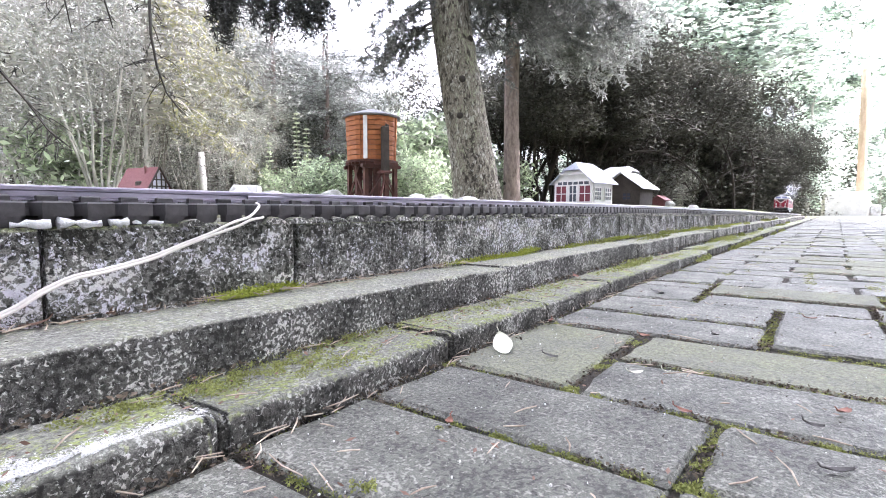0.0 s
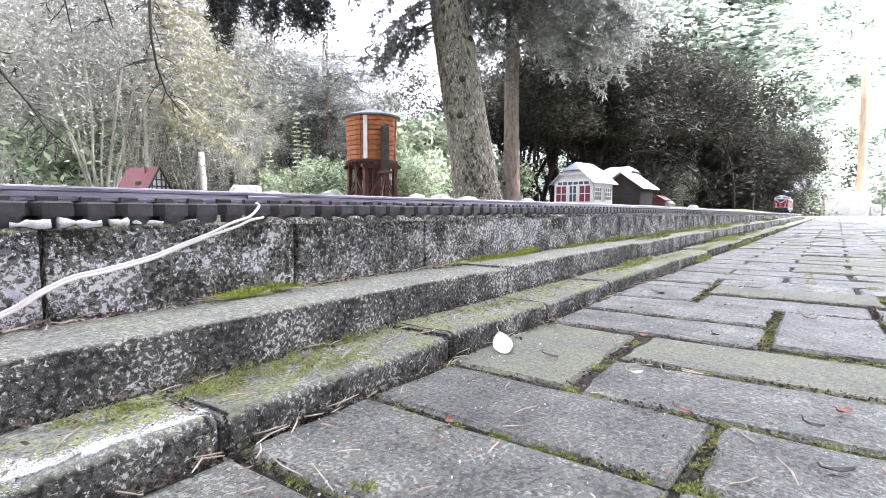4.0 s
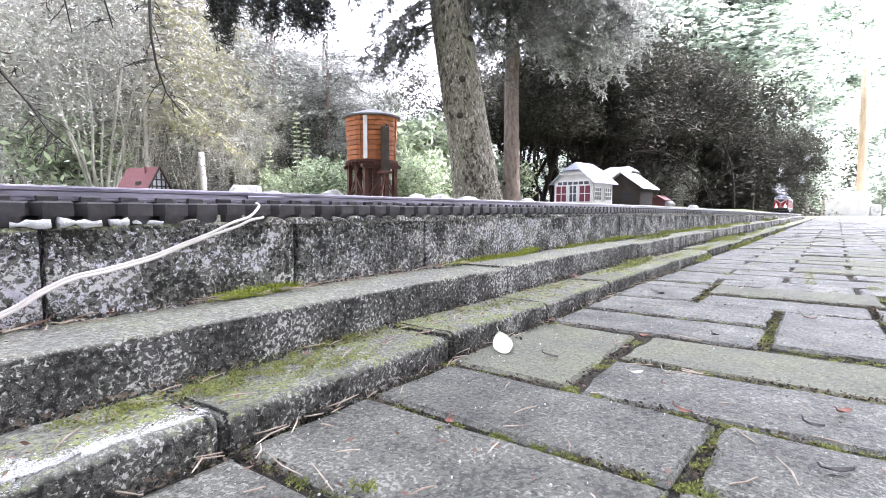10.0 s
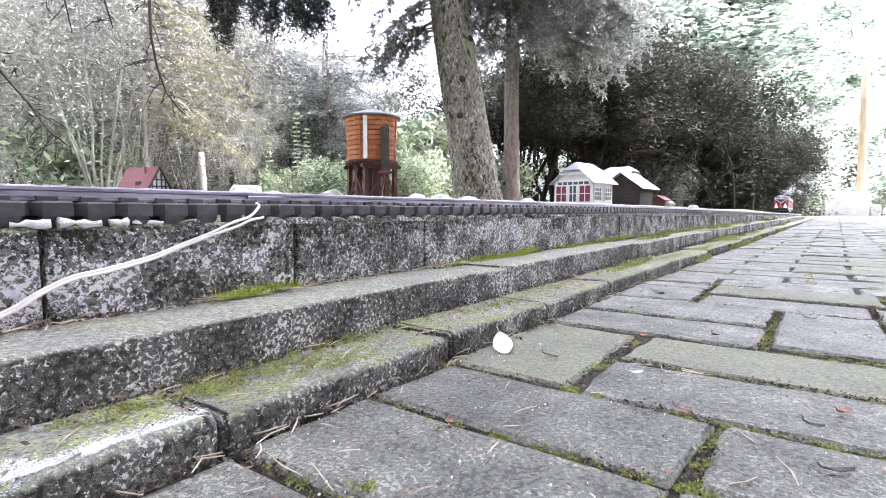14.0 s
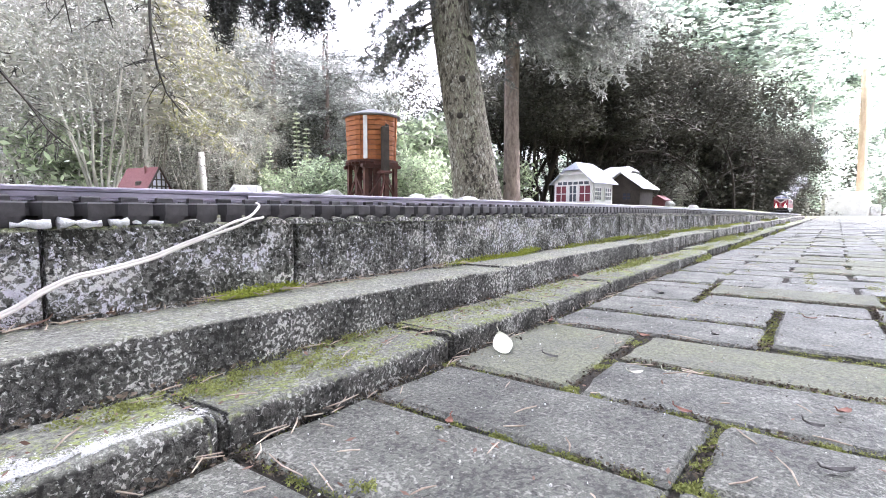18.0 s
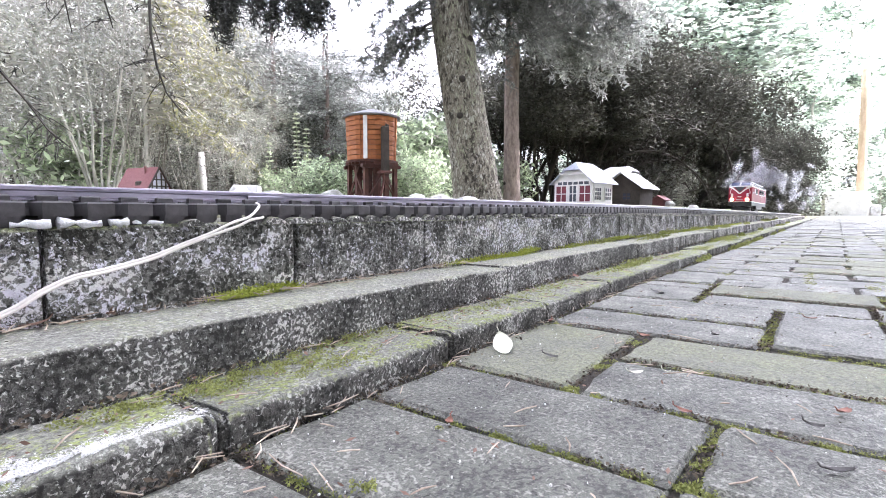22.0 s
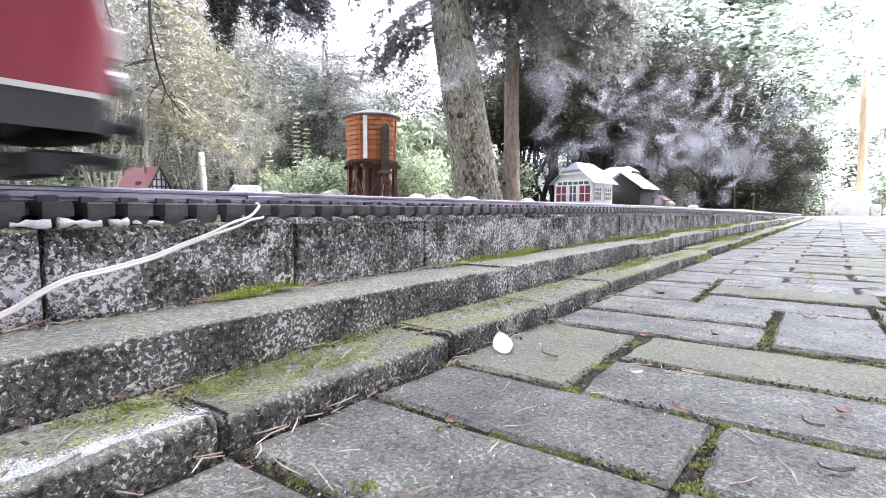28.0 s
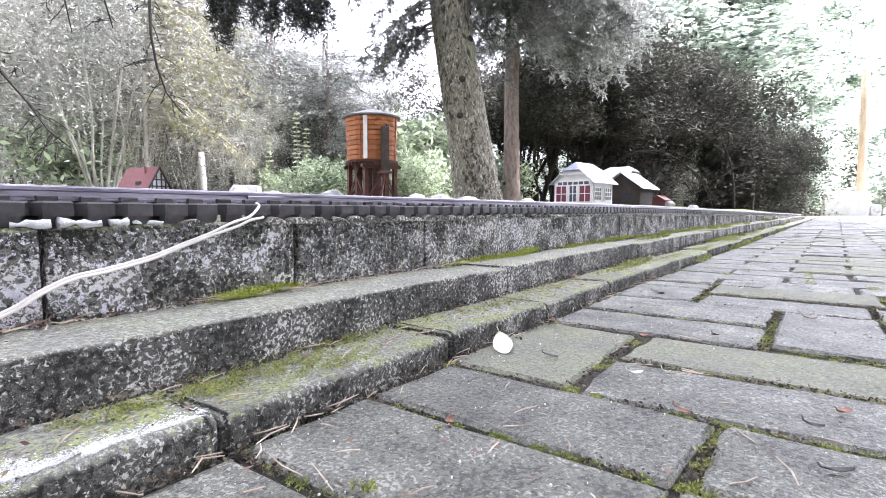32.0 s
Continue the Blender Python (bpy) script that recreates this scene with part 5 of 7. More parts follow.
                fine.append(0.5 * ((2 * p1) + (p2 - p0) * u + (2 * p0 - 5 * p1 + 4 * p2 - p3) * u * u + (3 * p1 - p0 - 3 * p2 + p3) * u ** 3))
        fine.append(pts[-1])
        k = len(fine)
        part("trunk", Shape().tube(fine, [0.024 * (1 - 0.7 * i / (k - 1)) for i in range(k)], 7), M["dark_twig"], t, smooth=True)
        tips = []
        for i in range(9):
            side = []
            u = r.randrange(k // 4, k - 1)
            grow(r, fine[u], Vector((r.gauss(0, 1), r.gauss(0, 1), r.gauss(0.3, 0.7))), r.uniform(0.25, 0.7), 0.012, 1, side, tips, 0.05, 0.35, 3, 0.7)
            part("branch", limb_shape(side, 3), M["dark_twig"], t)
        nr2 = np.random.default_rng(len(line) * 7 + int(base.x * 100))
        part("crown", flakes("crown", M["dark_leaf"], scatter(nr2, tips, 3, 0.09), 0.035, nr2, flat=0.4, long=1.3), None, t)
    # conifers among the shrubs: one yellowing, with long level boughs, and a darker group
    boughs = [(r.uniform(0.75, 1.9), r.uniform(-75, 10), r.uniform(0.5, 1.15), r.uniform(0.5, 1.0), r.uniform(0.0, 0.35)) for k in range(26)]
    boughs += [(r.uniform(1.9, 3.2), r.uniform(0, 360), r.uniform(0.4, 0.9), r.uniform(0.5, 1.0), r.uniform(0.0, 0.3)) for k in range(16)]
    spruce("larch_tree", 14, pose(2.15, 4.75, 0.10), [(0, 0, 0), (0.01, 0, 0.3), (0.03, 0.02, 1.6), (0.02, 0, 2.6), (0, 0, 4.0)], [0.018, 0.015, 0.013, 0.010, 0.004], boughs,
           M["twig"], M["straw_needle"], "young larch with yellowing needles on long level boughs", needle_size=0.020, loose=0.008, dense=0.45, wood="twig")
    boughs = [(r.uniform(0.3, 2.5), r.uniform(0, 360), r.uniform(0.5, 1.1), r.uniform(0.3, 0.7), r.uniform(0.0, 0.3)) for k in range(58)]
    firs = spruce("fir_tree", 15, pose(4.35, 5.95, 0.10), [(0, 0, 0), (0.0, 0, 0.3), (0.02, 0.02, 1.2), (0.02, 0, 2.0), (0, 0, 3.0)], [0.05, 0.042, 0.035, 0.025, 0.008], boughs,
                  M["bark_red"], M["fir_needle"], "small fir with level grey-green boughs", needle_size=0.020, loose=0.018, dense=1.1, wood="spray_twig")
    for x, y, turn, size in ((4.75, 5.3, 80, 0.85), (5.3, 6.0, 200, 0.95), (3.6, 6.4, 300, 0.9)):
        copy_thing(firs, pose(x, y, 0.10, 0, 0, turn)).scale = (size, size, size)
    birch = thing("birch_stem", pose(2.93, 5.23, 0.12), "short pale birch stem standing among the shrubs", "tree")
    part("trunk", Shape().tube([(0, 0, 0), (0.01, 0, 0.3), (0.0, 0.01, 0.62)], [0.045, 0.036, 0.03], 10), M["birch"], birch, smooth=True)
    for x, y, tall in ((2.80, 3.52, 0.82), (2.93, 3.55, 0.70), (2.60, 3.62, 0.55)):
        plant = thing("foxglove", pose(x, y, rise(x, y)), "tall wild flower stalk with whorls of pale leaves", "plant", group="flower stalks behind the track")
        part("stalk", Shape().tube([(0, 0, -0.02), (0.01, 0, tall * 0.5), (0, 0.01, tall)], [0.006, 0.004, 0.002], 5), M["bright_leaf"], plant)
        nr3 = np.random.default_rng(int(tall * 100))
        for k in range(int((tall - 0.08) / 0.036)):
            z = 0.08 + k * 0.036
            w = 0.030 * (1 - 0.5 * z / tall)
            places = [(w * math.cos(2 * math.pi * j / 9 + k), w * math.sin(2 * math.pi * j / 9 + k), z + r.uniform(-0.004, 0.004)) for j in range(9)]
            part("leaf_whorl", flakes("leaf_whorl", M["whorl_leaf"], places, 0.019, nr3, flat=0.85, long=1.2), None, plant)
    # far woods close the view all round; those behind are unseen, set nearer and taller to block light
    nr = np.random.default_rng(9)
    n = 60000
    az = nr.uniform(0, 2 * math.pi, n)
    behind = (az > radians(120)) & (az < radians(340))
    dist = np.where(behind, nr.uniform(13, 22, n), nr.uniform(34, 42, n))
    top = np.where(behind, 14.0, 5.6) + 1.6 * np.sin(az * 9) + 1.0 * np.sin(az * 23 + 1)
    z = nr.uniform(0, 1, n) ** 1.15 * top
    p = np.stack([np.cos(az) * dist, np.sin(az) * dist, z], axis=1)
    tagged(part("far_woods", flakes("far_woods", M["wood_leaf"], p, 0.22, nr, flat=0.3), None), "grey-green woods in the distance, and unseen nearer ones added to block light", "woods", kind="stuff")
    # a near spruce beside the camera, whose twigs, painted shade-dark, hang into view
    HANGING = [
        ([(0.1, 3.5, 2.6), (0.6, 3.15, 2.3), (1.262, 2.696, 1.532), (1.243, 2.637, 1.193), (1.219, 2.584, 0.966), (1.233, 2.566, 0.809), (1.257, 2.532, 0.69), (1.297, 2.476, 0.597)], 38),
        ([(0.1, 3.5, 1.9), (0.35, 3.2, 1.6), (0.639, 3.048, 0.947), (0.732, 2.919, 0.742), (0.796, 2.829, 0.609), (0.846, 2.76, 0.486), (0.902, 2.683, 0.407)], 26),
        ([(0.1, 3.5, 2.9), (0.5, 3.2, 2.5), (1.094, 3.614, 1.687), (1.177, 3.499, 1.381), (1.202, 3.463, 1.133)], 14),
        ([(0.1, 3.5, 2.9), (0.6, 3.3, 2.4), (1.175, 3.16, 1.526), (1.227, 3.087, 1.24), (1.249, 3.056, 1.095)], 12),
    ]
    SPRAYS = [
        ((1.80, 2.475, 1.53), (0.1, 0.1, -0.9), 0.30, 0.6, 7.0),
        ((1.90, 2.47, 1.50), (0.25, -0.15, -0.8), 0.28, 0.6, 7.0),
        ((1.733, 2.627, 1.498), (-0.28, 0.49, -0.5), 0.28, 0.8, 7.0),
        ((1.751, 2.648, 1.652), (-0.05, 0.27, -0.5), 0.35, 0.8, 7.0),
        ((1.824, 2.646, 1.691), (0.09, 0.17, -0.5), 0.36, 0.8, 7.0),
        ((1.904, 2.595, 1.614), (0.36, 0.11, -0.5), 0.31, 0.8, 7.0),
        ((1.62, 2.422, 1.392), (-0.21, 0.12, -0.5), 0.33, 0.8, 7.0),
        ((1.627, 2.558, 1.598), (0.48, -0.12, -0.5), 0.29, 0.8, 7.0),
        ((1.953, 2.422, 1.535), (0.2, -0.3, -0.9), 0.3, 0.5, 5.0),
        ((1.981, 2.383, 1.535), (0.2, -0.3, -0.9), 0.3, 0.5, 5.0),
        ((2.009, 2.344, 1.535), (0.2, -0.3, -0.9), 0.3, 0.5, 5.0),
    ]
    near = []
    near += [(r.uniform(3.6, 9), r.uniform(0, 360), r.uniform(1.0, 2.0), 0.9, 0.1) for k in range(30)]
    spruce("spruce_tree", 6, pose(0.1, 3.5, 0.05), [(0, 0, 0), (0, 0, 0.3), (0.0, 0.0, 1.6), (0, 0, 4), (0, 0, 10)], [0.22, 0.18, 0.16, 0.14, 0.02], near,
           M["bark"], M["dark_needle"], "spruce beside the track, its dark hanging twigs painted as in shade", needle_size=0.013, loose=0.008, dense=0.35, knots=6, hanging=HANGING, sprays=SPRAYS, wood="dark_twig")


build_trees()

# ---------------------------------------------------------------- the locomotive
M["red_paint"] = material("crimson_paint", (0.20, 0.012, 0.026), (0.25, 0.017, 0.034), 6, rough=0.5, bump=0.04, bump_scale=200, bump_deep=0.0003, local=True, coat=0.22, spec=0.2)
M["red_paint"].node_tree.nodes["Principled BSDF"].inputs["Coat Roughness"].default_value = 0.16
M["grey_paint"] = material("dark_grey_paint", (0.018, 0.017, 0.019), (0.036, 0.034, 0.036), 12, rough=0.5, bump=0.1, bump_scale=200, bump_deep=0.0004, local=True)
M["roof_paint"] = material("silver_grey_paint", (0.33, 0.325, 0.33), (0.43, 0.42, 0.43), 10, rough=0.5, bump=0.05, bump_scale=150, local=True)
M["cream_paint"] = material("cream_stripe", (0.56, 0.53, 0.50), (0.68, 0.65, 0.62), 20, rough=0.4, bump=0, local=True)
M["plate"] = material("dull_plate", (0.17, 0.06, 0.07), (0.38, 0.26, 0.26), 220, rough=0.5, bump=0, local=True)
M["black"] = material("black_running_gear", (0.010, 0.010, 0.011), (0.028, 0.027, 0.028), 60, rough=0.6, bump=0.3, bump_scale=200, local=True)
M["steel"] = material("worn_steel", (0.25, 0.25, 0.26), (0.4, 0.4, 0.41), 60, rough=0.4, metal=0.9, bump=0, local=True)
M["lamp_glow"] = material("lit_headlamp", (0.9, 0.8, 0.6), (0.9, 0.8, 0.6), 5, rough=0.3, bump=0, local=True, glow=(1.0, 0.80, 0.42, 14.0))
M["cab_glass"] = material("blue_black_cab_glass", (0.025, 0.035, 0.08), (0.05, 0.06, 0.12), 10, rough=0.12, bump=0, spec=0.3, local=True)

HALF = 0.416


def half_width(z):
    if z < 0.138:
        return 0.0645
    return 0.0645 * math.sqrt(max(0.03, 1 - ((z - 0.138) / 0.0505) ** 2))


def half_length(z):
    if z < 0.06:
        return HALF - 0.004
    if z < 0.095:
        return HALF
    if z < 0.138:
        return HALF - 0.010 * (z - 0.095) / 0.043
    return HALF - 0.010 - 0.055 * ((z - 0.138) / 0.05) ** 1.1


def nose(y, z):
    """How far the end of the body stands forward at the side offset y and the height z above the rail."""
    w = half_width(z)
    return half_length(z) - 0.020 * min(1.0, abs(y) / w) ** 2.6


def body_band(zs, off=0.0, top=False):
    s = Shape()
    rings = []
    for z in zs:
        w = half_width(z) + off
        ys = [w * math.sin(math.pi / 2 * k / 6) for k in range(-6, 7)]
        ring = [(nose(y, z) + off, y, z) for y in ys] + [(0.37 - 0.074 * k, w, z) for k in range(11)]
        ring += [(-nose(y, z) - off, y, z) for y in reversed(ys)] + [(-0.37 + 0.074 * k, -w, z) for k in range(11)]
        rings.append(ring)
    n = len(rings[0])
    f = [(i * n + j, i * n + (j + 1) % n, (i + 1) * n + (j + 1) % n, (i + 1) * n + j) for i in range(len(zs) - 1) for j in range(n)]
    if top:
        f.append(tuple(range((len(zs) - 1) * n, len(zs) * n)))
    return s.add([p for ring in rings for p in ring], f)


def nose_patch(end, outline_low, outline_high, off, n=6):
    """A skin on the nose between two lines of (y, z), lying just proud of it."""
    s = Shape()
    v = []
    k = len(outline_low)
    for (ya, za), (yb, zb) in zip(outline_low, outline_high):
        for i in range(n + 1):
            y, z = ya + (yb - ya) * i / n, za + (zb - za) * i / n
            for d in (off, -0.002):
                v.append((end * (nose(y, z) + d), y, z))
    w = 2 * (n + 1)
    f = []
    for a in range(k - 1):
        for i in range(n):
            p, q = a * w + 2 * i, (a + 1) * w + 2 * i
            f += [(p, p + 2, q + 2, q)]
            if i == 0:
                f += [(p, q, q + 1, p + 1)]
            if i == n - 1:
                f += [(p + 2, p + 3, q + 3, q + 2)]
    return s.add(v, f)


def stripe_on_nose(end, pts, width, off=0.0016):
    lo, hi = [], []
    for i, (y, z) in enumerate(pts):
        a, b = pts[max(0, i - 1)], pts[min(len(pts) - 1, i + 1)]
        d = Vector((b[0] - a[0], b[1] - a[1])).normalized()
        lo.append((y + d.y * width / 2, z - d.x * width / 2))
        hi.append((y - d.y * width / 2, z + d.x * width / 2))
    return nose_patch(end, lo, hi, off, 2)


def side_panel(x0, x1, z0, z1, side, off, thick=0.0):
    """A plate on the body's side that follows its curve."""
    s = Shape()
    v = []
    n = 5
    for x in (x0, x1):
        for i in range(n + 1):
            z = z0 + (z1 - z0) * i / n
            for d in (off, -0.002):
                v.append((x, side * (half_width(z) + d), z))
    w = 2 * (n + 1)
    f = []
    for i in range(n):
        f += [(2 * i, 2 * i + 2, w + 2 * i + 2, w + 2 * i), (2 * i, 2 * i + 1, 2 * i + 3, 2 * i + 2), (w + 2 * i, w + 2 * i + 2, w + 2 * i + 3, w + 2 * i + 1)]
    f += [(0, w, w + 1, 1), (2 * n, 2 * n + 1, w + 2 * n + 1, w + 2 * n)]
    return s.add(v, f)


def raise_body(t):
    """The body's sides stand taller and its roof flatter than the bands above are drawn."""
    for ob in list(t.children) + [c for p in t.children for c in p.children]:
        if ob.matrix_basis == Matrix.Identity(4) and ob.matrix_parent_inverse == Matrix.Identity(4):
            for v in ob.data.vertices:
                z = v.co.z
                if z > 0.138:
                    v.co.z = 0.1545 + (z - 0.138) * 0.92
                elif z > 0.0725:
                    v.co.z = 0.0725 + (z - 0.0725) * 1.252


def build_loco():
    t = thing("model_diesel_locomotive", pose(0, 0, 0), "red model diesel locomotive with a silver roof and cream stripes", "locomotive")
    part("skirt", body_band([0.034, 0.040, 0.0565]), M["grey_paint"], t, "dark grey lower body")
    part("floor", Shape().box(-0.36, 0.36, -0.055, 0.055, 0.036, 0.05), M["black"], t)
    part("body_shell", body_band([0.060, 0.075, 0.095, 0.11, 0.125, 0.1365]), M["red_paint"], t, "crimson body shell", smooth=True)
    part("stripe", body_band([0.0562, 0.0566, 0.0594, 0.060], 0.0008), M["cream_paint"], t, "cream stripe")
    part("stripe", body_band([0.1355, 0.136, 0.1395, 0.140], 0.0008), M["cream_paint"], t, "cream stripe")
    part("roof", body_band([0.139, 0.146, 0.155, 0.165, 0.174, 0.181, 0.186, 0.188], 0, True), M["roof_paint"], t, "silver-grey rounded roof", smooth=True)
    for x in (-0.22, 0.0, 0.22):
        part("roof_fan", Shape().turned([(0.022, 0.184), (0.022, 0.190), (0.014, 0.192)], 14, pose(x, 0, 0)), M["grey_paint"], t)
    for x in (-0.115, 0.115):
        part("exhaust", Shape().turned([(0.007, 0.183), (0.007, 0.197), (0.005, 0.198)], 10, pose(x, 0, 0)), M["black"], t)
    for end in (1, -1):
        # wrap-round cab windows
        for y0, y1 in ((-0.052, -0.004), (0.004, 0.052)):
            ys = [y0 + (y1 - y0) * i / 6 for i in range(7)]
            w = part("windscreen", nose_patch(end, [(y, 0.1445) for y in ys], [(y * 0.97, 0.168) for y in ys], 0.0012), M["cab_glass"], t)
        part("chevron", stripe_on_nose(end, [(-0.060, 0.136), (-0.046, 0.133), (-0.026, 0.120), (-0.004, 0.104), (0, 0.1015), (0.004, 0.104), (0.026, 0.120), (0.046, 0.133), (0.060, 0.136)], 0.0060), M["cream_paint"], t, "cream V on the nose")
        part("nose_panel", nose_patch(end, [(y, 0.110 + 0.75 * abs(y)) for y in (-0.03, -0.015, 0, 0.015, 0.03)], [(y, 0.1365) for y in (-0.03, -0.015, 0, 0.015, 0.03)], 0.0010), M["grey_paint"], t, "blue-grey panel in the V")
        for side in (-1, 1):
            part("side_stripe", stripe_on_nose(end, [(side * 0.034, 0.131), (side * 0.050, 0.126), (side * 0.0545, 0.112), (side * 0.055, 0.100)], 0.0034, 0.0018), M["cream_paint"], t)
            x = nose(0.0425, 0.072)
            lamp = part("headlamp", Shape().turned([(0.0095, -0.012), (0.0105, 0.003), (0.0085, 0.006), (0.0075, 0.002)], 16), M["steel"], t, "chrome headlamp ring", m=Matrix.Translation((end * x, side * 0.0425, 0.0725)) @ pose(0, 0, 0, 0, 90 * end, 0))
            part("lens", Shape().turned([(0.0078, 0.0), (0.0076, 0.0025), (0.004, 0.0042)], 14), M["cream_paint"], lamp, "pale lamp glass")
            part("marker_lamp", Shape().box(end * nose(0.0425, 0.095) - 0.006, end * nose(0.0425, 0.095) + 0.006, side * 0.0425 - 0.0055, side * 0.0425 + 0.0055, 0.086, 0.103, 0.002), M["cream_paint"], t, "pale marker lamp box")
            part("buffer", Shape().turned([(0.005, 0), (0.005, 0.012), (0.004, 0.012), (0.004, 0.022), (0.011, 0.023), (0.011, 0.026)], 14), M["black"], t, m=Matrix.Translation((end * (HALF - 0.018), side * 0.039, 0.042)) @ pose(0, 0, 0, 0, 90 * end, 0))
        part("badge", nose_patch(end, [(y, 0.084) for y in (-0.011, 0, 0.011)], [(y, 0.088) for y in (-0.011, 0, 0.011)], 0.0012, 2), M["cream_paint"], t)
        part("number_bar", nose_patch(end, [(y, 0.068) for y in (-0.018, -0.006, 0.006, 0.018)], [(y, 0.073) for y in (-0.018, -0.006, 0.006, 0.018)], 0.0012, 2), M["steel"], t)
        part("coupler", Shape().box(end * (HALF - 0.04), end * (HALF + 0.012), -0.010, 0.010, 0.018, 0.026, 0.002), M["black"], t)
        part("coupler_hook", Shape().box(end * (HALF + 0.002) - 0.004, end * (HALF + 0.002) + 0.004, -0.022, 0.022, 0.014, 0.024, 0.002), M["black"], t)
        part("snow_plough", Shape().box(end * (HALF - 0.05) - 0.012, end * (HALF - 0.05) + 0.012, -0.05, 0.05, 0.006, 0.022, 0.002), M["black"], t)
    for side in (-1, 1):
        for x0, x1 in ((-0.202, -0.121), (-0.076, 0.004), (0.121, 0.202)) if side > 0 else ((-0.202, -0.121), (-0.004, 0.076), (0.121, 0.202)):
            w = part("window", side_panel(x0, x1, 0.106, 0.131, side, 0.0012), M["cab_glass"], t)
            part("window_frame", side_panel(x0 - 0.002, x1 + 0.002, 0.1025, 0.1062, side, 0.0022), M["cream_paint"], w, "pale window sill")
        for e in (-1, 1):
            g = part("grille", side_panel(e * 0.2555 - 0.0175, e * 0.2555 + 0.0175, 0.1035, 0.130, side, 0.0012), M["cab_glass"], t)
            for k in range(5):
                part("louvre", side_panel(e * 0.2555 - 0.018, e * 0.2555 + 0.018, 0.1035 + 0.0058 * k, 0.106 + 0.0058 * k, side, 0.003), M["cream_paint"], g)
            part("cab_door", side_panel(e * 0.322 - 0.022, e * 0.322 + 0.022, 0.063, 0.1345, side, 0.0007), M["red_paint"], t)
            part("door_plate", side_panel(e * 0.323 - 0.011, e * 0.323 + 0.011, 0.1040, 0.1115, side, 0.0018), M["roof_paint"], t)
            for k in range(3):
                x = e * (0.055 + 0.092 * k)
                part("roof_window", side_panel(x - 0.030, x + 0.030, 0.1435, 0.166, side, 0.001), M["cab_glass"], t)
            part("cab_window", side_panel(e * 0.318 - 0.020, e * 0.318 + 0.020, 0.1435, 0.166, side, 0.001), M["cab_glass"], t)
        part("number_plate", side_panel(-side * 0.100 - 0.017, -side * 0.100 + 0.017, 0.090, 0.101, side, 0.0016), M["plate"], t, "dull plate with illegible lettering")
        part("builder_plate", side_panel(-side * 0.100 - 0.014, -side * 0.100 + 0.014, 0.070, 0.076, side, 0.0014), M["plate"], t)
        part("fuel_tank", Shape().box(-0.155, 0.155, side * 0.047 - 0.016, side * 0.047 + 0.016, 0.012, 0.04, 0.003), M["grey_paint"], t)
        part("tank_pipe", Shape().tube([(-0.14, side * 0.0625, 0.017), (0.14, side * 0.0625, 0.017)], 0.0032, 8), M["grey_paint"], t)
    sets = []
    for e in (-1, 1):
        b = part("bogie", Shape().box(e * 0.262 - 0.085, e * 0.262 + 0.085, -0.045, 0.045, 0.014, 0.028, 0.004), M["black"], t)
        for side in (-1, 1):
            part("bogie_frame", Shape().box(e * 0.262 - 0.085, e * 0.262 + 0.085, side * 0.040 - 0.004, side * 0.040 + 0.004, 0.012, 0.027, 0.003), M["black"], b)
            for dx in (-0.05, 0.05):
                part("axle_box", Shape().box(e * 0.262 + dx - 0.010, e * 0.262 + dx + 0.010, side * 0.046 - 0.004, side * 0.046 + 0.004, 0.008, 0.026, 0.002), M["black"], b)
                part("spring", Shape().box(e * 0.262 + dx - 0.022, e * 0.262 + dx + 0.022, side * 0.045 - 0.003, side * 0.045 + 0.003, 0.026, 0.031, 0.001), M["steel"], b)
        for dx in (-0.05, 0.05):
            s = Shape()
            across = pose(0, 0, 0, 90, 0, 0)
            for side in (-1, 1):
                s.turned([(0.0185, side * 0.0215), (0.0185, side * 0.0255), (0.004, side * 0.026)] if side > 0 else [(0.004, -0.026), (0.0185, -0.0255), (0.0185, -0.0215)], 18, across)
                s.turned([(0.0205, side * 0.0195), (0.0205, side * 0.0212)] if side > 0 else [(0.0205, -0.0212), (0.0205, -0.0195)], 18, across)
            s.turned([(0.003, -0.026), (0.003, 0.026)], 8, across)
            sets.append((part("wheelset", s, M["steel"], t, "worn steel wheels"), e * 0.262 + dx))
    bulbs = []
    for side in (-1, 1):
        bulbs.append((part("headlamp_bulb", Shape().turned([(0.0086, 0.0), (0.0084, 0.003), (0.005, 0.0055), (0.001, 0.006)], 14), M["lamp_glow"], t, "glowing warm white headlamp"), side))
    raise_body(t)
    return t, sets, bulbs


loco, wheelsets, bulbs = build_loco()

# where the headlamps stand along the track, time by time; between the times the train rolls evenly
ROLL = [(0.0, 6.75), (17.9, 6.75), (18.3, 6.71), (18.7, 6.56), (19.0, 6.36), (19.5, 5.95), (20.0, 5.51), (20.5, 5.06), (21.0, 4.615), (21.5, 4.175), (22.0, 3.752), (22.5, 3.38), (23.0, 3.016), (23.5, 2.655),
        (24.0, 2.297), (24.5, 1.95), (25.0, 1.60), (25.5, 1.243), (26.0, 0.862), (26.5, 0.474), (27.0, 0.078), (27.5, -0.318), (27.6, -0.387), (27.8, -0.522), (28.0, -0.648), (28.5, -0.96), (29.0, -1.28), (30.0, -1.93), (32.0, -3.2)]


def roll_at(t):
    for (a, x), (b, y) in zip(ROLL, ROLL[1:]):
        if t <= b:
            return x + (y - x) * (t - a) / (b - a)
    return ROLL[-1][1]


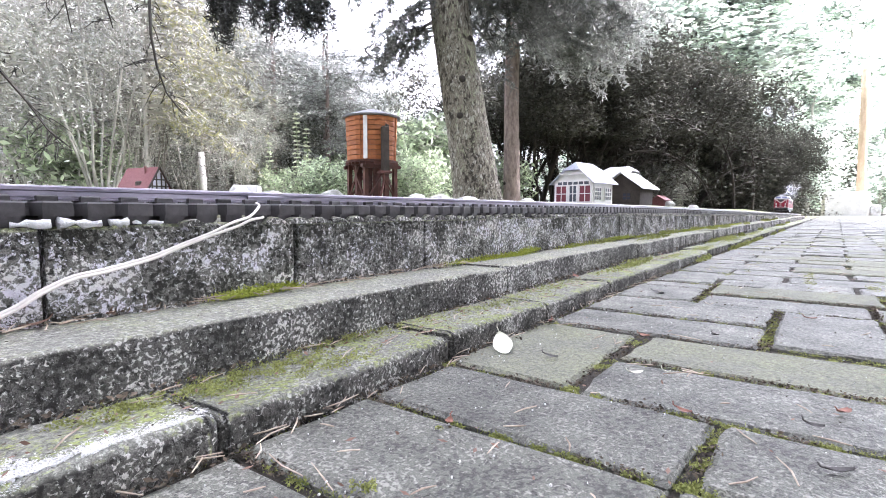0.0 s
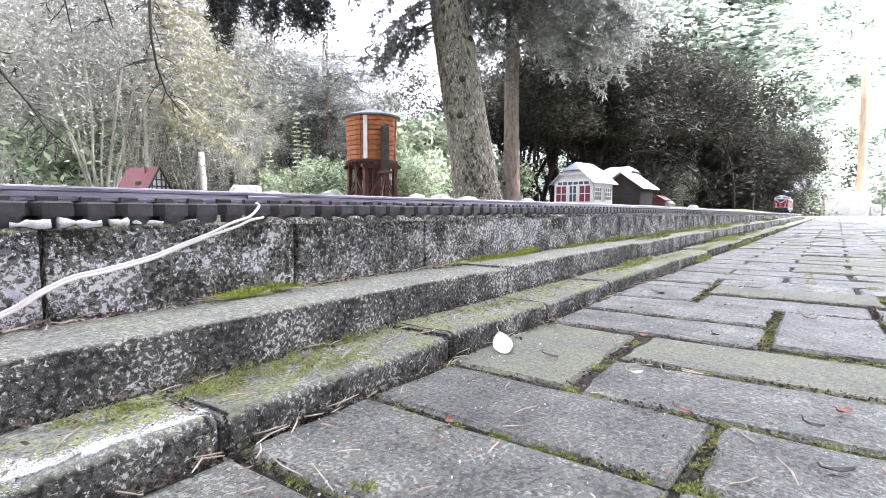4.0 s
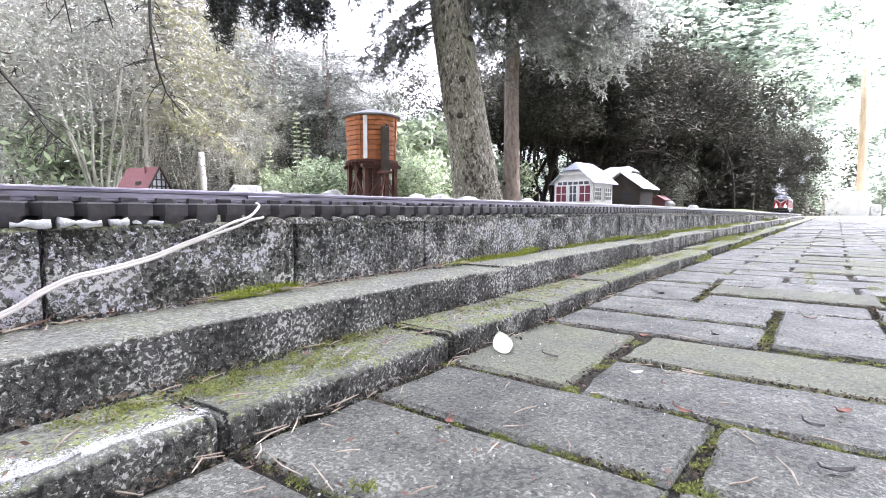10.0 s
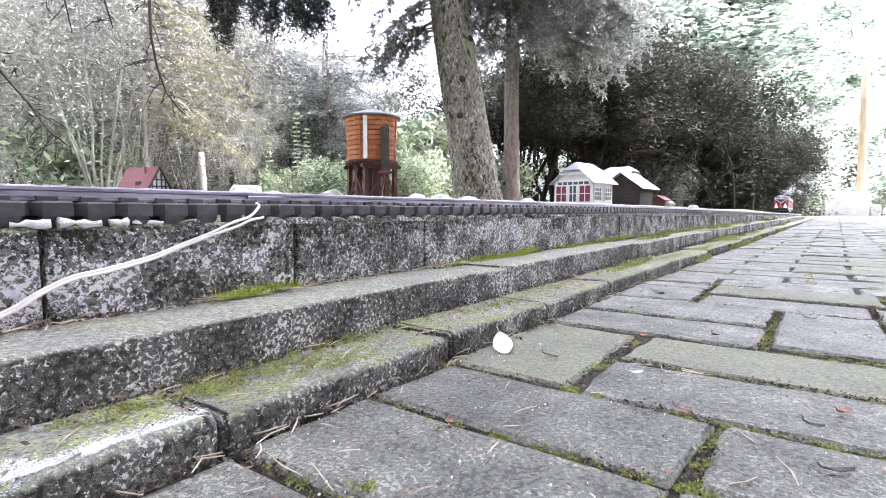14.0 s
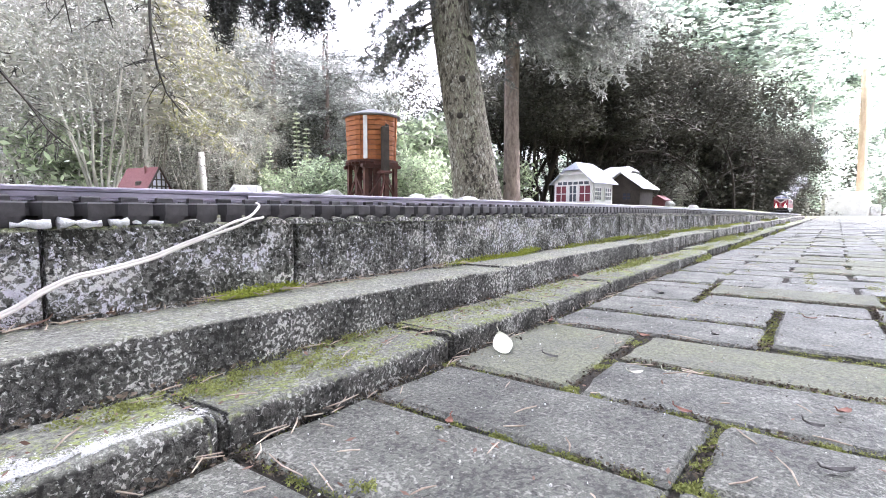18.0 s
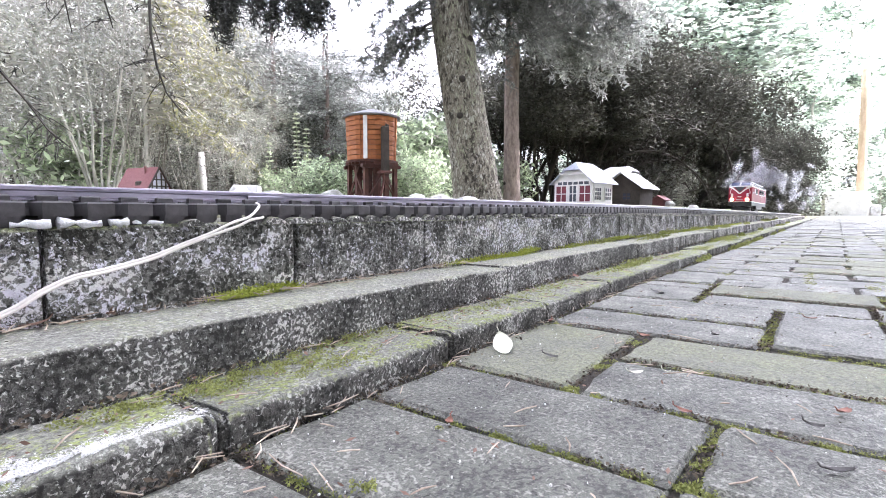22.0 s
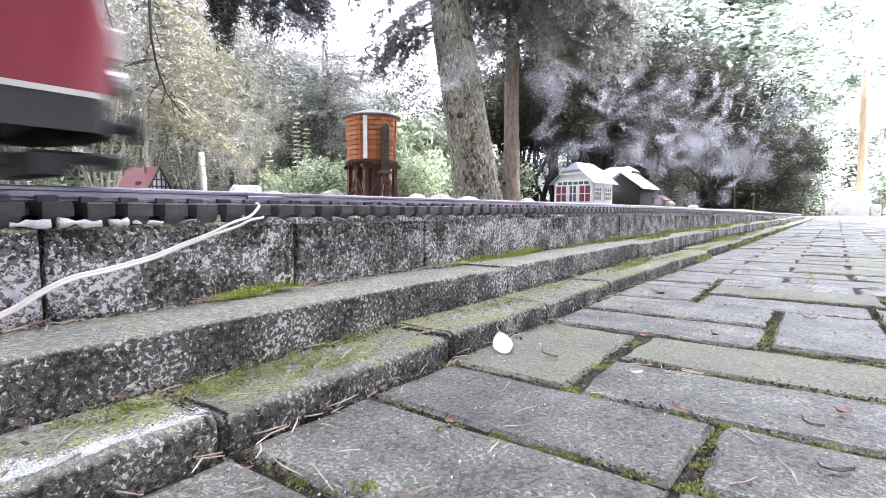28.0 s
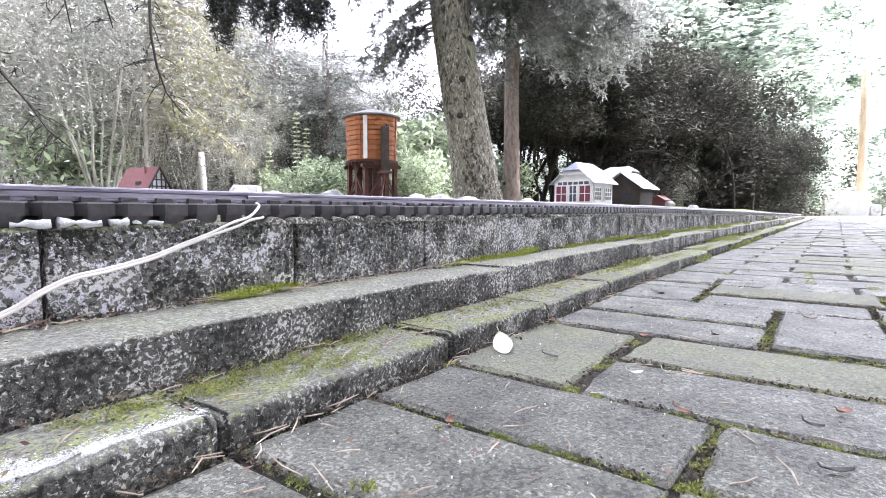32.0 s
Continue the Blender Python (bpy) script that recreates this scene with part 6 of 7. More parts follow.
def loco_pose(x_lamp):
    """The locomotive on the line with its headlamps at x_lamp."""
    f, b = x_lamp + 0.13, x_lamp + 0.60
    yf, yb = track_y(f), track_y(b)
    turn = math.degrees(math.atan2(yf - yb, f - b))
    xm = x_lamp + HALF - 0.012
    nod = -math.degrees(math.atan2(drop(b) - drop(f), b - f))
    return pose(xm, yb + (yf - yb) * (xm - b) / (f - b), RAIL_TOP - drop(xm), 0, nod, turn)

# ---------------------------------------------------------------- exhaust smoke, in small drifting puffs


def smoky(name, dark, light, strength):
    """Thin smoke: lit like fine dust, and as dense as each shred is thick."""
    m = leafy(name, dark, light, rough=1.0, thin=0.5, vary=0.12, spec=0.0)
    n, l = m.node_tree.nodes, m.node_tree.links
    clear, veil = n.new("ShaderNodeBsdfTransparent"), n.new("ShaderNodeMixShader")
    body, dense = n.new("ShaderNodeAttribute"), n.new("ShaderNodeMath")
    body.attribute_name = "thickness"
    dense.operation = "MULTIPLY"
    dense.inputs[1].default_value = strength
    wisp, tone, span = n.new("ShaderNodeTexNoise"), n.new("ShaderNodeMath"), n.new("ShaderNodeMapRange")
    wisp.inputs["Scale"].default_value, wisp.inputs["Detail"].default_value, wisp.inputs["Distortion"].default_value = 7.0, 2.0, 0.5
    l.new(n.new("ShaderNodeTexCoord").outputs["Object"], wisp.inputs["Vector"])
    span.inputs["From Min"].default_value, span.inputs["From Max"].default_value = 0.36, 0.66
    span.inputs["To Min"].default_value = 0.5
    l.new(wisp.outputs["Fac"], span.inputs["Value"])
    tone.operation = "MULTIPLY"
    l.new(body.outputs["Fac"], tone.inputs[0])
    l.new(span.outputs["Result"], tone.inputs[1])
    l.new(tone.outputs[0], dense.inputs[0])
    l.new(dense.outputs[0], veil.inputs[0])
    l.new(clear.outputs[0], veil.inputs[1])
    l.new(n["Material Output"].inputs["Surface"].links[0].from_socket, veil.inputs[2])
    l.new(veil.outputs[0], n["Material Output"].inputs["Surface"])
    return m


M["smoke"] = smoky("grey_exhaust_smoke", (0.36, 0.35, 0.385), (0.52, 0.51, 0.545), 0.44)
M["white_smoke"] = smoky("white_exhaust_smoke", (0.60, 0.60, 0.63), (0.76, 0.76, 0.79), 0.44)
M["thin_smoke"] = smoky("thinning_exhaust_smoke", (0.54, 0.53, 0.57), (0.68, 0.67, 0.71), 0.16)


def puff_mesh(seed, n, spread, size, mat, long=2.4):
    """A few crumpled veils of smoke, each thinning out softly towards its rim."""
    r = random.Random(seed)
    s, thick = Shape(), []
    around, rings = 14, (0.22, 0.42, 0.62, 0.8, 0.92, 1.0)
    for k in range(n):
        c = Vector((r.uniform(-1, 1) * spread[0], r.uniform(-1, 1) * spread[1], r.uniform(-1, 1) * spread[2]))
        m = Matrix.Translation(c) @ pose(0, 0, 0, 360 * k / n + r.uniform(-40, 40), r.uniform(-12, 12), r.uniform(-12, 12)) @ Matrix.Diagonal((long, 1, 1, 1))
        w = size * r.uniform(0.8, 1.1)
        v = [(0, 0, 0)]
        reach = [r.uniform(0.75, 1.25) for _ in range(around)]
        for u in rings:
            for i in range(around):
                a = 2 * math.pi * i / around
                q = Vector((w * u * reach[i] * math.cos(a), w * u * reach[i] * math.sin(a), 0))
                v.append((q.x, q.y, w * 0.45 * noise.noise(q * (1.4 / w) + Vector((seed, k * 3.1, 0)))))
        f = [(0, 1 + i, 1 + (i + 1) % around) for i in range(around)]
        f += [(1 + j * around + i, 1 + (j + 1) * around + i, 1 + (j + 1) * around + (i + 1) % around, 1 + j * around + (i + 1) % around) for j in range(len(rings) - 1) for i in range(around)]
        s.add([tuple(m @ Vector(p)) for p in v], f)
        thick += [1.0] + [(1 - u * u) ** 2 for u in rings for _ in range(around)]
    me = s.mesh("smoke_puff", M[mat], smooth=True)
    me.attributes.new("thickness", "FLOAT", "POINT").data.foreach_set("value", thick)
    return me


idle_kinds = [puff_mesh(50 + k, 2, (0.02, 0.006, 0.006), 0.050, "white_smoke", 2.2) for k in range(4)]
run_kinds = [puff_mesh(60 + k, 3, (0.05, 0.006, 0.006), 0.056, "smoke") for k in range(6)]
early_kinds = [puff_mesh(60 + k, 3, (0.05, 0.006, 0.006), 0.054, "white_smoke") for k in range(6)]
jet_kinds = [puff_mesh(70 + k, 2, (0.04, 0.006, 0.006), 0.046, "white_smoke", 2.0) for k in range(4)]
late_kinds = [puff_mesh(80 + k, 2, (0.05, 0.006, 0.006), 0.066, "thin_smoke", 2.0) for k in range(6)]
PUFFS = []
sr = random.Random(77)
t_out = -3.0
while t_out < 18.0:
    PUFFS.append((t_out, "idle"))
    t_out += 0.16
while t_out < 27.3:
    PUFFS.append((t_out, "run"))
    if 21.5 < t_out < 25.2:
        PUFFS.append((t_out + 0.03, "jet"))
    t_out += 0.06


def build_smoke():
    made = []
    plume = thing("exhaust_smoke", pose(0, 0, 0), "pale grey exhaust smoke drifting from the locomotive's roof", "smoke")
    for t, how in PUFFS:
        me = sr.choice(early_kinds if how == "run" and t < 20.6 else late_kinds if t > 25.2 else {"idle": idle_kinds, "run": run_kinds, "jet": jet_kinds}[how])
        ob = part("smoke_puff", me, None, plume)
        made.append((ob, t, how))
    return made


smoke = build_smoke()


def smoke_rows(t_start, how):
    """Rides inside the locomotive until its time, then is left behind, rises, drifts and spreads."""
    inside = Matrix.Translation((sr.uniform(-0.07, 0.07), 0, 0.116))
    spin = pose(0, 0, 0, sr.uniform(-60, 60), sr.uniform(-60, 60), 0)
    rows = []
    for t, x in ROLL:
        if t < t_start - 0.12:
            rows.append((t, loco_pose(x) @ inside))
    before = max(0.0, t_start - 0.1)
    start = loco_pose(roll_at(max(0.0, t_start))) @ Vector((sr.choice((-0.115, 0.115)), 0, 0.198))
    if t_start > 0.12:
        rows.append((before, loco_pose(roll_at(before)) @ inside))
    if how == "idle":
        gust = math.sin(t_start * 0.55) + 0.5 * math.sin(t_start * 1.7 + 1)
        drift = Vector((0.10 + 0.05 * gust, -0.10 - 0.10 * gust, 0))
        up, widen = 0.07, 0.045
    else:
        gust = math.sin(t_start * 1.9) + 0.6 * math.sin(t_start * 4.7)
        drift = Vector((0.10, 0.02 + 0.03 * gust, 0))
        up, widen = 0.035 + 0.02 * gust, 0.04 if how == "jet" else 0.08 if t_start < 25.2 else 0.12
    aim = Vector((sr.gauss(0, 1), sr.gauss(0, 1), sr.gauss(0, 0.6)))
    if how != "idle":
        aim.x = abs(aim.x)
    turn = pose(0, 0, 0, sr.uniform(-25, 25), sr.uniform(-25, 25), sr.uniform(-40, 40))
    ages = [0.0, 0.25, 0.6, 1.2, 2.2, 4.0, 7.0, 12.0, 20.0, 34.0] + [k - t_start for k in (28.0, 28.5, 29.0, 30.0, 31.0)]
    for age in sorted(a for a in ages if a >= 0):
        t = t_start + age
        if t < 0 or t > 32.0:
            continue
        away = 0.7 * max(0.0, age - 1.1) ** 2 if how == "idle" else 0.06 * max(0.0, age - 3.0) ** 2
        lift = 0.01 + (0.05 + 0.05 * gust) * (1 - math.exp(-age * 0.8)) + up * age + away + 0.5 * max(0.0, t - 28.0) ** 2
        p = start + drift * age * (1 + 0.12 * age) + aim * widen * (age ** 1.05) + Vector((0, 0, lift))
        p.z = max(p.z, 0.17)
        rows.append((t, Matrix.Translation(p) @ (turn if age < 0.5 else turn @ spin)))
    if rows[0][0] > 0:
        rows.insert(0, (0.0, rows[0][1]))
    if rows[-1][0] < 32.0:
        t = 32.0
        age = t - t_start
        p = start + drift * age * (1 + 0.12 * age) + aim * widen * (age ** 1.05) + Vector((0, 0, 0.12 + up * age + 0.06 * max(0.0, age - 3.0) ** 2 + 8.0))
        rows.append((t, Matrix.Translation(p) @ turn @ spin))
    return rows

# ---------------------------------------------------------------- moss, needles and leaves
M["pine_needle"] = material("dry_pine_needles", (0.16, 0.105, 0.07), (0.60, 0.52, 0.42), 40, rough=0.7, bump=0)
M["dry_leaf"] = material("dry_red_brown_leaf", (0.13, 0.050, 0.036), (0.30, 0.135, 0.095), 200, rough=0.7, bump=0.4, bump_scale=600, bump_deep=0.001)
M["brown_leaf"] = material("dry_brown_leaf", (0.12, 0.07, 0.05), (0.26, 0.15, 0.11), 200, rough=0.7, bump=0.4, bump_scale=600, bump_deep=0.001)
M["pale_leaf"] = material("pale_fallen_leaf", (0.50, 0.50, 0.39), (0.68, 0.68, 0.58), 150, rough=0.6, bump=0.3, bump_scale=500, bump_deep=0.0008)
M["dark_leaf_litter"] = material("dark_rotting_leaf", (0.03, 0.028, 0.028), (0.07, 0.065, 0.06), 150, rough=0.7, bump=0.4, bump_scale=500, bump_deep=0.0008)
M["crumb"] = leafy("rotting_crumbs", (0.022, 0.018, 0.014), (0.14, 0.11, 0.08), rough=0.95, thin=0.0, vary=0.6)
M["lichen"] = material("pale_lichen", (0.42, 0.41, 0.46), (0.72, 0.70, 0.76), 300, rough=0.9, bump=0)
M["grit"] = material("pale_grit", (0.5, 0.5, 0.48), (0.75, 0.75, 0.73), 90, rough=0.8, bump=0)


def moss_patch(places, label, patchy=False, tall=0.0010, size=0.0008, mat="moss"):
    """Moss in one patch: tiny upright leaflets round given places (x, y, z, reach along x, reach along y, how many)."""
    pts = []
    for x, y, z, rx, ry, n in places:
        n *= 2
        a = rng.normal(size=(n, 3)) * np.array((rx, ry, 0.0008))
        h = np.abs(rng.normal(size=n)) * tall
        keep = np.abs(a[:, 0] / rx) + np.abs(a[:, 1] / ry) < 2.6
        if patchy:
            u, w = x + a[:, 0], y + a[:, 1]
            keep &= np.sin(u * 260 + 3 * np.sin(w * 170)) + np.sin(w * 240 + 2 * np.sin(u * 190)) + 0.6 * rng.normal(size=n) > 0.25
        a = a[keep]
        pts.append(np.stack([x + a[:, 0], y + a[:, 1], z + h[keep]], axis=1))
    tagged(part("moss", flakes("moss", M[mat], np.concatenate(pts), size, rng, long=1.3), None), label, "moss", kind="stuff")


def build_moss():
    j = -0.003
    joints = [(0.250, 0.235, j, 0.003, 0.010, 260), (0.255, 0.216, j, 0.0025, 0.008, 300), (0.255, 0.146, j, 0.002, 0.008, 260), (0.256, 0.098, j, 0.003, 0.016, 800), (0.257, 0.070, j, 0.003, 0.014, 600),
              (0.255, 0.040, j, 0.012, 0.006, 900), (0.300, 0.040, j, 0.022, 0.0035, 1400), (0.350, 0.056, j, 0.0028, 0.014, 700), (0.350, 0.022, j, 0.0028, 0.014, 700), (0.351, -0.028, j, 0.0028, 0.02, 700),
              (0.352, 0.252, j, 0.010, 0.006, 700), (0.356, 0.140, j, 0.005, 0.004, 420), (0.166, 0.166, 0.001, 0.0035, 0.0035, 160), (0.155, 0.21, j, 0.002, 0.02, 260), (0.238, 0.173, 0.001, 0.0016, 0.0016, 60),
              (0.455, 0.05, j, 0.002, 0.03, 260), (0.456, -0.03, j, 0.0022, 0.03, 320), (0.560, -0.02, j, 0.0022, 0.04, 320), (0.620, 0.032, j, 0.03, 0.004, 900), (0.671, 0.08, j, 0.002, 0.03, 300),
              (0.775, 0.032, j, 0.02, 0.004, 300), (0.95, 0.132, j, 0.06, 0.004, 1200), (0.84, 0.134, j, 0.03, 0.003, 300), (1.07, -0.088, j, 0.08, 0.006, 1300), (1.25, 0.0, j, 0.12, 0.006, 1600),
              (0.79, -0.02, j, 0.003, 0.06, 300), (1.0, 0.05, j, 0.003, 0.06, 300), (1.8, -0.01, j, 0.15, 0.008, 900), (2.3, -0.13, j, 0.2, 0.012, 1200), (1.45, 0.11, j, 0.1, 0.008, 700)]
    for k in range(60):
        x = rnd.uniform(1.2, 4.0)
        joints.append((x, rnd.uniform(-0.09 * x, kerb_y(x) - 0.01), j, rnd.uniform(0.01, 0.08), rnd.uniform(0.003, 0.01), 160))
    for k in range(26):
        x = 0.2 + 0.16 * k
        joints.append((x, kerb_y(x) - 0.003, j, 0.04, 0.003, 160))
    crumbs = []
    for x0, x1, y0, y1, mossy in NEAR:
        for k in range(int(2600 * (x1 - x0 + y1 - y0))):
            u = rnd.random() * (x1 - x0 + y1 - y0)
            side = rnd.choice((0, 1))
            if u < x1 - x0:
                p = (x0 + u, (y0, y1)[side] + rnd.gauss(0.0035, 0.003) * (2 * side - 1))
            else:
                p = ((x0, x1)[side] + rnd.gauss(0.0035, 0.003) * (2 * side - 1), y0 + u - (x1 - x0))
            if p[1] > 0.249:
                continue
            wet = noise.noise((p[0] * 22, p[1] * 22, 3))
            if wet > 0.12:
                joints.append((p[0], p[1], j, 0.0022, 0.0022, 3))
            elif wet > -0.35 or k % 3 == 0:
                crumbs.append((p[0], p[1], -0.002 + abs(rnd.gauss(0, 0.0014))))
    tagged(part("joint_crumbs", flakes("joint_crumbs", M["crumb"], crumbs, 0.0014, rng, flat=0.5), None), "dark crumbs of soil and rotting litter in the paving joints", "soil", kind="stuff")
    moss_patch(joints, "yellow-green moss growing in the paving joints", True)
    t = 0.0215
    kerb = [(0.245, 0.275, t, 0.022, 0.010, 300), (0.215, 0.300, t, 0.030, 0.010, 420), (0.170, 0.298, t, 0.022, 0.010, 420), (0.118, 0.300, t, 0.018, 0.008, 260), (0.30, 0.316, t, 0.03, 0.004, 260), (0.40, 0.305, t, 0.05, 0.010, 260), (0.51, 0.290, t, 0.04, 0.010, 200),
            (0.68, 0.30, t, 0.06, 0.010, 220), (1.05, 0.288, t, 0.04, 0.008, 420), (1.3, 0.27, t, 0.06, 0.010, 260), (1.65, 0.255, t, 0.08, 0.010, 420), (2.2, 0.245, t, 0.15, 0.010, 420), (2.9, 0.23, t, 0.2, 0.010, 420)]
    moss_patch([(*p[:5], p[5] * 4) for p in kerb], "yellow-green moss on the kerb stones", True, tall=0.0014)
    w = 0.0567
    wall = [(0.262, 0.394, w, 0.020, 0.004, 1600), (0.292, 0.395, w, 0.012, 0.003, 900), (0.64, 0.394, w, 0.05, 0.004, 900), (0.74, 0.392, w, 0.04, 0.004, 1100), (0.80, 0.392, w + 0.004, 0.02, 0.004, 500), (1.0, 0.392, w, 0.05, 0.004, 500), (1.30, 0.392, w + 0.003, 0.06, 0.005, 1100), (1.5, 0.39, w, 0.08, 0.005, 600),
            (2.1, 0.375, w, 0.2, 0.01, 1500), (2.6, 0.36, w, 0.2, 0.01, 1500), (3.1, 0.34, w, 0.2, 0.012, 1200)]
    moss_patch(wall, "bright moss at the foot of the wall", tall=0.0028, size=0.0011, mat="bright_moss")
    far = []
    for k in range(34):
        x = rnd.uniform(0.9, 5.6)
        z, y = rnd.choice(((0.0567, wall_y(x) - 0.010), (0.0567, step_y(x) + 0.02), (0.0215, kerb_y(x) + 0.04), (0.0215, kerb_y(x) + 0.055), (0.0, kerb_y(x) - 0.006)))
        far.append((x, y, z, rnd.uniform(0.02, 0.10), 0.007, 260))
    moss_patch(far, "moss and small weeds along the far edging stones", tall=0.005, size=0.0022)
    # Dark flakes in a narrow band along the feet of kerb, step and wall.
    foot = []
    for k in range(3600):
        x = 3.2 * rnd.random() ** 1.5 - 0.1
        z, y = ((0.0, kerb_y(x) - abs(rnd.gauss(0, 0.006))), (0.0225, step_y(x) - abs(rnd.gauss(0, 0.007))), (0.0577, wall_y(x) - abs(rnd.gauss(0, 0.006))))[k % 3]
        foot.append((x, y, z + abs(rnd.gauss(0, 0.0015))))
    tagged(part("foot_litter", flakes("foot_litter", M["crumb"], foot, 0.0022, rng, flat=0.6), None), "dark litter along the wall foot and a dark band of flakes along the kerbs", "litter", kind="stuff")


def leaf_shape(length, width, curl, stem=0.3):
    s = Shape()
    n = 7
    v = []
    for i in range(n + 1):
        u = i / n
        w = width / 2 * math.sin(math.pi * min(1, u * 0.92 + 0.08)) ** 0.8
        x, z = length * (u - 0.5), curl * (2 * u - 1) ** 2
        v += [(x, -w, z + curl * 0.5), (x, 0, z), (x, w, z + curl * 0.5)]
    f = []
    for i in range(n):
        for j in range(2):
            a = 3 * i + j
            f.append((a, a + 3, a + 4, a + 1))
    k = len(v)
    v += [(p[0], p[1], p[2] - 0.0004) for p in v]
    f += [tuple(reversed([i + k for i in q])) for q in f]
    s.add(v, f)
    if stem:
        s.tube([(length * 0.5, 0, curl), (length * (0.5 + stem * 0.6), 0.001, curl + 0.001), (length * (0.5 + stem), 0.0, curl + 0.003)], [0.0005, 0.0005, 0.0003], 5)
    return s


def build_litter():
    t = thing("fallen_leaf", pose(0.414, 0.230, 0.0065, 38, 0, -62) @ pose(0, 0, 0, 0, 0, 105), "pale yellow-white fallen leaf lying on a paver", "leaf")
    part("blade", leaf_shape(0.026, 0.0185, 0.002), M["pale_leaf"], t)
    for x, y, a, l, w, mat, label in [(0.248, 0.174, 20, 0.008, 0.005, "dry_leaf", "small red-brown dry leaf in a paving joint"), (0.349, 0.062, 80, 0.010, 0.004, "dry_leaf", "small red-brown dry leaf in a paving joint"),
                                      (0.407, -0.021, 150, 0.013, 0.007, "dry_leaf", "small red-brown dry leaf lying on a paver"), (0.552, 0.243, 10, 0.012, 0.006, "dry_leaf", "small red-brown dry leaf lying on a paver"),
                                      (0.541, 0.135, 60, 0.014, 0.006, "dry_leaf", "small red-brown dry leaf lying on a paver"), (0.744, -0.003, 100, 0.012, 0.008, "dry_leaf", "small red-brown dry leaf lying on a paver"),
                                      (0.411, 0.108, 120, 0.011, 0.006, "pale_leaf", "small pale flake lying on a paver"), (0.427, 0.089, 100, 0.006, 0.003, "pale_leaf", "small pale flake lying on a paver"),
                                      (0.415, 0.182, 100, 0.012, 0.006, "dark_leaf_litter", "small dark rotting leaf lying on a paver"), (0.312, -0.016, 115, 0.014, 0.004, "dark_leaf_litter", "dark curled leaf lying on a paver"),
                                      (0.370, -0.006, 100, 0.010, 0.004, "dark_leaf_litter", "small dark rotting leaf lying on a paver"), (0.586, 0.077, 30, 0.010, 0.008, "dark_leaf_litter", "small dark rotting leaf lying on a paver"),
                                      (0.845, 0.192, 60, 0.022, 0.012, "dark_leaf_litter", "small dark rotting leaf lying on a paver"), (0.99, 0.07, 100, 0.022, 0.010, "dark_leaf_litter", "small dark rotting leaf lying on a paver"),
                                      (0.107, 0.392, 10, 0.016, 0.006, "brown_leaf", "dry brown leaf lying at the foot of the wall"), (0.15, 0.391, 60, 0.012, 0.006, "brown_leaf", "dry brown leaf lying at the foot of the wall"), (0.80, 0.31, 40, 0.02, 0.010, "dry_leaf", "dry brown leaf lying on the kerb")]:
        z = 0.0015 if y < 0.25 else (0.058 if y > 0.35 else 0.023)
        ob = thing("dry_leaf", pose(x, y, z + 0.001, rnd.uniform(-8, 8), rnd.uniform(-8, 8), a), label, "leaf", group="leaf litter")
        part("blade", leaf_shape(l, w, 0.0012, 0.2), M[mat], ob)

    def straws(spots, name, label):
        s = Shape()
        for x, y, z, a, l in spots:
            d = Vector((math.cos(a), math.sin(a), 0))
            side = Vector((-d.y, d.x, 0)) * rnd.uniform(-0.1, 0.1) * l
            m = Vector((x, y, z))
            up = Vector((0, 0, rnd.uniform(0.0002, 0.0025)))
            s.tube([m - d * l / 2, m + side + up * 0.6, m + d * l / 2 + up], [0.0004, 0.00055, 0.0003], 4)
        tagged(part(name, s, M["pine_needle"]), label, "needles", kind="stuff")
    spots = [(0.234, 0.135, 0.001, 0.2 + math.pi, 0.020), (0.332, 0.026, 0.001, 0.75, 0.018), (0.298, 0.005, 0.001, 0.4, 0.026), (0.353, -0.014, 0.001, 1.6, 0.018), (0.158, 0.213, 0.0, 1.5, 0.03), (0.162, 0.19, 0.0, 1.2, 0.03), (0.159, 0.262, 0.002, 0.3, 0.02),
             (0.133, 0.25, 0.002, 0.8, 0.025), (0.437, 0.111, 0.001, 2.3, 0.025), (0.56, 0.10, 0.001, 1.5, 0.03), (0.36, 0.262, 0.003, 0.5, 0.03)]
    for k in range(110):
        x = 0.08 + 1.5 * rnd.random() ** 1.6
        spots.append((x, rnd.uniform(-0.1 - 0.06 * x, 0.248), 0.0012, rnd.uniform(0, 6.3), rnd.uniform(0.007, 0.024)))
    for k in range(60):
        x = rnd.uniform(0.05, 1.2)
        spots.append((x, kerb_y(x) - rnd.uniform(0, 0.012), 0.002, rnd.gauss(0, 0.5), rnd.uniform(0.01, 0.03)))
    for k in range(60):
        x = rnd.uniform(0.03, 1.4)
        spots.append((x, rnd.uniform(0.262, 0.322), 0.0225, rnd.gauss(0, 0.7), rnd.uniform(0.01, 0.026)))
    for k in range(90):
        x = rnd.uniform(0.03, 0.6)
        spots.append((x, rnd.uniform(0.376, 0.397), 0.0572 + 0.003 * rnd.random(), rnd.gauss(0, 1.1), rnd.uniform(0.008, 0.024)))
    straws(spots, "pine_needles", "dry brown pine needles scattered over paving and kerbs")
    grit = Shape()
    for k in range(260):
        x = 0.08 + 1.6 * rnd.random() ** 1.5
        y = rnd.uniform(-0.1 - 0.07 * x, 0.25)
        r = rnd.uniform(0.0002, 0.0006)
        grit.box(-r, r, -r * 0.8, r * 0.8, -0.0005, r, r * 0.4, pose(x, y, 0.0004, 0, 0, rnd.uniform(0, 90)))
    crust = []
    for k in range(24000):
        x = rnd.uniform(-0.02, 0.145)
        off = abs(rnd.gauss(0, 0.007 if x > 0.07 else 0.013))
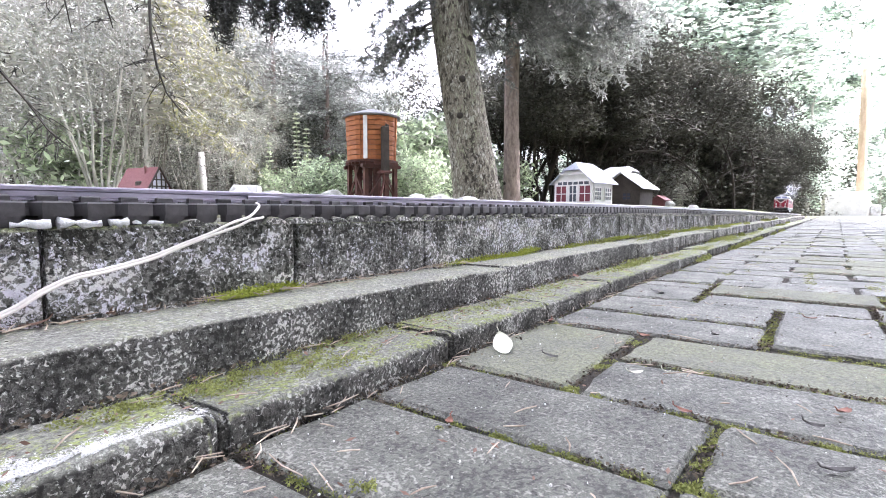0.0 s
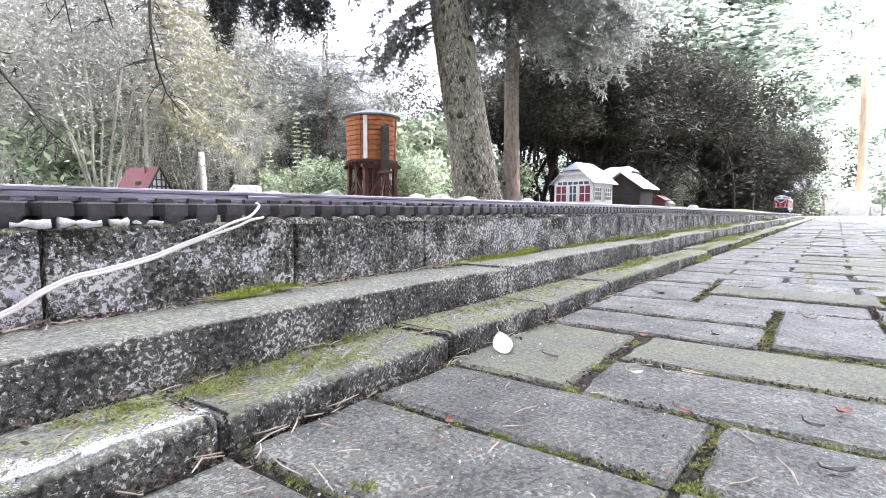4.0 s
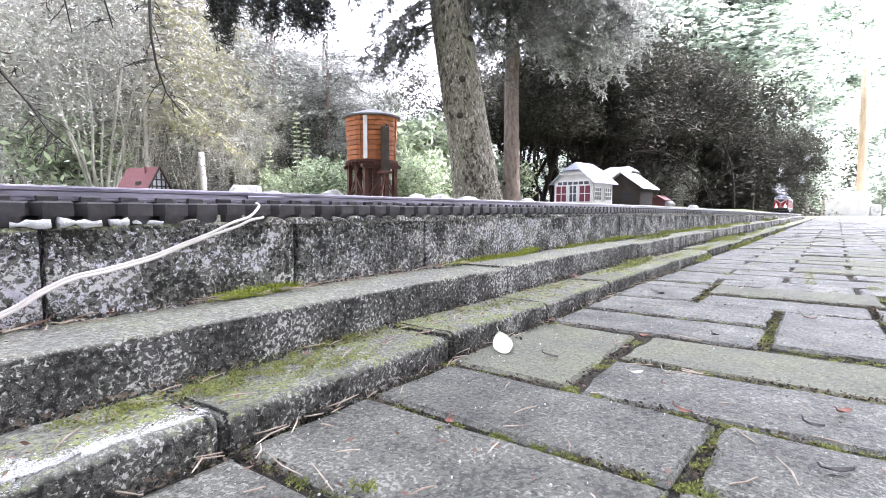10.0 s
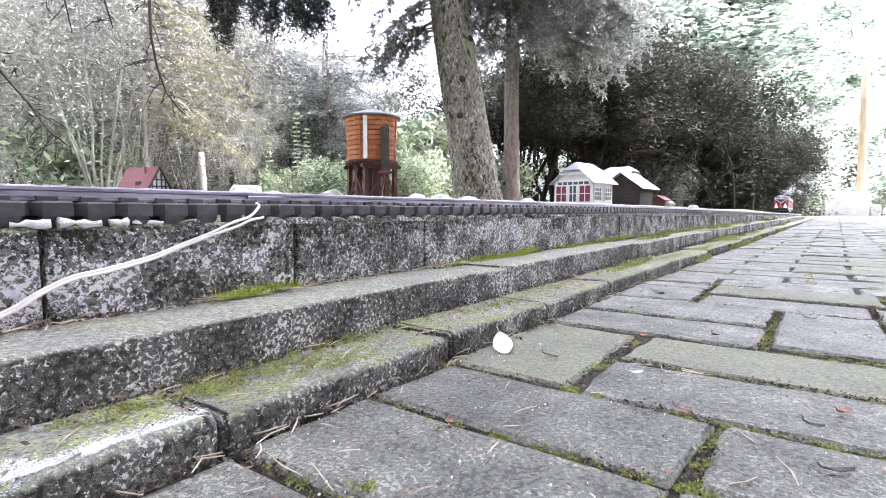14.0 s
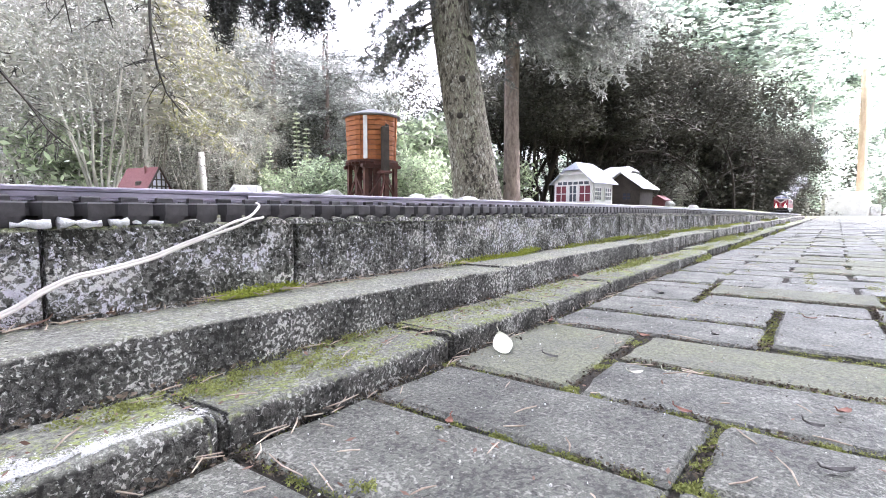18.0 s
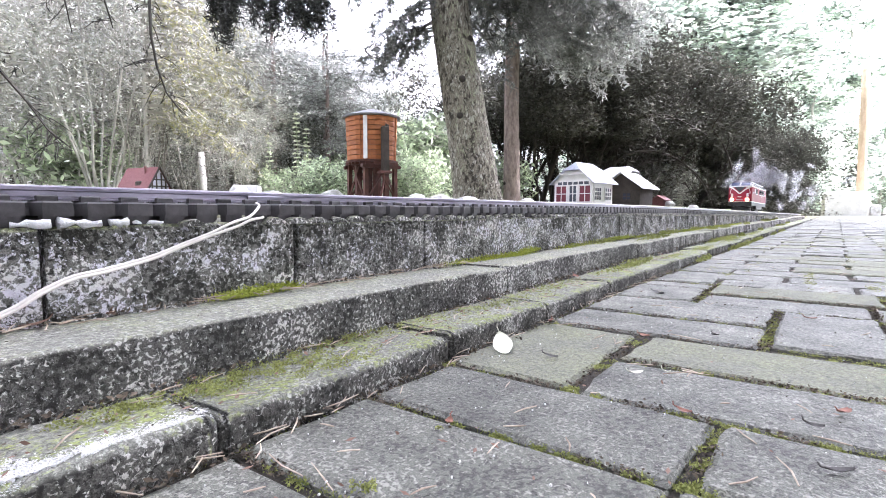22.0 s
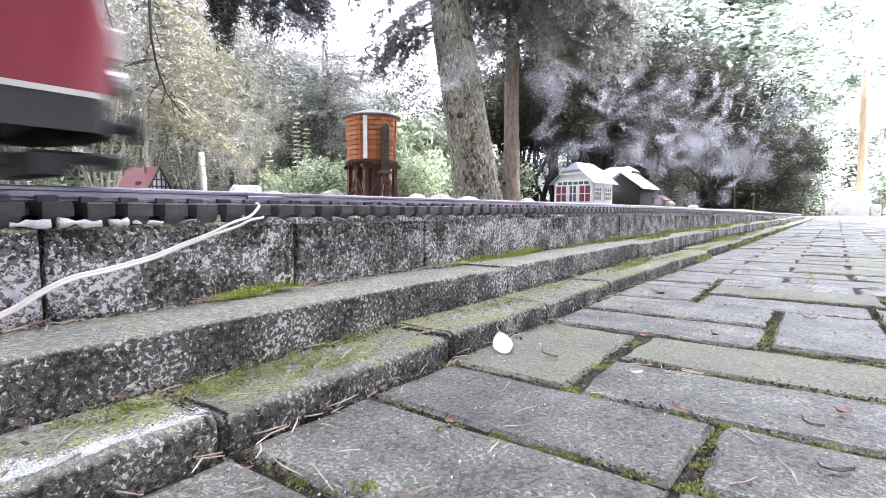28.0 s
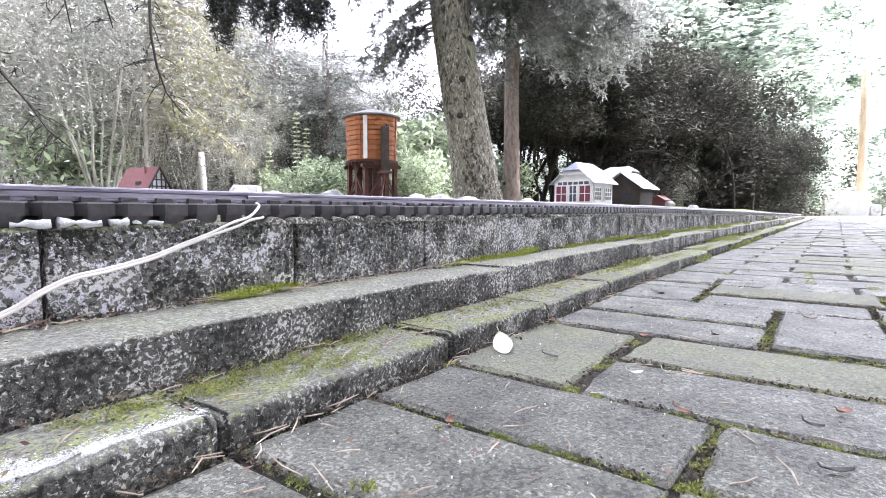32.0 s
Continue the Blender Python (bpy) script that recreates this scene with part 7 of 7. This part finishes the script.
        y = 0.2545 + off
        if noise.noise((x * 60, y * 60, 2)) + 0.6 * noise.noise((x * 240, y * 240, 7)) > -0.5 + off * 22:
            crust.append((x, y, 0.0212 - max(0.0, 0.0045 - off) * 0.9 + rnd.uniform(0, 0.0006)))
    tagged(part("lime_crust", flakes("lime_crust", M["grit"], crust, 0.0006, rng, flat=0.85), None), "white lime crust along the kerb's edge", "crust", kind="stuff")
    spots = []
    for k in range(16000):
        if k % 3:
            x, z = rnd.gauss(0.088, 0.018), rnd.uniform(0.055, 0.112)
        else:
            x, z = rnd.uniform(0.12, 0.9), rnd.gauss(0.092, 0.012)
        if noise.noise((x * 110, z * 110, 5)) + 0.5 * noise.noise((x * 30, z * 30, 1)) + rnd.gauss(0, 0.12) > (0.10 if k % 3 else 0.42) and z < 0.114 and abs(x - 0.116) > 0.005:
            spots.append((x, z, rnd.uniform(0, 0.0005)))
    tagged(part("lichen", flakes("lichen", M["lichen"], spots, 0.0006, rng, flat=0.9, slim=0.8), None, m=pose(0, 0.3984, 0, 90, 0, 0)), "white and lilac lichen crust on the wall", "lichen", kind="stuff")
    specks, flecks = [], []
    for k in range(900):
        x = 0.06 + 2.6 * rnd.random() ** 1.6
        y = rnd.uniform(-0.1 - 0.08 * x, 0.25)
        (specks if k % 4 else flecks).append((x, y, 0.0016))
    for k in range(1400):
        x = rnd.uniform(0.0, 1.6)
        (specks if k % 3 else flecks).append((x, rnd.uniform(0.262, 0.318), 0.0232))
    for k in range(260):
        x = rnd.uniform(0.0, 1.6)
        specks.append((x, rnd.uniform(0.335, 0.397), 0.0584))
    tagged(part("dark_litter", flakes("dark_litter", M["crumb"], specks, 0.0010, rng, flat=0.8, jitter=0.7), None), "dark crumbs of litter strewn over paving and kerbs", "litter", kind="stuff")
    tagged(part("brown_litter", flakes("brown_litter", M["brown_leaf"], flecks, 0.0022, rng, flat=0.8, jitter=0.6, slim=0.35), None), "brown flecks of bud scales strewn over paving and kerbs", "litter", kind="stuff")
    tagged(part("grit", grit, M["grit"]), "pale grains of grit strewn over the pavers", "grit", kind="stuff")


build_moss()
build_litter()

build_paving()


def motions():
    walk(loco, [(t, loco_pose(x)) for t, x in ROLL])
    steps = [0.0, 17.9] + [17.9 + k / 30 for k in range(1, 330)] + [32.0]
    for ob, x in wheelsets:
        rows = []
        for t in steps:
            if t == 32.0:
                turn = math.degrees((ROLL[0][1] - roll_at(steps[-2])) / 0.0185)
            else:
                turn = math.degrees((ROLL[0][1] - roll_at(t)) / 0.0185)
            rows.append((t, pose(x, 0, 0.0185, 0, turn, 0)))
        walk(ob, rows)
    for ob, side in bulbs:
        away = Matrix.Translation((nose(0.0425, 0.072) - 0.03, side * 0.0425, 0.0725)) @ pose(0, 0, 0, 0, 90, 0)
        lit = Matrix.Translation((nose(0.0425, 0.072) + 0.004, side * 0.0425, 0.0725)) @ pose(0, 0, 0, 0, 90, 0)
        walk(ob, [(0.0, away), (9.6, away), (9.8, lit), (32.0, lit)])
    for ob, t, how in smoke:
        walk(ob, smoke_rows(t, how))


motions()
